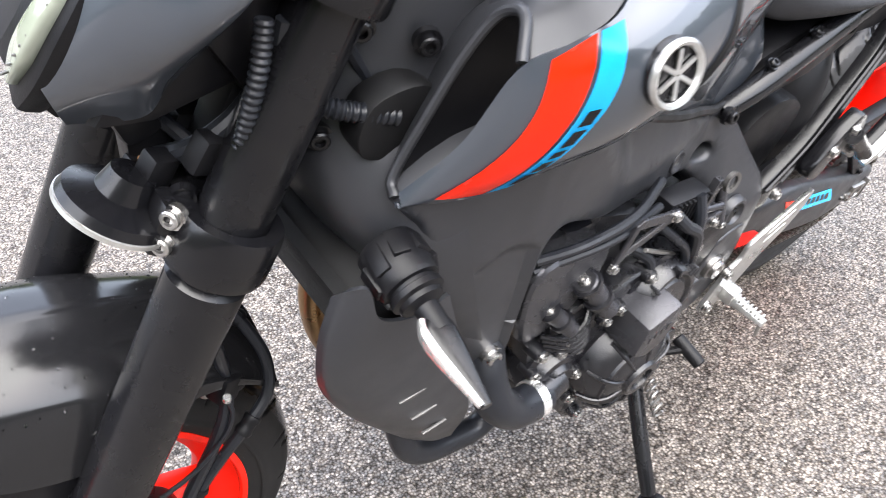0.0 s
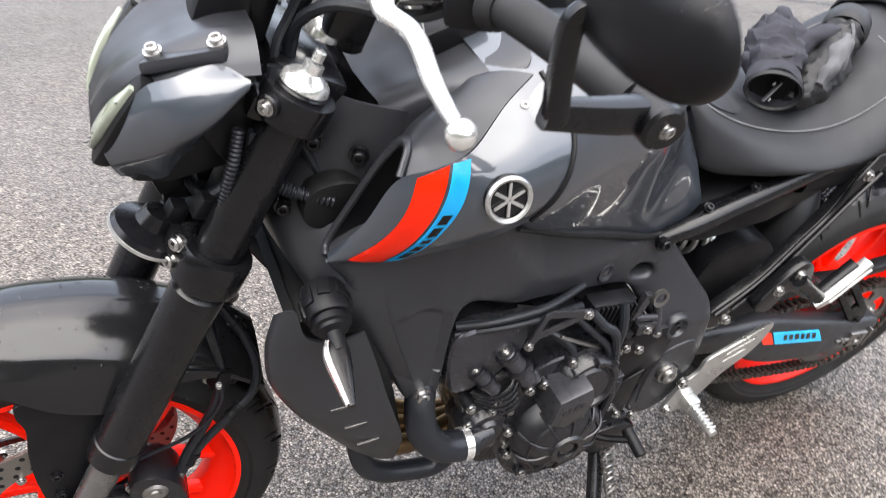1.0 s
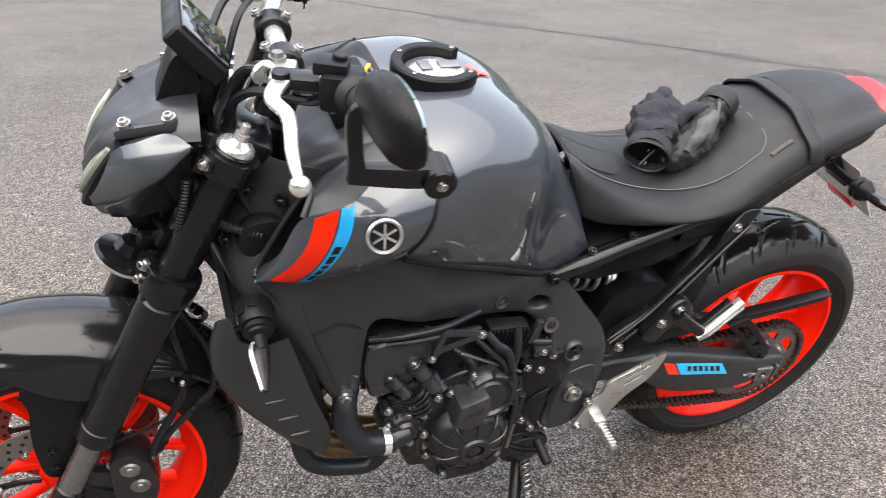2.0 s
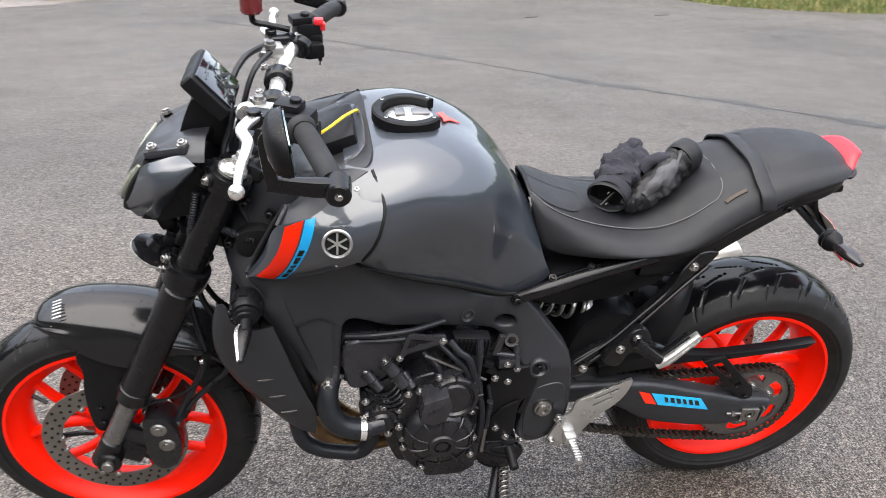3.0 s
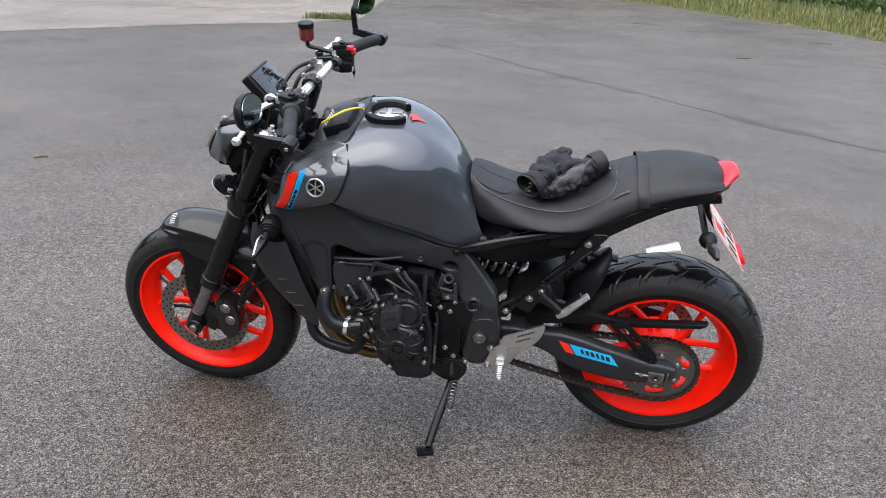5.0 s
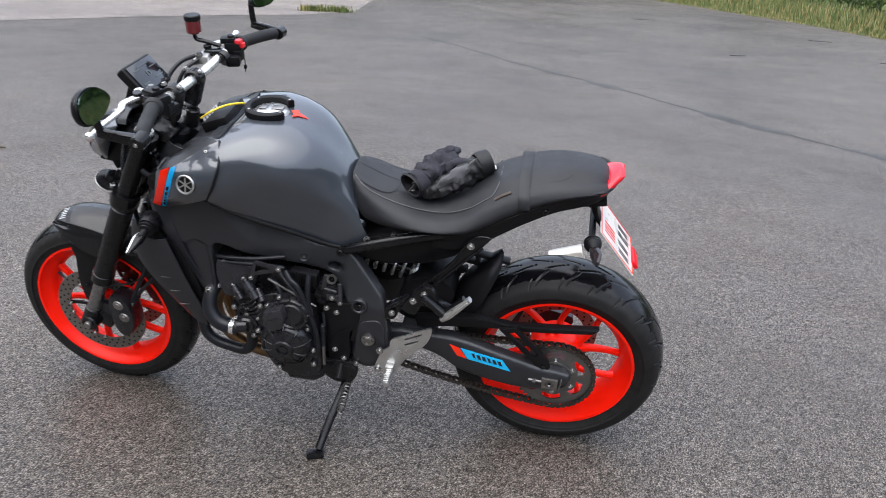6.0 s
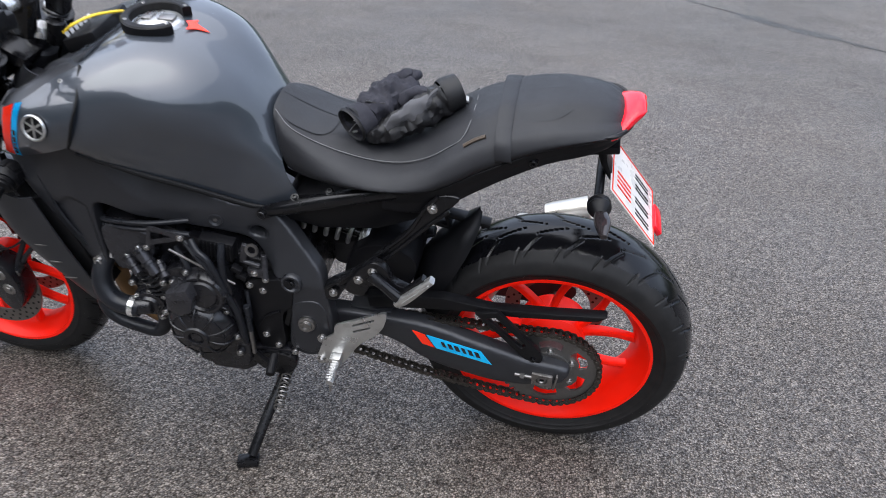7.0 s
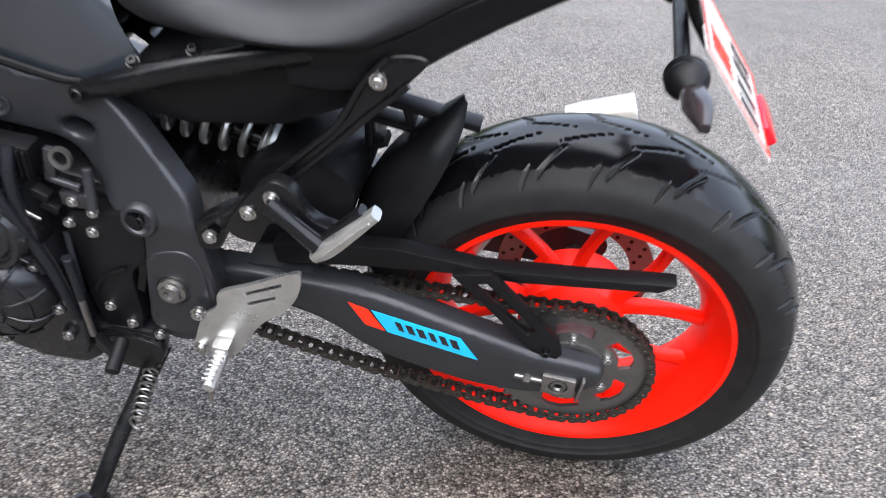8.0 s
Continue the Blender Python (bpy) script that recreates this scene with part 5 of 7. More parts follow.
    cheek = [[(-1.060, 0.199, 0.920), (-1.047, 0.182, 0.940), (-1.046, 0.164, 0.934), (-1.046, 0.140, 0.915)], [(-1.032, 0.211, 0.935), (-1.028, 0.186, 0.950), (-1.026, 0.160, 0.950), (-1.024, 0.130, 0.934)], [(-0.995, 0.211, 0.951), (-0.992, 0.180, 0.968), (-0.992, 0.150, 0.970), (-0.992, 0.124, 0.956)], [(-0.947, 0.180, 0.980), (-0.952, 0.160, 0.985), (-0.958, 0.142, 0.985), (-0.968, 0.126, 0.978)], [(-0.910, 0.160, 0.998), (-0.925, 0.150, 0.997), (-0.938, 0.140, 0.993), (-0.95, 0.128, 0.985)]]
    P("scoop_cheek", shell([[(x, s * y, z) for x, y, z in r] for r in cheek], 20, 16, 0.003), MATT, cover, "graphite top of the air scoop")
    P("scoop_lining", shell([[(x, s * y, z) for x, y, z in r] for r in (lip, deep, end)], 16, 30, 0.003), PLASTIC, cover, "black air scoop lining")
    P("scoop_flank", shell([[(x, s * y, z) for x, y, z in r] for r in (lip, under)], 6, 30, 0.003), MATT, cover, "graphite inner flank of the scoop")
    P("scoop_lip", tube([(x, s * y, z) for x, y, z in lip], 0.0042, 40, 10), MATT, cover, "graphite scoop lip")
    bolt(-0.930, s * 0.186, 0.978, 0.7, (0, s * 0.6, 1), cover)
P("tank_front_cover", shell([
    [(-0.896, 0, 1.008), (-0.897, -0.07, 1.011), (-0.899, -0.112, 1.013), (-0.905, -0.142, 1.006), (-0.918, -0.152, 0.992)],
    [(-0.925, 0, 0.990), (-0.925, -0.07, 0.994), (-0.925, -0.115, 0.998), (-0.93, -0.142, 0.992), (-0.94, -0.148, 0.975)],
    [(-0.965, 0, 0.972), (-0.965, -0.07, 0.976), (-0.965, -0.115, 0.982), (-0.965, -0.138, 0.974), (-0.965, -0.142, 0.955)],
    [(-1.005, 0, 0.952), (-1.005, -0.06, 0.958), (-1.005, -0.10, 0.965), (-1.005, -0.122, 0.958), (-1.005, -0.128, 0.93)],
    [(-1.045, 0, 0.925), (-1.045, -0.05, 0.93), (-1.045, -0.085, 0.935), (-1.045, -0.105, 0.925), (-1.045, -0.112, 0.90)]], 20, 16, -0.004, mirror=True), MATT, bike, "graphite cover ahead of the tank")
box_ = P("tank_front_box", box((-0.955, 0.0, 0.992), (0.075, 0.13, 0.03), 0.005, (0, -20, 0)), PLASTIC, bike, "black box ahead of the tank with pale lettering bars")
for k in range(6):
    P("lettering_bar", box((-0.988, -0.05 + 0.016 * k, 1.0), (0.002, 0.010, 0.012), 0.0003, (0, -20, 0)), DECAL_WHITE, box_, "pale lettering bar")
P("yellow_strap", tube([(-1.0, -0.045, 1.0), (-0.97, -0.05, 1.022), (-0.94, -0.02, 1.03), (-0.915, 0.03, 1.018), (-0.91, 0.05, 1.005)], 0.0028, 30, 8), YELLOW, box_, "thin yellow strap")

# ---- seat and tail ----
def seat_rows(stations):
    return [[(x, 0, zt), (x, -ws * 0.55, zt - 0.003), (x, -ws * 0.88, zs + 0.25 * (zt - zs)), (x, -ws, zs), (x + 0.002, -(ws + (w - ws) * 0.62), zs - 0.22 * (zs - zb)), (x + 0.004, -w, zs - 0.62 * (zs - zb)), (x + 0.006, -w * 0.99, zb + 0.007), (x + 0.006, -w * 0.93, zb)]
            for x, zt, ws, zs, w, zb in stations]


# stations of x, crest, half width and height of the seam, half width and height of the lower edge
RIDER = [(-0.590, 0.892, 0.045, 0.884, 0.068, 0.852), (-0.572, 0.884, 0.070, 0.872, 0.096, 0.790), (-0.540, 0.866, 0.082, 0.855, 0.112, 0.772), (-0.485, 0.846, 0.086, 0.832, 0.132, 0.771), (-0.42, 0.833, 0.090, 0.817, 0.148, 0.773),
         (-0.35, 0.835, 0.094, 0.812, 0.152, 0.775), (-0.285, 0.855, 0.098, 0.828, 0.150, 0.782), (-0.235, 0.886, 0.100, 0.860, 0.144, 0.803), (-0.18, 0.916, 0.100, 0.893, 0.137, 0.835), (-0.136, 0.931, 0.100, 0.908, 0.133, 0.858)]
PILLION = [(-0.134, 0.936, 0.098, 0.912, 0.134, 0.860), (-0.09, 0.948, 0.096, 0.925, 0.130, 0.880), (-0.03, 0.956, 0.090, 0.934, 0.122, 0.898), (0.03, 0.953, 0.078, 0.934, 0.106, 0.908), (0.066, 0.942, 0.060, 0.928, 0.086, 0.913), (0.086, 0.924, 0.035, 0.918, 0.050, 0.911), (0.093, 0.914, 0.012, 0.913, 0.018, 0.910)]
seat = P("seat", shell(seat_rows(RIDER), 60, 30, -0.004, mirror=True), SEAT, bike, "black stitched vinyl seat in two stages")
P("pillion_pad", shell(seat_rows(PILLION), 40, 30, -0.004, mirror=True), SEAT, seat, "black rounded pillion pad")


def on_seat(x, f, lift=0.0015):
    """A place on the seat's skin: f from the centre line to the lower edge."""
    st = RIDER if x < -0.136 else PILLION
    i = max(k for k in range(len(st) - 1) if st[k][0] <= x)
    t = (x - st[i][0]) / (st[i + 1][0] - st[i][0])
    row = [tuple(np.array(a) * (1 - t) + np.array(b) * t) for a, b in zip(*seat_rows(st[i:i + 2]))]
    p = smooth_line(row, 61)[round(f * 60)]
    return (p[0], p[1] - lift * 0.7, p[2] + lift * 0.8)


for s in (-1, 1):
    def side(pts, s=s):
        return [(x, -s * y, z) for x, y, z in pts]
    path = [on_seat(x, f) for x, f in ((-0.585, 0.43), (-0.55, 0.43), (-0.50, 0.43), (-0.44, 0.43), (-0.38, 0.43), (-0.32, 0.43), (-0.27, 0.42), (-0.235, 0.385), (-0.212, 0.30), (-0.200, 0.18), (-0.197, 0.02))]
    for off in (0.0, 0.007):
        P("stitching", tube(side([(x, y, z - off) for x, y, z in path]), 0.0010, 90, 6), THREAD, seat, "grey seam stitching")
strap = [on_seat(-0.133, f, 0.003) for f in (0.95, 0.8, 0.6, 0.42, 0.28, 0.14, 0.0)]
strap = [(x, y, z, 0.030, 0.004) for x, y, z in strap] + [(x, -y, z, 0.030, 0.004) for x, y, z in strap[-2::-1]]
bm = bmesh.new()
rings = []
for x, y, z, w, t in smooth_line(strap, 60):
    out = Vector((0, y, z - 0.80)).normalized()
    rings.append([Vector((x, y, z)) + Vector((u, 0, 0)) + out * h for u, h in ((-0.015, -0.002), (-0.015, 0.002), (-0.012, 0.0035), (0.012, 0.0035), (0.015, 0.002), (0.015, -0.002))])
add_rings(bm, rings)
P("grab_strap", mended(bm), SEAT, seat, "black stitched grab strap over the seat")
P("seat_tag", tube([on_seat(-0.205, 0.46, 0.002), on_seat(-0.185, 0.445, 0.002), on_seat(-0.165, 0.43, 0.002)], 0.004, 10, 6), surface("brown_tag", (0.07, 0.052, 0.038), 0.5, 0.2), seat, "small brownish maker's tag")
P("nose_panel", shell([[tuple(on_seat(x, f, 0.0016)) for f in (0.0, 0.14 * w, 0.28 * w)] for x, w in ((-0.584, 1.0), (-0.555, 1.0), (-0.525, 0.98), (-0.495, 0.85), (-0.476, 0.55), (-0.470, 0.2))], 24, 10, 0.0, mirror=True), SEAT_TOP, seat, "textured panel on the nose of the seat")
P("pillion_panel", shell([[tuple(on_seat(x, f, 0.0012)) for f in (0.0, 0.12 * w, 0.24 * w)] for x, w in ((-0.112, 1.3), (-0.07, 1.35), (-0.04, 1.25), (-0.015, 0.8), (-0.005, 0.25))], 24, 10, 0.0, mirror=True), SEAT_TOP, seat, "textured panel on the pillion pad")
tail = P("tail_cover", shell([[(x, -w * 0.3, z1 - 0.004), (x, -w, z1), (x, -w * 1.02, (z0 + z1) / 2), (x, -w * 0.9, z0), (x, 0, z0 - 0.004)] for x, w, z0, z1 in (
    (-0.36, 0.128, 0.715, 0.778), (-0.30, 0.132, 0.718, 0.786), (-0.24, 0.132, 0.740, 0.806), (-0.18, 0.127, 0.780, 0.840), (-0.12, 0.122, 0.818, 0.870), (-0.05, 0.112, 0.853, 0.898), (0.02, 0.098, 0.872, 0.910), (0.06, 0.078, 0.884, 0.914), (0.085, 0.04, 0.892, 0.910))], 40, 16, -0.003, mirror=True), PLASTIC, bike, "black plastic tail cover under the seat")
bolt(-0.074, -0.116, 0.864, 1.2, (0, -1, -0.15), tail, BOLT_BLACK)
drops(tank, 260, 21, 0.0006, 0.0016)
P("tail_lamp", shell([[(x, 0, zt), (x, -w * 0.7, zt - 0.003), (x, -w, (zt + zb) / 2 + 0.005), (x, -w * 0.8, zb + 0.006), (x, 0, zb)] for x, zt, w, zb in (
    (0.045, 0.908, 0.084, 0.886), (0.066, 0.922, 0.080, 0.888), (0.086, 0.938, 0.064, 0.899), (0.102, 0.946, 0.046, 0.912), (0.113, 0.945, 0.036, 0.922), (0.118, 0.939, 0.026, 0.928))], 24, 16, -0.002, mirror=True), RED_LENS, bike, "red faceted tail lamp under the seat end")
holder = P("plate_holder", merged(beam([(0.02, 0, 0.880, 0.03, 0.06), (0.045, 0, 0.855, 0.022, 0.06), (0.065, 0, 0.800, 0.012, 0.06), (0.125, 0, 0.722, 0.008, 0.06)], 16, 0.3, 3), box((0.050, -0.02, 0.868), (0.06, 0.09, 0.016), 0.004, (0, -8, 0)), rod((0.052, -0.105, 0.778), (0.058, 0.105, 0.778), 0.009, None, 14)), PLASTIC, bike, "black number plate holder")
DIR = Vector((0.62, 0, -0.78)).normalized()
nrm = Vector((0.78, 0, 0.62)).normalized()
pm = Matrix.Translation((0.121, 0.012, 0.731)) @ Matrix(((0, DIR.x, nrm.x, 0), (1, DIR.y, nrm.y, 0), (0, DIR.z, nrm.z, 0), (0, 0, 0, 1)))


def on_plate(bm):
    bm.transform(pm)
    return bm


pl = P("number_plate", on_plate(box((0, 0, 0.003), (0.186, 0.164, 0.002), 0.0008)), PLATE, holder, "white number plate with a red border")
P("plate_border", on_plate(merged(box((0, 0.077, 0.005), (0.180, 0.0025, 0.001), 0), box((0, -0.077, 0.005), (0.180, 0.0025, 0.001), 0), box((-0.089, 0, 0.005), (0.0025, 0.156, 0.001), 0), box((0.089, 0, 0.005), (0.0025, 0.156, 0.001), 0))), DECAL_RED, pl, "thin red border")
for x in (-0.046, -0.016):
    for dx in (-0.008, 0.008):
        P("lettering_bar", on_plate(box((x + dx, -0.036, 0.005), (0.0045, 0.050, 0.001), 0)), DECAL_RED, pl, "red bar in place of a letter")
for x in (-0.060, -0.022, 0.022, 0.058):
    for dx in (-0.006, 0.006):
        P("lettering_bar", on_plate(box((x + dx, 0.032, 0.005), (0.0045, 0.050, 0.001), 0)), DECAL_BLACK, pl, "black bar in place of a digit")
P("reflector", on_plate(box((0, 0.088, 0.006), (0.075, 0.026, 0.012), 0.003)), RED_LENS, holder, "red rear reflector")
for s in (-1, 1):
    ind = P("rear_indicator", merged(lathe([(0, 0.0), (0.020, 0.0), (0.023, 0.006), (0.021, 0.012), (0.023, 0.018), (0.021, 0.024), (0.017, 0.030), (0.010, 0.040), (0, 0.040)], (0.054, s * 0.100, 0.778), (0.1, s, 0.0), 24)), PLASTIC, bike, "black stalked rear indicator")
    P("indicator_lamp", beam([(0.058, s * 0.130, 0.778, 0.024, 0.016), (0.063, s * 0.165, 0.779, 0.030, 0.018), (0.066, s * 0.205, 0.780, 0.012, 0.010)], 14, 0.4, 4, (0, 0, 1)), SMOKE, ind, "smoked indicator lens")

# ---- frame ----
FRAME = [(-1.118, 0.800), (-1.06, 0.835), (-0.99, 0.845), (-0.924, 0.830), (-0.873, 0.803), (-0.814, 0.771), (-0.754, 0.746), (-0.689, 0.713), (-0.652, 0.700), (-0.612, 0.691), (-0.585, 0.676), (-0.559, 0.648), (-0.538, 0.622), (-0.512, 0.590), (-0.491, 0.562), (-0.482, 0.519), (-0.475, 0.465), (-0.473, 0.40), (-0.485, 0.352), (-0.515, 0.318), (-0.555, 0.312),
         (-0.582, 0.340), (-0.578, 0.385), (-0.571, 0.440), (-0.574, 0.510), (-0.598, 0.550), (-0.628, 0.592), (-0.660, 0.616), (-0.712, 0.636), (-0.75, 0.645), (-0.813, 0.662), (-0.873, 0.676), (-0.930, 0.700), (-0.951, 0.694), (-0.958, 0.66), (-0.960, 0.60), (-0.963, 0.542), (-0.974, 0.520), (-0.990, 0.516), (-1.006, 0.530), (-1.030, 0.582), (-1.054, 0.635), (-1.078, 0.703), (-1.100, 0.765)]
SKIN = [(-1.118, 0.172), (-1.05, 0.186), (-0.985, 0.192), (-0.955, 0.191), (-0.87, 0.184), (-0.81, 0.172), (-0.71, 0.152), (-0.63, 0.132), (-0.55, 0.126)]
ARM_SKIN = [(0.50, 0.178), (0.533, 0.178), (0.60, 0.152), (0.67, 0.130), (0.70, 0.126)]
CREASE = [(-1.0, 0.90), (-0.925, 0.812), (-0.873, 0.742), (-0.837, 0.708), (-0.764, 0.695), (-0.70, 0.692), (-0.64, 0.705), (-0.60, 0.75)]


def frame_skin(x, z):
    """The depth of the frame's outer face: a flat flank, a bevel to the sky above its crease, and an arm that swells outwards."""
    y = table(SKIN, x)
    f = max(0.0, min(1.0, (x + 0.655) / 0.06))
    y = y * (1 - f) + table(ARM_SKIN, z) * f
    over = z - table(CREASE, x)
    if x < -0.60 and over > 0:
        y -= 0.42 * over
    if x < -0.972:
        g = max(0.0, min(1.0, (0.716 - z - 0.55 * abs(x + 1.0)) / 0.012))
        y -= 0.007 * g
    return y


STRUT_EDGE = [(-0.478, 0.535), (-0.411, 0.588), (-0.352, 0.645), (-0.303, 0.695), (-0.274, 0.745), (-0.246, 0.778)]
STRUT_INNER = [(-0.445, 0.538), (-0.384, 0.592), (-0.326, 0.650), (-0.266, 0.711), (-0.224, 0.750)]
STRUT = rounded([(-0.492, 0.505), (-0.480, 0.540), *STRUT_EDGE[1:], (-0.205, 0.778), *STRUT_INNER[::-1][:-1], (-0.440, 0.532), (-0.460, 0.500)], 90)


def strut_skin(x, z):
    return table([(0.50, 0.176), (0.59, 0.170), (0.70, 0.152), (0.78, 0.138)], z)


for s in (-1, 1):
    hole = [(-0.628 + 0.019 * math.cos(a) + 0.004 * math.sin(a), 0.632 + 0.011 * math.sin(a) - 0.003 * math.cos(a)) for a in (2 * math.pi * k / 20 for k in range(20))]
    fr = P("frame_spar", carved(rounded(FRAME, 150), frame_skin, 0.034, 0.0085, s, 0.011, [hole]), MATT, bike, "graphite cast aluminium frame side", angle=28)
    ring = P("frame_hole", lathe([(0.0075, -0.004), (0.0085, 0.001), (0.0125, 0.0035), (0.0150, 0.003), (0.0165, -0.004)], (-0.711, s * 0.1515, 0.664), (0.2, s, 0.1), 24), MATT, fr, "rim of a frame hole")
    P("inner_nut", lathe([(0, 0.001), (0.004, 0.001), (0.0045, -0.003), (0.008, -0.004)], (-0.711, s * 0.1515, 0.664), (0.2, s, 0.1), 12), DULL, ring)
    head = [[(-1.105, 0.050, 0.945), (-1.075, 0.092, 0.945), (-1.04, 0.112, 0.942), (-1.0, 0.122, 0.938)], [(-1.14, 0.050, 0.90), (-1.112, 0.092, 0.90), (-1.062, 0.114, 0.90), (-1.01, 0.125, 0.90)], [(-1.162, 0.050, 0.85), (-1.140, 0.098, 0.85), (-1.09, 0.122, 0.85), (-1.03, 0.135, 0.85)],
            [(-1.170, 0.055, 0.805), (-1.152, 0.112, 0.805), (-1.115, 0.146, 0.805), (-1.06, 0.160, 0.805)], [(-1.160, 0.065, 0.765), (-1.146, 0.128, 0.765), (-1.112, 0.166, 0.765), (-1.06, 0.182, 0.765)], [(-1.135, 0.08, 0.72), (-1.125, 0.138, 0.72), (-1.098, 0.174, 0.72), (-1.05, 0.188, 0.72)], [(-1.095, 0.10, 0.65), (-1.082, 0.148, 0.65), (-1.06, 0.178, 0.65), (-1.03, 0.190, 0.65)], [(-1.05, 0.11, 0.57), (-1.04, 0.150, 0.57), (-1.025, 0.176, 0.57), (-1.0, 0.184, 0.57)]]
    fh = P("frame_head", shell([[(x, s * y, z) for x, y, z in r] for r in head], 26, 22, 0.004), MATT, fr, "graphite front of the frame")
    P("cutout", plate(rounded([(-1.138, 0.842), (-1.125, 0.868), (-1.085, 0.872), (-1.062, 0.850), (-1.070, 0.820), (-1.10, 0.812), (-1.13, 0.820)], 24), s * 0.110, s * 0.137, 0.003), DARK, fh, "dark opening in the frame")
    P("corrugated_hose", corrugated([(-1.165, s * 0.112, 0.866), (-1.14, s * 0.126, 0.860), (-1.105, s * 0.134, 0.850)], 0.0080, 14), HOSE, fh, "ribbed black hose")
    for bx, by, bz in ((-1.150, 0.104, 0.826), (-1.118, 0.100, 0.905), (-1.075, 0.122, 0.895)):
        bolt(bx, s * by, bz, 1.2, (-0.4, s, 0), fh, BOLT_BLACK)
    P("arm_panel", carved(rounded([(-0.566, 0.44), (-0.552, 0.478), (-0.505, 0.490), (-0.486, 0.46), (-0.484, 0.40), (-0.498, 0.355), (-0.53, 0.328), (-0.562, 0.335), (-0.572, 0.38)], 60), lambda x, z: 0.1805, 0.010, 0.0035, s, 0.012, [circle(-0.533, 0.418, 0.022, 24)]), MATT, fr)
    P("slot", plate([(-0.570, 0.482), (-0.562, 0.476), (-0.566, 0.44), (-0.578, 0.402), (-0.587, 0.408), (-0.577, 0.44)], s * 0.170, s * 0.1785, 0.001), DARK, fr, "dark slot beside the pivot")
    P("mount_boss", lathe([(0.010, 0.0), (0.013, 0.001), (0.017, 0.007), (0.021, 0.007), (0.024, 0.003), (0.025, -0.004)], (-0.555, s * 0.176, 0.534), (0, s, 0.1), 28), MATT, fr)
    bolt(-0.555, s * 0.174, 0.534, 1.1, (0, s, 0), fr, BOLT_BLACK)
    P("pivot_ring", lathe([(0, 0.004), (0.008, 0.004), (0.009, 0.009), (0.014, 0.009), (0.015, 0.003), (0.019, 0.002), (0.020, -0.006)], (-0.533, s * 0.184, 0.420), (0, s, 0), 24), STEEL, fr, "swingarm pivot nut in its recess")
    bolt(-0.986, s * 0.189, 0.540, 1.4, (0, s, 0), fr)
    bolt(-0.611, s * 0.140, 0.684, 1.25, (0, s, 0.2), fr, BOLT_BLACK)
    # rear subframe
    sub = P("subframe", tube([(-0.612, s * 0.128, 0.682), (-0.56, s * 0.132, 0.702), (-0.48, s * 0.130, 0.728), (-0.40, s * 0.126, 0.750), (-0.30, s * 0.120, 0.775), (-0.18, s * 0.112, 0.81)], [0.012, 0.015, 0.0155, 0.016, 0.016, 0.014], 60, 18), SATIN, bike, "satin black rear subframe")
    for bx, bz in ((-0.54, 0.728), (-0.465, 0.752)):
        bolt(bx, s * 0.128, bz, 0.9, (0, s * 0.5, 0.9), sub, BOLT_BLACK)
    P("strut", carved(STRUT, strut_skin, 0.020, 0.005, s, 0.010), SATIN, sub, "black cast strut", angle=40)
    for side in (STRUT_EDGE, STRUT_INNER):
        P("strut_rim", tube([(x, s * (strut_skin(x, z) + 0.001), z) for x, z in side], 0.0040, 50, 8), SATIN, sub)
    bolt(-0.256, s * 0.146, 0.752, 1.1, (0, s, 0), sub)
    bolt(-0.462, s * 0.184, 0.530, 1.0, (0, s, 0), sub)
    br = P("peg_bracket", plate(rounded([(-0.43, 0.56), (-0.41, 0.60), (-0.372, 0.640), (-0.345, 0.632), (-0.325, 0.595), (-0.292, 0.578), (-0.285, 0.556), (-0.305, 0.545), (-0.335, 0.560), (-0.372, 0.580), (-0.395, 0.545)], 60), s * 0.178, s * 0.200, 0.005), SATIN, bike, "satin black pillion footrest bracket")
    bolt(-0.368, s * 0.200, 0.619, 1.1, (0, s, 0), br)
    bolt(-0.399, s * 0.200, 0.593, 1.1, (0, s, 0), br)
    P("footrest_arm", tube([(-0.372, s * 0.204, 0.615), (-0.34, s * 0.209, 0.590), (-0.312, s * 0.212, 0.567)], [0.013, 0.011, 0.013], 16, 12), SATIN, br)
    pf = P("pillion_footrest", beam([(-0.318, s * 0.214, 0.556, 0.014, 0.022), (-0.295, s * 0.217, 0.578, 0.020, 0.024), (-0.244, s * 0.215, 0.632, 0.013, 0.020)], 16, 0.35, 3), ALU, br, "ribbed aluminium pillion footrest")
    for k in range(8):
        P("rib", box((-0.300 + 0.0066 * k, s * 0.229, 0.574 + 0.0070 * k), (0.003, 0.004, 0.014), 0.0008, (0, 42, 0), 1), ALU, pf)
    P("peg_rubber", beam([(-0.312, s * 0.206, 0.572, 0.010, 0.018), (-0.262, s * 0.206, 0.626, 0.010, 0.018)], 8, 0.35, 3), SATIN, pf, "black inner edge")
    heel = P("heel_guard", plate(rounded([(-0.462, 0.440), (-0.42, 0.462), (-0.36, 0.494), (-0.348, 0.490), (-0.356, 0.455), (-0.375, 0.425), (-0.41, 0.392), (-0.436, 0.352), (-0.455, 0.322), (-0.49, 0.312), (-0.515, 0.318), (-0.508, 0.350), (-0.492, 0.390), (-0.47, 0.412)], 70), s * 0.186, s * 0.193, 0.002,
                                 [[(-0.425, 0.449), (-0.375, 0.474), (-0.376, 0.468), (-0.425, 0.443)], [(-0.425, 0.430), (-0.385, 0.450), (-0.386, 0.444), (-0.425, 0.424)]]), ALU, bike, "bare aluminium heel guard and footrest hanger")
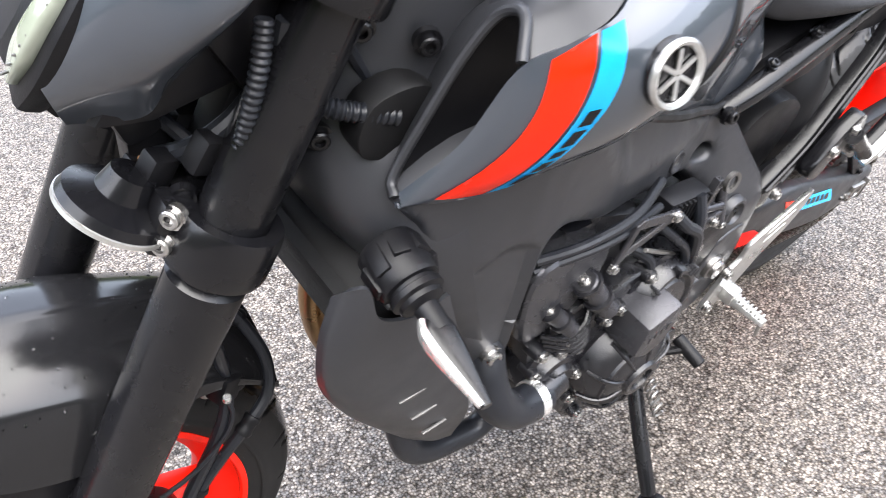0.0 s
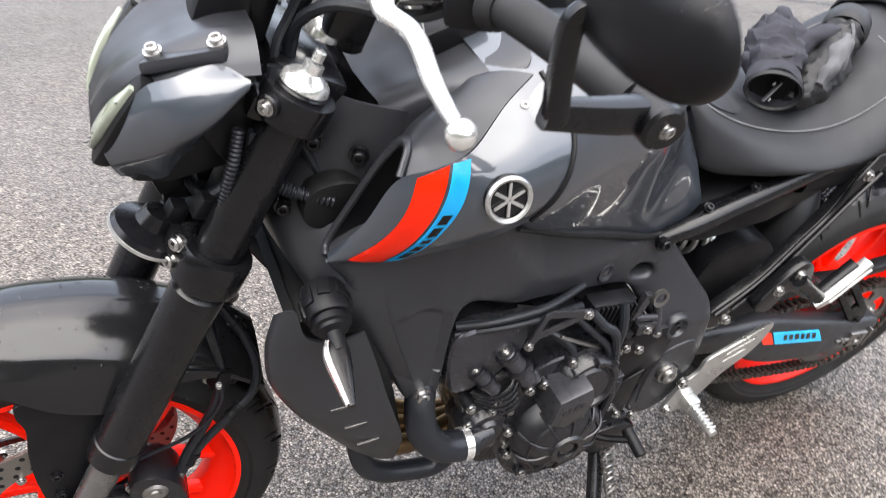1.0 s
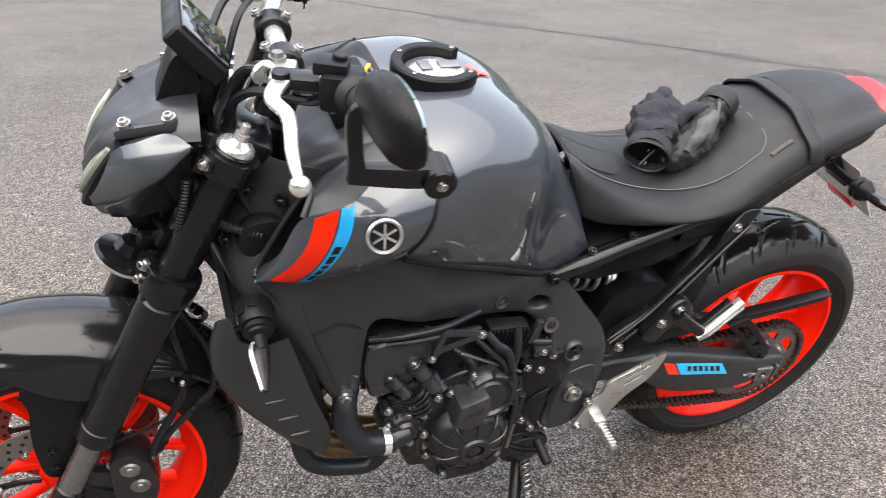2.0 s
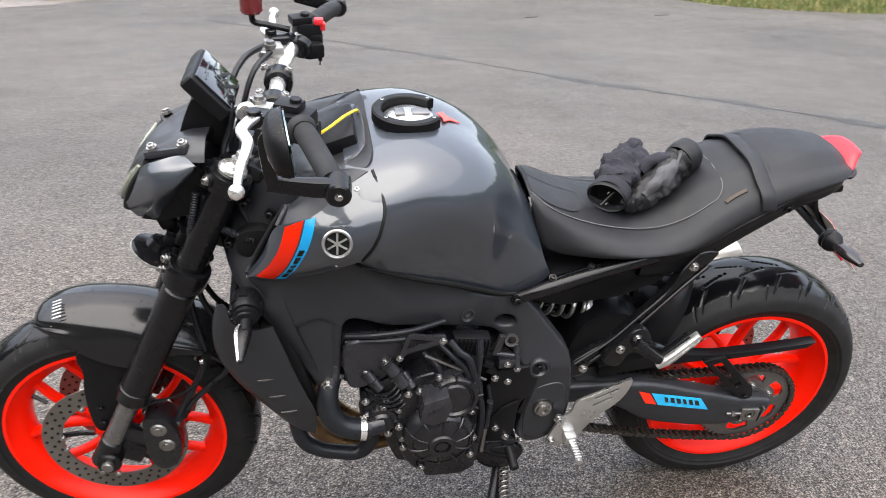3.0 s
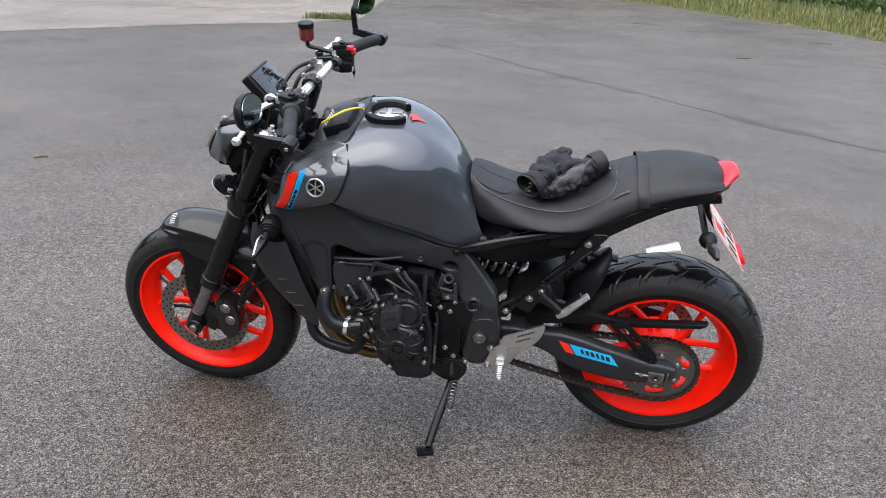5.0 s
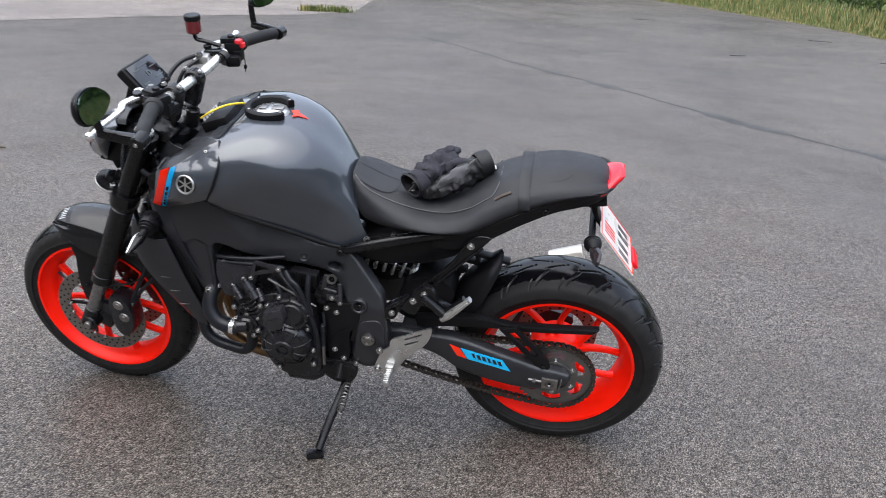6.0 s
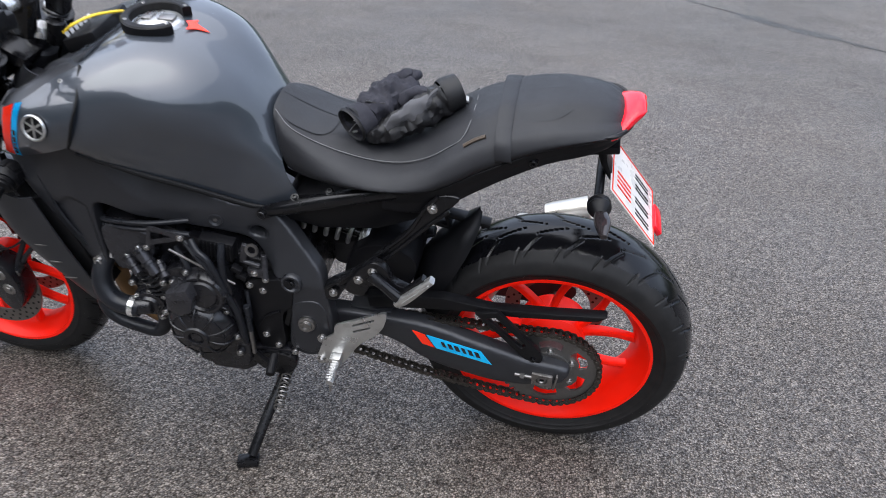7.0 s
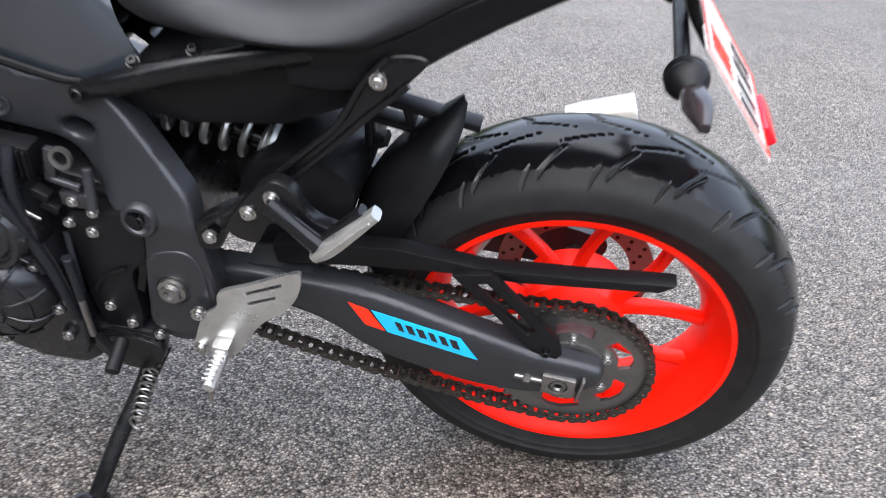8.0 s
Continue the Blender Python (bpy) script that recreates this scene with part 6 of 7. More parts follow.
    for bx, bz in ((-0.497, 0.395), (-0.505, 0.325)):
        bolt(bx, s * 0.194, bz, 1.15, (0, s, 0), heel)
    fp = P("footrest", beam([(-0.468, s * 0.195, 0.338, 0.022, 0.022), (-0.466, s * 0.222, 0.338, 0.019, 0.020), (-0.464, s * 0.268, 0.337, 0.013, 0.016)], 16, 0.4, 3), ALU, heel, "ribbed aluminium rider footrest")
    for k in range(7):
        P("rib", box((-0.466, s * (0.216 + 0.0075 * k), 0.3465), (0.015, 0.0035, 0.006), 0.001, (0, 0, 0), 1), ALU, fp)
    P("feeler", rod((-0.464, s * 0.264, 0.332), (-0.464, s * 0.267, 0.308), 0.003, None, 8), STEEL, fp)
    P("footrest_knuckle", box((-0.467, s * 0.203, 0.342), (0.026, 0.024, 0.026), 0.006), ALU, fp)

# swingarm, chain guard and rear hugger
ARM = [(-0.53, 0.425), (-0.46, 0.438), (-0.36, 0.437), (-0.30, 0.435), (-0.24, 0.424), (-0.17, 0.404), (-0.12, 0.391), (-0.05, 0.370), (0.03, 0.353), (0.046, 0.342), (0.044, 0.320), (0.02, 0.297), (-0.05, 0.283), (-0.115, 0.286), (-0.175, 0.293), (-0.24, 0.306), (-0.29, 0.327), (-0.33, 0.356), (-0.38, 0.376), (-0.46, 0.385), (-0.53, 0.375)]


def arm_skin(x, z):
    """The swingarm's outer face: bowed along its length, with a shoulder under its upper edge and a slim end."""
    y = table([(-0.53, 0.142), (-0.31, 0.1515), (-0.12, 0.160), (-0.06, 0.158), (0.05, 0.152)], x)
    mid = table([(-0.53, 0.40), (-0.36, 0.408), (-0.24, 0.372), (-0.12, 0.340), (0.05, 0.332)], x)
    return y - 0.10 * max(0.0, abs(z - mid) - 0.022)


for s in (-1, 1):
    arm = P("swingarm", carved(rounded(ARM, 110), arm_skin, 0.034, 0.012, s, 0.012), MATT, bike, "graphite cast swingarm", angle=60)
    ab = P("axle_block", plate([(-0.034, 0.338), (0.012, 0.333), (0.012, 0.297), (-0.034, 0.302)], s * 0.152, s * 0.162, 0.002, [circle(-0.011, 0.318, 0.0125, 20)]), STEEL, arm, "steel chain adjuster block")
    P("axle_nut", lathe([(0.005, 0.002), (0.007, 0.005), (0.011, 0.004), (0.012, -0.004)], (-0.011, s * 0.157, 0.318), (0, s, 0), 24), DULL, ab)
    P("adjuster_screw", merged(rod((-0.072, s * 0.159, 0.327), (-0.034, s * 0.158, 0.322), 0.004, None, 10), rod((-0.060, s * 0.159, 0.3255), (-0.050, s * 0.159, 0.324), 0.0075, None, 6)), STEEL, ab)
    P("end_plate", box((0.019, s * 0.157, 0.315), (0.004, 0.012, 0.044), 0.001, (0, 7, 0)), STEEL, ab)

    def arm_decal(name, outline, mat, parent, label, lift=0.0008, s=s):
        bm = plate(outline, 0.0, 0.0005, 0)
        for axis, no in ((0, (1, 0, 0)), (2, (0, 0, 1))):
            for k in range(30):
                co = [-0.31 + 0.0066 * k, 0, 0] if axis == 0 else [0, 0, 0.33 + 0.004 * k]
                bmesh.ops.bisect_plane(bm, geom=bm.verts[:] + bm.edges[:] + bm.faces[:], plane_co=co, plane_no=no, dist=1e-6)
        for v in bm.verts:
            v.co.y = s * (arm_skin(v.co.x, v.co.z) + lift + v.co.y)
        return P(name, mended(bm), mat, parent, label)

    arm_decal("decal", [(-0.303, 0.416), (-0.275, 0.408), (-0.252, 0.372), (-0.280, 0.378)], DECAL_RED, arm, "red slanted decal")
    d = arm_decal("decal", [(-0.271, 0.408), (-0.149, 0.384), (-0.123, 0.348), (-0.249, 0.371)], DECAL_CYAN, arm, "cyan decal with black lettering bars")
    for k in range(6):
        x, z = -0.232 + 0.0152 * k, 0.3865 - 0.0030 * k
        w = (0.0040, 0.0046, 0.0050)[k % 3]
        arm_decal("lettering_bar", [(x - w - 0.003, z + 0.0085), (x + w - 0.003, z + 0.0070), (x + w + 0.003, z - 0.0085), (x - w + 0.003, z - 0.0070)], DECAL_BLACK, d, "plain black bar in place of a letter", 0.0016)
P("swingarm_bridge", box((-0.40, 0, 0.415), (0.10, 0.27, 0.06), 0.015), MATT, bike, "graphite swingarm bridge")
cg = P("chain_guard", plate([(-0.405, 0.486), (-0.30, 0.503), (-0.24, 0.508), (-0.13, 0.495), (0.0, 0.503), (0.108, 0.513), (0.088, 0.497), (-0.02, 0.486), (-0.085, 0.480), (-0.17, 0.480), (-0.27, 0.472), (-0.40, 0.455)], -0.138, -0.112, 0.004), PLASTIC, bike, "black plastic chain guard with a forked bracket")
P("forked_bracket", plate([(-0.167, 0.488), (-0.118, 0.500), (-0.021, 0.396), (-0.014, 0.372), (-0.022, 0.356), (-0.040, 0.353), (-0.056, 0.372), (-0.140, 0.462)], -0.150, -0.138, 0.002, [[(-0.142, 0.478), (-0.122, 0.483), (-0.052, 0.410), (-0.062, 0.400)]]), PLASTIC, cg)
bolt(-0.035, -0.151, 0.372, 0.8, (0, -1, 0), cg, BOLT_BLACK)


def hugger():
    rows = []
    for x, z, w in ((-0.322, 0.462, 1.0), (-0.304, 0.522, 1.0), (-0.274, 0.575, 0.95), (-0.236, 0.618, 0.75), (-0.200, 0.648, 0.42), (-0.182, 0.660, 0.12)):
        rows.append([(x - 0.012 * w, 0.075 * w, z - 0.060 * w), (x - 0.006 * w, 0.02 * w, z - 0.020 * w), (x, -0.045 * w, z), (x + 0.014 * w, -0.075 * w, z - 0.012 * w), (x + 0.034 * w, -0.094 * w, z - 0.032 * w), (x + 0.052 * w, -0.098 * w, z - 0.052 * w)])
    return shell(rows, 30, 18, 0.003)


P("inner_guard", merged(plate(rounded([(-0.46, 0.46), (-0.45, 0.56), (-0.40, 0.60), (-0.34, 0.595), (-0.30, 0.56), (-0.315, 0.50), (-0.35, 0.45)], 40), -0.10, 0.10, 0.012), plate(rounded([(-0.56, 0.50), (-0.54, 0.66), (-0.44, 0.66), (-0.42, 0.58), (-0.47, 0.50)], 30), 0.02, 0.11, 0.01)), PLASTIC, bike, "black inner guard ahead of the rear tyre")
P("rear_hugger", hugger(), PLASTIC, bike, "black rear hugger over the tyre")

# chain and sprockets
CY = -0.118
TEETH = [(r * math.cos(a), 0.315 + r * math.sin(a)) for k in range(45) for a, r in ((2 * math.pi * k / 45, 0.1165), (2 * math.pi * (k + 0.3) / 45, 0.1165), (2 * math.pi * (k + 0.45) / 45, 0.109), (2 * math.pi * (k + 0.85) / 45, 0.109))]
HOLES = []
for k in range(6):
    a0 = radians(60 * k + 8)
    HOLES.append([(r * math.cos(a0 + t), 0.315 + r * math.sin(a0 + t)) for r, t in ((0.068, 0), (0.072, 0.25), (0.072, 0.5), (0.068, 0.75), (0.088, 0.70), (0.093, 0.4), (0.092, 0.2), (0.086, 0.05))])
spr = P("rear_sprocket", plate(TEETH, CY - 0.003, CY + 0.003, 0, [circle(0, 0.315, 0.045, 32), *HOLES]), DULL, bike, "worn steel rear sprocket")
P("sprocket_carrier", merged(lathe([(0.02, -0.012), (0.030, -0.014), (0.034, -0.004), (0.058, -0.002), (0.062, 0.010), (0.062, 0.05), (0.02, 0.05)], (0, CY, 0.315), (0, 1, 0), 40), lathe([(0.046, -0.008), (0.054, -0.008), (0.054, -0.002), (0.046, -0.002)], (0, CY, 0.315), (0, 1, 0), 40, True)), DULL, spr, "dull alloy sprocket carrier")
for k in range(6):
    a = radians(60 * k + 30)
    bolt(0.058 * math.cos(a), CY - 0.004, 0.315 + 0.058 * math.sin(a), 0.9, (0, -1, 0), spr)
P("front_sprocket", lathe([(0.01, -0.004), (0.038, -0.004), (0.041, 0), (0.038, 0.004), (0.01, 0.004)], (-0.622, CY, 0.396), (0, 1, 0), 32), CHAINM, bike, "oily front sprocket")


def chain_path():
    pts = []
    r0, r1, a, b = 0.1138, 0.0407, Vector((0, 0.315)), Vector((-0.622, 0.396))
    for k in range(61):
        t = radians(98 - 196 * k / 60)
        pts.append(a + r0 * Vector((math.cos(t), math.sin(t))))
    end, start = a + r0 * Vector((math.cos(radians(-98)), math.sin(radians(-98)))), b + r1 * Vector((math.cos(radians(-100)), math.sin(radians(-100))))
    for k in range(1, 60):
        f = k / 60
        pts.append(end.lerp(start, f) - Vector((0, 0.022 * 4 * f * (1 - f))))
    for k in range(31):
        t = radians(-100 - 164 * k / 30)
        pts.append(b + r1 * Vector((math.cos(t), math.sin(t))))
    s0, e0 = pts[-1].copy(), pts[0].copy()
    for k in range(1, 40):
        f = k / 40
        pts.append(s0.lerp(e0, f) - Vector((0, 0.006 * 4 * f * (1 - f))))
    return pts


line = chain_path() + [chain_path()[0]]
dist = [0.0]
for p, q in zip(line, line[1:]):
    dist.append(dist[-1] + (q - p).length)
links = 2 * round(dist[-1] / 0.015875 / 2)


def chain_at(d):
    d %= dist[-1]
    i = max(k for k in range(len(dist) - 1) if dist[k] <= d)
    return line[i].lerp(line[i + 1], (d - dist[i]) / (dist[i + 1] - dist[i]))


def link_mesh(half, outer):
    ring = [(-0.008 + 0.0068 * math.cos(a), 0.0068 * math.sin(a)) for a in (math.pi * (0.5 + k / 6) for k in range(7))] + [(0.0, -0.0045)] + [(0.008 + 0.0068 * math.cos(a), 0.0068 * math.sin(a)) for a in (math.pi * (-0.5 + k / 6) for k in range(7))] + [(0.0, 0.0045)]
    bms = [plate(ring, s * half, s * (half + 0.0022), 0.0) for s in (-1, 1)]
    if outer:
        bms += [rod((x, -half - 0.004, 0), (x, half + 0.004, 0), 0.0028, None, 8) for x in (-0.008, 0.008)]
    else:
        bms += [rod((x, -half, 0), (x, half, 0), 0.005, None, 8) for x in (-0.008, 0.008)]
    bm = merged(*bms)
    me = bpy.data.meshes.new("chain_link")
    bm.to_mesh(me)
    bm.free()
    me.materials.append(CHAINM)
    return me


LINKS = [link_mesh(0.0055, False), link_mesh(0.0082, True)]
chain = new("drive_chain")
chain.parent = bike
tagged(chain, "oily drive chain sagging below the swingarm")
step = dist[-1] / links
for k in range(links):
    p, q = chain_at(k * step), chain_at((k + 1) * step)
    m = (p + q) / 2
    o = new("chain_link", LINKS[k % 2])
    o.parent = chain
    o.matrix_local = pose(m.x, CY, m.y, 0, -math.degrees(math.atan2(q.y - p.y, q.x - p.x)), 0)

# shock absorber
coil = [(-0.575 + 0.16 * f + 0.027 * 0.15 * math.cos(2 * math.pi * 6.5 * f), -0.035 + 0.028 * math.sin(2 * math.pi * 6.5 * f), 0.615 - 0.045 * f + 0.028 * math.cos(2 * math.pi * 6.5 * f)) for f in (k / 90 for k in range(91))]
shock = P("shock_absorber", merged(rod((-0.60, -0.035, 0.622), (-0.40, -0.035, 0.566), 0.013, None, 18), rod((-0.42, -0.035, 0.571), (-0.385, -0.035, 0.561), 0.034, None, 24)), SATIN, bike, "rear shock absorber with a grey spring")
P("spring", tube(coil, 0.0055, 181, 8), ALU, shock, "grey coil spring")
P("adjuster_ring", lathe([(0.02, -0.006), (0.036, -0.006), (0.038, 0.0), (0.036, 0.006), (0.02, 0.006)], (-0.425, -0.035, 0.573), (0.96, 0, -0.27), 18), ALU, shock, "notched spring adjuster")

# ---- engine ----
block = P("engine_block", plate([(-0.945, 0.58), (-0.90, 0.635), (-0.84, 0.635), (-0.70, 0.58), (-0.60, 0.56), (-0.575, 0.50), (-0.57, 0.33), (-0.60, 0.27), (-0.70, 0.225), (-0.84, 0.25), (-0.88, 0.36), (-0.91, 0.47)], -0.150, 0.165, 0.014), ENGINE, bike, "black cast three-cylinder engine")
case = P("crankcase_side", plate(rounded([(-0.838, 0.535), (-0.78, 0.568), (-0.715, 0.556), (-0.682, 0.50), (-0.668, 0.42), (-0.672, 0.30), (-0.70, 0.272), (-0.785, 0.272), (-0.838, 0.34), (-0.852, 0.44)], 60), -0.205, -0.145, 0.007, (), 3), ENGINE, block, "black crankcase side")
GX, GZ = -0.762, 0.408
gen = P("generator_cover", lathe([(0, 0.064), (0.012, 0.064), (0.013, 0.061), (0.017, 0.061), (0.018, 0.067), (0.027, 0.067), (0.029, 0.062), (0.050, 0.058), (0.064, 0.049), (0.073, 0.034), (0.077, 0.012), (0.084, 0.009), (0.085, 0.0), (0.085, -0.02)], (GX, -0.190, GZ), (0, -1, 0), 64), ENGINE, block, "ribbed round generator cover")
for r, d0 in ((0.060, 0.0525),):
    P("cover_ring", lathe([(r - 0.0018, d0 - 0.004), (r - 0.0012, d0 + 0.0022), (r + 0.0012, d0 + 0.0018), (r + 0.0020, d0 - 0.005)], (GX, -0.190, GZ), (0, -1, 0), 64), ENGINE, gen)
for k in range(10):
    a = radians(-20 + 36 * k)
    c, q = math.cos(a), math.sin(a)
    P("cover_rib", tube([(GX + r * c, -0.190 - h, GZ + r * q) for r, h in ((0.029, 0.061), (0.050, 0.0585), (0.065, 0.049), (0.076, 0.030))], [0.0018, 0.0028, 0.0030, 0.0025], 16, 8), ENGINE, gen)
pod = P("cover_panel", plate([(-0.812, 0.486), (-0.806, 0.534), (-0.756, 0.551), (-0.747, 0.520), (-0.757, 0.484), (-0.785, 0.470)], -0.256, -0.190, 0.006), ENGINE_GREY, gen, "flat grey panel on the generator cover")
for k in range(4):
    P("lettering_bar", box((-0.794 + 0.009 * k, -0.2564, 0.510 + 0.003 * k), (0.0055, 0.001, 0.010), 0), ENGINE, pod, "small cast letter bar")
upper = P("gear_cover", lathe([(0, 0.030), (0.030, 0.030), (0.034, 0.026), (0.036, 0.026), (0.040, 0.031), (0.046, 0.031), (0.050, 0.025), (0.054, 0.012), (0.060, 0.010), (0.061, -0.02)], (-0.738, -0.200, 0.512), (0.0, -1, 0.12), 48), ENGINE, block, "round black gear cover")
for k in range(7):
    a = radians(-30 + 40 * k)
    P("cover_rib", box((-0.738 + 0.051 * math.cos(a), -0.224, 0.512 + 0.051 * math.sin(a)), (0.014, 0.012, 0.004), 0.0012, (0, -math.degrees(a), 0), 1), ENGINE, upper)
for bx, bz in ((-0.771, 0.562), (-0.808, 0.528), (-0.830, 0.523), (-0.712, 0.541), (-0.697, 0.462), (-0.688, 0.383), (-0.690, 0.330), (-0.835, 0.370), (-0.846, 0.432), (-0.795, 0.300)):
    P("bolt_boss", rod((bx, -0.19, bz), (bx, -0.214, bz), 0.011, 0.0095, 16), ENGINE, case)
    bolt(bx, -0.214, bz, 0.85, (0, -1, 0), case)
P("sump", plate([(-0.80, 0.300), (-0.672, 0.312), (-0.668, 0.262), (-0.70, 0.240), (-0.78, 0.240)], -0.192, -0.10, 0.010), ENGINE, block)
head = P("cylinder_head", plate([(-0.962, 0.650), (-0.848, 0.650), (-0.842, 0.590), (-0.868, 0.540), (-0.905, 0.512), (-0.955, 0.520), (-0.972, 0.58)], -0.168, 0.16, 0.012), ENGINE, block, "black cylinder head")
P("cam_cover", plate(rounded([(-0.950, 0.642), (-0.852, 0.640), (-0.846, 0.585), (-0.872, 0.552), (-0.905, 0.530), (-0.946, 0.536)], 44), -0.192, -0.160, 0.009, (), 3), ENGINE_GREY, head, "dark grey cam cover")
for k in range(5):
    f = k / 4
    P("fin", tube([(-0.912 + 0.022 * f, -0.19, 0.524 - 0.046 * f), (-0.886 + 0.022 * f, -0.206, 0.520 - 0.044 * f), (-0.860 + 0.020 * f, -0.206, 0.530 - 0.046 * f), (-0.842 + 0.018 * f, -0.19, 0.548 - 0.05 * f)], 0.0035, 16, 8), ENGINE, head)
P("cylinder_side", plate([(-0.905, 0.535), (-0.845, 0.560), (-0.820, 0.50), (-0.835, 0.45), (-0.885, 0.46)], -0.196, -0.14, 0.008), ENGINE, block)
for a0, b0, r in (((-0.876, -0.196, 0.600), (-0.838, -0.214, 0.548), 0.014), ((-0.912, -0.190, 0.568), (-0.884, -0.208, 0.536), 0.011), ((-0.842, -0.190, 0.560), (-0.822, -0.210, 0.536), 0.012)):
    va, vb = Vector(a0), Vector(b0)
    plug = P("ignition_plug", rod(a0, b0, r, r * 0.92, 18), ENGINE_GREY, head, "slanted grey sensor body")
    ax = (vb - va).normalized()
    for f in (0.08, 0.55):
        P("collar", lathe([(r * 0.9, -0.004), (r * 1.22, -0.003), (r * 1.22, 0.003), (r * 0.9, 0.004)], tuple(va.lerp(vb, f)), tuple(ax), 18), ENGINE, plug)
    bolt(*va, 0.75, tuple(-ax), plug)
pump = P("water_pump", merged(lathe([(0, 0.052), (0.020, 0.052), (0.024, 0.046), (0.032, 0.044), (0.036, 0.032), (0.042, 0.028), (0.043, -0.01)], (-0.880, -0.165, 0.446), (0, -1, 0), 36), rod((-0.875, -0.208, 0.443), (-0.926, -0.217, 0.440), 0.0195, 0.0205, 24), plate([(-0.925, 0.508), (-0.862, 0.512), (-0.848, 0.48), (-0.842, 0.385), (-0.862, 0.380), (-0.905, 0.42)], -0.190, -0.145, 0.008)), ENGINE, block, "black water pump with its bolted flange")
for bx, bz in ((-0.913, 0.500), (-0.873, 0.503), (-0.877, 0.481), (-0.910, 0.460), (-0.866, 0.403), (-0.838, 0.385), (-0.846, 0.470)):
    P("bolt_boss", rod((bx, -0.18, bz), (bx, -0.203, bz), 0.0105, 0.009, 16), ENGINE, pump)
    bolt(bx, -0.203, bz, 0.85, (0, -1, 0), pump)
spc = P("sprocket_cover", plate(rounded([(-0.652, 0.528), (-0.60, 0.540), (-0.556, 0.538), (-0.560, 0.47), (-0.585, 0.435), (-0.59, 0.35), (-0.612, 0.312), (-0.648, 0.318), (-0.660, 0.42)], 50), -0.182, -0.145, 0.006), PLASTIC, block, "black sprocket cover")
P("cover_rib", tube([(-0.645, -0.183, 0.40), (-0.625, -0.184, 0.43), (-0.59, -0.184, 0.45)], 0.003, 12, 8), PLASTIC, spc)
for bx, bz in ((-0.620, 0.508), (-0.632, 0.371), (-0.607, 0.341), (-0.571, 0.324), (-0.639, 0.298), (-0.648, 0.520)):
    bolt(bx, -0.183, bz, 0.9, (0, -1, 0), spc)
low = P("lower_case", box((-0.628, -0.166, 0.300), (0.10, 0.04, 0.060), 0.010), ENGINE, block)
P("stand_mount", plate(rounded([(-0.668, 0.315), (-0.60, 0.322), (-0.565, 0.305), (-0.585, 0.262), (-0.63, 0.255), (-0.665, 0.28)], 30), -0.196, -0.178, 0.004), SATIN, low, "black side stand mount")
throttle = P("throttle_body", box((-0.72, 0, 0.655), (0.09, 0.24, 0.07), 0.012), PLASTIC, bike, "black throttle bodies under the frame")
fb = P("finned_box", box((-0.706, -0.172, 0.612), (0.076, 0.030, 0.044), 0.006, (0, 6, 0)), PLASTIC, throttle, "black finned box")
for k in range(9):
    P("fin", box((-0.738 + 0.0082 * k, -0.188, 0.615 - 0.0009 * k), (0.0032, 0.006, 0.040), 0.0008, (0, 6, 0), 1), PLASTIC, fb)
lk = P("throttle_link", merged(box((-0.648, -0.178, 0.606), (0.014, 0.010, 0.050), 0.002, (0, 14, 0)), box((-0.628, -0.180, 0.560), (0.034, 0.016, 0.022), 0.003), rod((-0.610, -0.17, 0.600), (-0.606, -0.188, 0.548), 0.007, None, 14), rod((-0.652, -0.18, 0.585), (-0.615, -0.184, 0.580), 0.005, None, 12)), ENGINE_GREY, throttle, "dull metal throttle linkage")
P("pulley", lathe([(0.009, -0.002), (0.014, -0.003), (0.014, 0.003), (0.009, 0.002)], (-0.626, -0.186, 0.624), (0, -1, 0.2), 20, True), DULL, lk)
bolt(-0.628, -0.190, 0.562, 0.8, (0, -1, 0), lk)
bolt(-0.606, -0.190, 0.548, 0.8, (0, -1, 0), lk)
for bx, bz in ((-0.668, 0.566), (-0.660, 0.548)):
    P("connector", box((bx, -0.186, bz), (0.022, 0.016, 0.012), 0.002, (0, 28, 0)), PLASTIC, throttle)
brk = P("cable_bracket", plate([(-0.855, 0.612), (-0.845, 0.606), (-0.836, 0.622), (-0.766, 0.644), (-0.762, 0.658), (-0.826, 0.672), (-0.836, 0.668), (-0.848, 0.625)], -0.206, -0.202, 0.001, [[(-0.836, 0.634), (-0.829, 0.660), (-0.785, 0.650)]]), ENGINE_GREY, block, "dull steel cable bracket")
bolt(-0.849, -0.206, 0.613, 0.75, (0, -1, 0), brk)
bolt(-0.767, -0.206, 0.651, 0.85, (0, -1, 0), brk)
P("link_rod", rod((-0.800, -0.206, 0.616), (-0.672, -0.200, 0.534), 0.0028, None, 8), STEEL, block, "thin bare linkage rod")
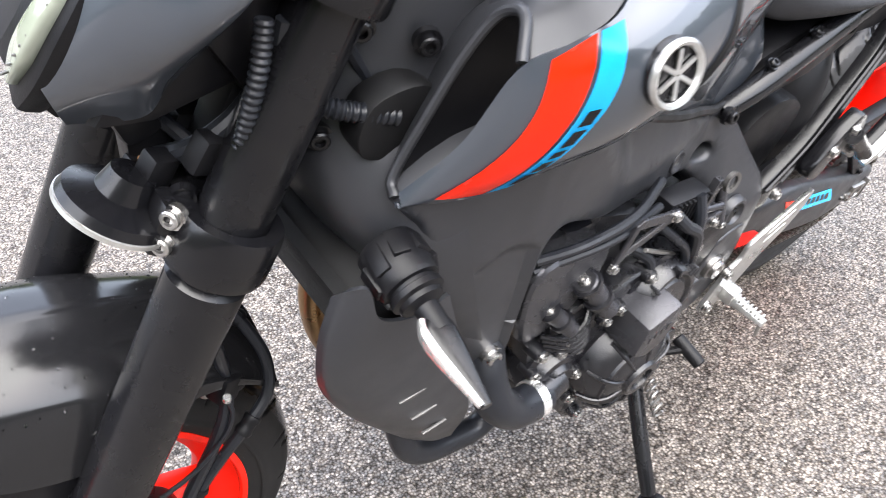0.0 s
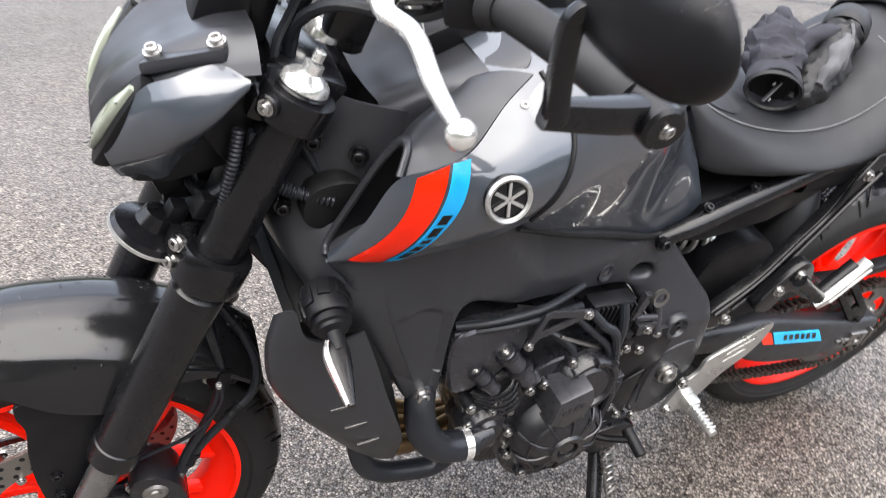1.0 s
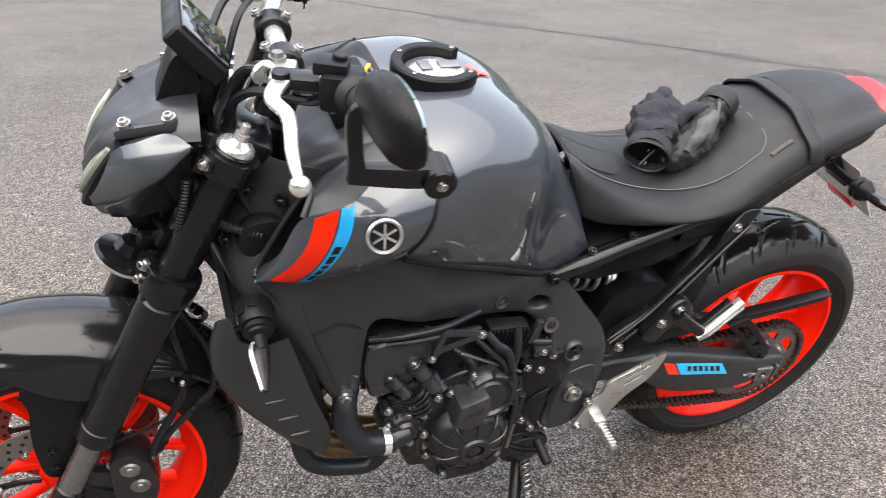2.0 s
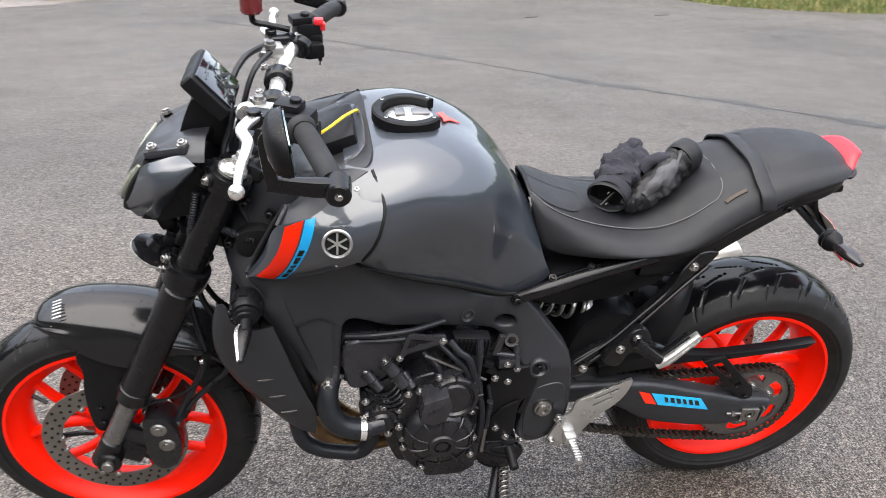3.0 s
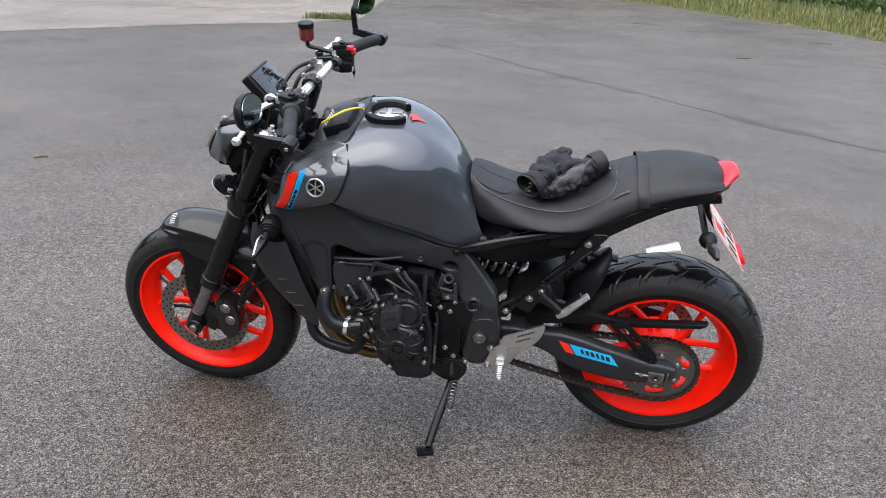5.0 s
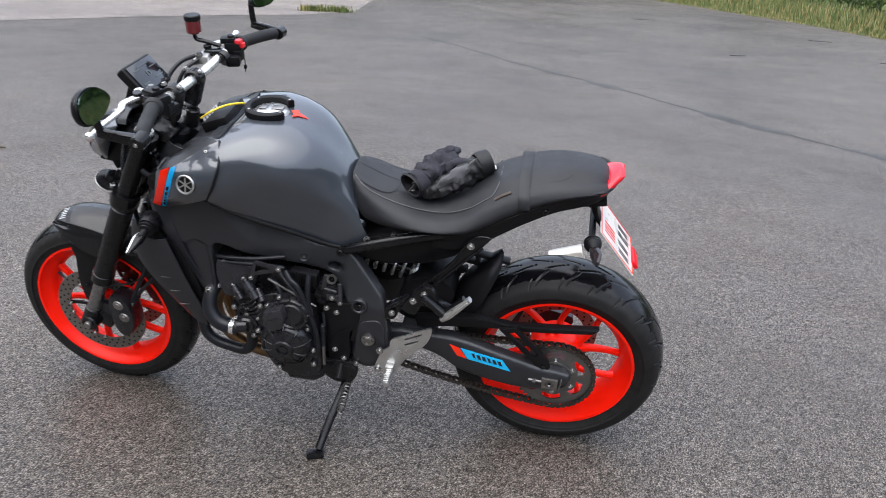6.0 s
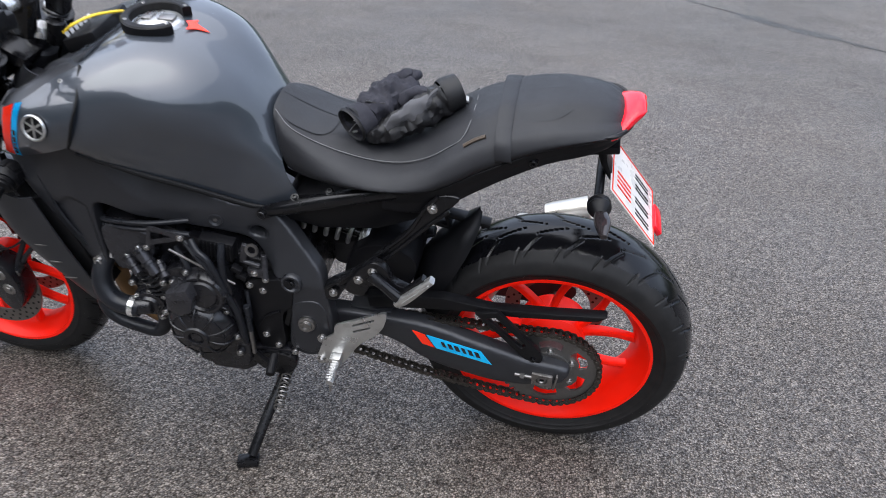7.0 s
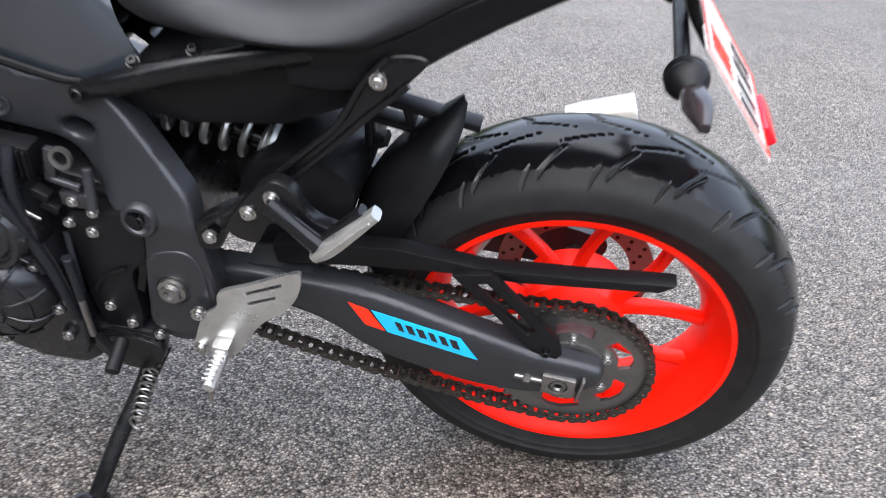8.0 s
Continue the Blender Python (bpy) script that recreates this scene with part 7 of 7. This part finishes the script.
for pts, r in (([(-0.752, -0.195, 0.640), (-0.735, -0.208, 0.622), (-0.713, -0.214, 0.602), (-0.694, -0.214, 0.534), (-0.676, -0.212, 0.461), (-0.674, -0.205, 0.378), (-0.678, -0.19, 0.33)], 0.0072),
               ([(-0.770, -0.190, 0.628), (-0.742, -0.205, 0.604), (-0.716, -0.212, 0.575), (-0.700, -0.214, 0.52), (-0.690, -0.210, 0.45)], 0.0055),
               ([(-0.690, -0.185, 0.632), (-0.691, -0.200, 0.600), (-0.693, -0.204, 0.545), (-0.687, -0.202, 0.470), (-0.684, -0.196, 0.40)], 0.0078),
               ([(-0.95, -0.18, 0.640), (-0.88, -0.196, 0.652), (-0.83, -0.196, 0.654), (-0.76, -0.18, 0.640)], 0.0055),
               ([(-0.95, -0.18, 0.655), (-0.90, -0.195, 0.666), (-0.83, -0.195, 0.672), (-0.76, -0.17, 0.67)], 0.0055),
               ([(-0.80, -0.18, 0.60), (-0.775, -0.20, 0.585), (-0.765, -0.205, 0.56)], 0.0065),
               ([(-0.66, -0.18, 0.50), (-0.655, -0.192, 0.46), (-0.660, -0.192, 0.40)], 0.0045)):
    P("engine_hose", tube(pts, r, 40, 10), HOSE, block, "black engine hose")
gr = P("gear_rod", rod((-0.660, -0.200, 0.400), (-0.662, -0.200, 0.322), 0.0052, None, 12), STEEL, block, "bare steel gear-change rod")
P("rod_boot", rod((-0.657, -0.200, 0.472), (-0.660, -0.200, 0.395), 0.0075, 0.0065, 12), HOSE, gr, "black rubber boot")
P("gear_pedal", merged(tube([(-0.655, -0.195, 0.318), (-0.635, -0.212, 0.322), (-0.610, -0.232, 0.335)], 0.006, 16, 10), rod((-0.607, -0.215, 0.342), (-0.603, -0.262, 0.328), 0.010, None, 14)), PLASTIC, block, "black gear pedal with a rubber toe")
water = P("water_hose", tube([(-0.965, -0.15, 0.560), (-0.985, -0.185, 0.522), (-0.984, -0.206, 0.484), (-0.962, -0.216, 0.454), (-0.930, -0.217, 0.441), (-0.905, -0.214, 0.438)], [0.019, 0.021, 0.0225, 0.0225, 0.0225, 0.0225], 44, 18), HOSE, bike, "thick black water hose")
P("hose_clamp", lathe([(0.0215, -0.006), (0.0242, -0.006), (0.0242, 0.006), (0.0215, 0.006)], (-0.919, -0.2155, 0.439), (1, 0, -0.1), 28, True), SILVER, water, "bright hose clamp")
P("hose_clamp", lathe([(0.0195, -0.005), (0.0222, -0.005), (0.0222, 0.005), (0.0195, 0.005)], (-0.974, -0.164, 0.546), (0.4, 0.6, 0.8), 28, True), SILVER, water, "bright hose clamp")
P("coolant_pipe", tube([(-1.055, -0.13, 0.43), (-1.042, -0.15, 0.355), (-1.010, -0.155, 0.322), (-0.962, -0.155, 0.305), (-0.925, -0.155, 0.300), (-0.902, -0.155, 0.320), (-0.893, -0.155, 0.36), (-0.89, -0.15, 0.42)], 0.0165, 50, 16), HOSE, bike, "black lower coolant pipe")
for y in (-0.09, 0.0, 0.09):
    P("exhaust_header", tube([(-0.93, y, 0.52), (-1.0, y, 0.47), (-1.03, y * 0.9, 0.38), (-1.0, y * 0.7, 0.27), (-0.9, y * 0.4, 0.19), (-0.75, 0.02, 0.165)], 0.019, 40, 16), BROWN, bike, "heat-browned exhaust header pipe")
mf = P("muffler", rod((-0.20, 0.12, 0.30), (-0.075, 0.16, 0.50), 0.045, 0.042, 28), MUFFLER, bike, "bright steel exhaust silencer")
P("outlet_pipe", lathe([(0.0, 0.0), (0.034, 0.0), (0.036, 0.02), (0.036, 0.098), (0.034, 0.101), (0.031, 0.099), (0.031, 0.075), (0, 0.075)], (-0.042, 0.165, 0.518), (0.84, 0.06, 0.26), 32), MUFFLER, mf, "polished outlet pipe")
for a0, b0, w in (((-0.300, -0.01, 0.652), (-0.157, -0.01, 0.624), 0.010), ((-0.300, -0.01, 0.622), (-0.210, -0.01, 0.604), 0.009), ((-0.345, -0.01, 0.556), (-0.278, -0.01, 0.585), 0.011), ((-0.252, -0.01, 0.640), (-0.244, -0.01, 0.612), 0.008), ((-0.206, -0.01, 0.632), (-0.200, -0.01, 0.606), 0.008), ((-0.300, -0.01, 0.66), (-0.300, -0.01, 0.565), 0.012)):
    P("lattice_strut", beam([(*a0, w, 0.03), (*b0, w, 0.03)], 6, 0.25, 3), PLASTIC, mf, "black plastic lattice strut")
# side stand
def lean_ground(y):
    return -math.tan(radians(LEAN)) * y - 0.0022


stand = P("side_stand", merged(beam([(-0.600, -0.150, 0.262, 0.040, 0.024), (-0.612, -0.185, 0.222, 0.028, 0.022), (-0.640, -0.255, 0.155, 0.025, 0.022), (-0.660, -0.318, lean_ground(-0.318) + 0.024, 0.024, 0.020)], 30, 0.4, 4), box((-0.668, -0.328, lean_ground(-0.330) + 0.010), (0.052, 0.036, 0.016), 0.006, (-LEAN, 0, 14))), SATIN, bike, "black steel side stand")
spring_ = [(-0.598 - 0.010 * f + 0.010 * math.cos(2 * math.pi * 11 * f), -0.165 - 0.085 * f, 0.262 - 0.075 * f + 0.010 * math.sin(2 * math.pi * 11 * f)) for f in (k / 132 for k in range(133))]
P("stand_spring", tube(spring_, 0.0022, 265, 6), STEEL, stand, "coiled stand spring")
P("spring_hook", tube([(-0.604, -0.172, 0.272), (-0.59, -0.178, 0.285), (-0.58, -0.172, 0.275), (-0.585, -0.172, 0.262)], 0.004, 16, 8), ALU, stand)
# radiator with its side covers
rad = P("radiator", box((-1.080, 0, 0.565), (0.032, 0.33, 0.31), 0.004, (0, -21, 0)), DARK, bike, "dark finned radiator")
for k in range(26):
    P("fin", box((-1.047 - 0.0043 * k, 0, 0.43 + 0.0110 * k), (0.012, 0.32, 0.003), 0, (0, -21, 0)), DARK, rad)
for s in (-1, 1):
    rows = [[(-1.180, 0.176, 0.738), (-1.174, 0.188, 0.752), (-1.160, 0.196, 0.752), (-1.149, 0.200, 0.716), (-1.115, 0.203, 0.702), (-1.081, 0.201, 0.706)],
            [(-1.190, 0.176, 0.690), (-1.187, 0.188, 0.690), (-1.172, 0.197, 0.682), (-1.150, 0.202, 0.672), (-1.112, 0.204, 0.658), (-1.064, 0.204, 0.652)],
            [(-1.186, 0.174, 0.625), (-1.182, 0.186, 0.625), (-1.168, 0.195, 0.618), (-1.145, 0.201, 0.608), (-1.105, 0.204, 0.596), (-1.045, 0.204, 0.585)],
            [(-1.160, 0.172, 0.562), (-1.155, 0.184, 0.562), (-1.140, 0.193, 0.556), (-1.115, 0.200, 0.550), (-1.078, 0.203, 0.538), (-1.026, 0.203, 0.525)],
            [(-1.122, 0.168, 0.500), (-1.116, 0.180, 0.500), (-1.102, 0.188, 0.494), (-1.080, 0.196, 0.488), (-1.052, 0.200, 0.480), (-1.010, 0.199, 0.468)],
            [(-1.086, 0.160, 0.446), (-1.080, 0.172, 0.443), (-1.068, 0.178, 0.434), (-1.052, 0.184, 0.425), (-1.036, 0.188, 0.416), (-1.012, 0.188, 0.405)]]
    rc = P("radiator_cover", shell([[(x, s * y, z) for x, y, z in r] for r in rows], 40, 26, 0.004 * s), MATT, bike, "graphite radiator side cover with three slots")
    for sx, sz in ((-1.102, 0.579), (-1.082, 0.534), (-1.062, 0.490)):
        P("slot", beam([(sx - 0.015, s * 0.2025, sz - 0.001, 0.0012, 0.004), (sx, s * 0.2030, sz - 0.001, 0.0045, 0.004), (sx + 0.015, s * 0.2025, sz + 0.001, 0.0012, 0.004)], 10, 0.3, 3), DULL, rc, "thin pale slot edge")
    P("radiator_edge", beam([(-1.085, s * 0.165, 0.69, 0.04, 0.03), (-1.05, s * 0.165, 0.58, 0.04, 0.03), (-1.015, s * 0.16, 0.44, 0.035, 0.03)], 16, 0.2, 3), DARK, rad)
    ind = P("front_indicator", lathe([(0, -0.030), (0.0235, -0.030), (0.0258, -0.026), (0.0262, 0.006), (0.0245, 0.010), (0.0205, 0.011), (0.0205, 0.014), (0.0225, 0.015), (0.0225, 0.020), (0.0185, 0.022), (0.0180, 0.026), (0.0105, 0.030), (0.0095, 0.052), (0, 0.052)], (-1.124, s * 0.191, 0.744), (-0.02, s, -0.22), 36), PLASTIC, bike, "black stalked front indicator")
    P("drum_rib", merged(*[box((-1.124 + 0.0258 * math.cos(a), s * (0.184 - 0.0057 * math.sin(a)), 0.7455 + 0.0258 * math.sin(a)), (0.005, 0.024, 0.014), 0.0015, (s * 12, -math.degrees(a), 0)) for a in (radians(-40 + 45 * k) for k in range(8))]), PLASTIC, ind)
    lens = P("indicator_lamp", beam([(-1.126, s * 0.226, 0.735, 0.016, 0.014), (-1.128, s * 0.246, 0.731, 0.026, 0.018), (-1.132, s * 0.306, 0.722, 0.008, 0.008)], 16, 0.35, 4, (0, 0, 1)), SATIN, ind, "dark indicator body")
    P("indicator_lens", beam([(-1.135, s * 0.228, 0.736, 0.006, 0.010), (-1.1395, s * 0.248, 0.732, 0.010, 0.013), (-1.136, s * 0.304, 0.7235, 0.005, 0.006)], 14, 0.3, 3, (0, 0, 1)), SILVER, lens, "pale indicator lens edge")
# dark innards behind the bodywork
P("airbox", merged(box((-0.80, 0, 0.79), (0.34, 0.22, 0.22), 0.03), box((-1.0, 0, 0.83), (0.14, 0.16, 0.18), 0.03, (0, 24, 0)), box((-1.02, 0, 0.72), (0.10, 0.26, 0.14), 0.02)), PLASTIC, bike, "black airbox under the tank")
P("under_seat_tray", merged(plate([(-0.60, 0.66), (-0.55, 0.72), (-0.30, 0.78), (-0.24, 0.76), (-0.30, 0.69), (-0.38, 0.655), (-0.50, 0.64)], -0.112, 0.112, 0.01), box((-0.47, 0.03, 0.60), (0.16, 0.12, 0.12), 0.02)), PLASTIC, bike, "black tray under the seat")
P("steering_head", merged(rod((-1.18, 0, 0.77), (-1.095, 0, 0.95), 0.036, None, 24), box((-1.06, -0.07, 0.845), (0.11, 0.05, 0.13), 0.012, (0, 24, 0)), box((-1.06, 0.07, 0.845), (0.11, 0.05, 0.13), 0.012, (0, 24, 0))), MATT, bike, "graphite steering head")

# ---- gloves on the seat ----
def glove_mesh(stations, n, seg, crease, seed):
    """A crumpled cloth tube: stations of (x, y, z, half width, half height)."""
    bm = bmesh.new()
    rings = []
    line = smooth_line(stations, n)
    for k, (x, y, z, w, h) in enumerate(line):
        a, b = Vector(line[max(0, k - 1)][:3]), Vector(line[min(n - 1, k + 1)][:3])
        d = (b - a).normalized()
        side = d.cross(Vector((0, 0, 1))).normalized()
        up = side.cross(d)
        ring = []
        for i in range(seg):
            t = 2 * math.pi * i / seg
            p = Vector((x, y, z)) + side * w * math.cos(t) + up * h * math.sin(t)
            f = noise.noise(p * 45 + Vector((seed, 0, 0))) * crease - abs(noise.noise(p * 60 + Vector((seed, seed, 0)))) * crease * 1.0 + noise.noise(p * 120 + Vector((0, seed, 0))) * crease * 0.2
            ring.append(p + (side * math.cos(t) + up * math.sin(t)) * f)
        rings.append(ring)
    add_rings(bm, rings)
    return mended(bm)


def cuff_ring(c, axis, r, length, flat, wall=0.004):
    """An open rolled cuff, flattened by flat in height."""
    bm = lathe([(r - wall, 0.0), (r - wall * 0.3, -0.003), (r, 0.001), (r * 1.03, length * 0.4), (r * 0.98, length), (r - wall, length), (r - wall * 1.1, length * 0.5)], c, axis, 36, True)
    bm.transform(Matrix.Translation((0, 0, c[2])) @ Matrix.Diagonal((1, 1, flat, 1)) @ Matrix.Translation((0, 0, -c[2])))
    return bm


def glove(label):
    g = new("glove")
    g.matrix_world = LEANT
    return tagged(g, label, "glove", "gloves on the seat")


g1 = glove("dark purplish cloth glove, cuff open, lying on the seat")
AX1 = Vector((0.62, 0.76, 0.14))
part("glove_hand", glove_mesh([(-0.408, -0.028, 0.874, 0.036, 0.030), (-0.392, -0.006, 0.880, 0.042, 0.036), (-0.372, 0.018, 0.886, 0.046, 0.040), (-0.352, 0.040, 0.892, 0.044, 0.038), (-0.335, 0.058, 0.896, 0.030, 0.028), (-0.328, 0.066, 0.897, 0.010, 0.010)], 54, 32, 0.009, 3), CLOTH, g1, "dark softshell back of the glove")
part("glove_cuff", cuff_ring((-0.430, -0.056, 0.866), AX1, 0.039, 0.036, 0.80), CLOTH, g1, "wide open glove cuff")
part("cuff_hem", cuff_ring((-0.4315, -0.058, 0.866), AX1, 0.0405, 0.005, 0.80, 0.005), LEATHER, g1, "black hem round the cuff")
part("cuff_lining", lathe([(0, 0.022), (0.030, 0.018), (0.0345, 0.004)], (-0.430, -0.056, 0.866), AX1, 28), DARK, g1, "dark inside of the cuff")
part("cuff_label", box((-0.424, -0.050, 0.859), (0.016, 0.003, 0.036), 0.001, (28, 24, 50)), GREY_CLOTH, g1, "grey label inside the cuff")
part("label_print", merged(*[box((-0.4265 + 0.001 * k, -0.0535 + 0.0025 * k, 0.849 + 0.011 * k), (0.010, 0.001, 0.005), 0, (28, 24, 50)) for k in range(3)]), DECAL_WHITE, g1, "white printed bars on the label")
for k, (fx, fy, fz) in enumerate(((-0.352, 0.050, 0.912), (-0.372, 0.040, 0.908), (-0.338, 0.058, 0.905))):
    part("finger", glove_mesh([(fx - 0.012, fy - 0.020, fz - 0.008, 0.013, 0.013), (fx, fy, fz + 0.008, 0.014, 0.014), (fx + 0.010, fy + 0.012, fz + 0.010, 0.012, 0.012), (fx + 0.016, fy + 0.018, fz + 0.006, 0.005, 0.006)], 18, 14, 0.004, 20 + k), CLOTH, g1, "bunched glove finger")
part("thumb", glove_mesh([(-0.412, 0.004, 0.862, 0.015, 0.015), (-0.420, 0.012, 0.872, 0.014, 0.014), (-0.428, 0.018, 0.876, 0.011, 0.011), (-0.433, 0.021, 0.876, 0.004, 0.004)], 16, 14, 0.003, 41), CLOTH, g1, "tucked glove thumb")
part("seam", tube([(-0.428, -0.012, 0.884), (-0.405, -0.030, 0.904), (-0.380, -0.034, 0.905), (-0.360, -0.022, 0.902)], 0.0018, 24, 6), LEATHER, g1, "raised seam")
g2 = glove("black leather glove with grey palm, lying beside another")
AX2 = Vector((0.80, 0.56, 0.18))
part("glove_hand", glove_mesh([(-0.398, -0.072, 0.850, 0.012, 0.012), (-0.385, -0.066, 0.854, 0.022, 0.018), (-0.355, -0.052, 0.862, 0.030, 0.024), (-0.322, -0.034, 0.876, 0.034, 0.030), (-0.290, -0.014, 0.892, 0.032, 0.034), (-0.262, 0.006, 0.908, 0.034, 0.036)], 50, 30, 0.008, 9), LEATHER, g2, "black leather glove hand")
part("palm_panel", glove_mesh([(-0.360, -0.070, 0.874, 0.008, 0.010), (-0.335, -0.056, 0.888, 0.014, 0.018), (-0.306, -0.038, 0.902, 0.016, 0.020), (-0.282, -0.020, 0.914, 0.012, 0.016)], 26, 20, 0.005, 31), GREY_CLOTH, g2, "grey palm panel with gathered creases")
part("thumb", glove_mesh([(-0.345, 0.0, 0.892, 0.016, 0.015), (-0.325, 0.004, 0.910, 0.015, 0.014), (-0.302, -0.004, 0.922, 0.013, 0.012), (-0.288, -0.012, 0.926, 0.005, 0.005)], 20, 16, 0.004, 44), CLOTH, g2, "dark glove thumb")
part("glove_cuff", cuff_ring((-0.264, 0.004, 0.910), AX2, 0.034, 0.034, 1.02, 0.008), LEATHER, g2, "padded black cuff")
part("cuff_lining", lathe([(0, 0.022), (0.024, 0.020), (0.027, 0.010)], (-0.264, 0.004, 0.910), AX2, 28), DARK, g2, "dark inside of the cuff")
for k in range(4):
    part("gather", tube([(-0.292 + 0.006 * k, -0.040 + 0.008 * k, 0.914 + 0.002 * k), (-0.282 + 0.006 * k, -0.026 + 0.008 * k, 0.928 + 0.002 * k), (-0.272 + 0.006 * k, -0.010 + 0.008 * k, 0.934 + 0.002 * k)], 0.0028, 14, 6), GREY_CLOTH, g2, "gathered crease")
tab = part("pull_tab", box((-0.222, 0.012, 0.905), (0.034, 0.020, 0.004), 0.001, (20, 28, 20)), LEATHER, g2, "black pull tab with a pale print")
part("tab_print", merged(*[box((-0.228 + 0.011 * k, 0.011 + 0.003 * k, 0.9105 - 0.005 * k), (0.006, 0.012, 0.001), 0, (20, 28, 20)) for k in range(2)]), DECAL_WHITE, g2, "pale printed bars")
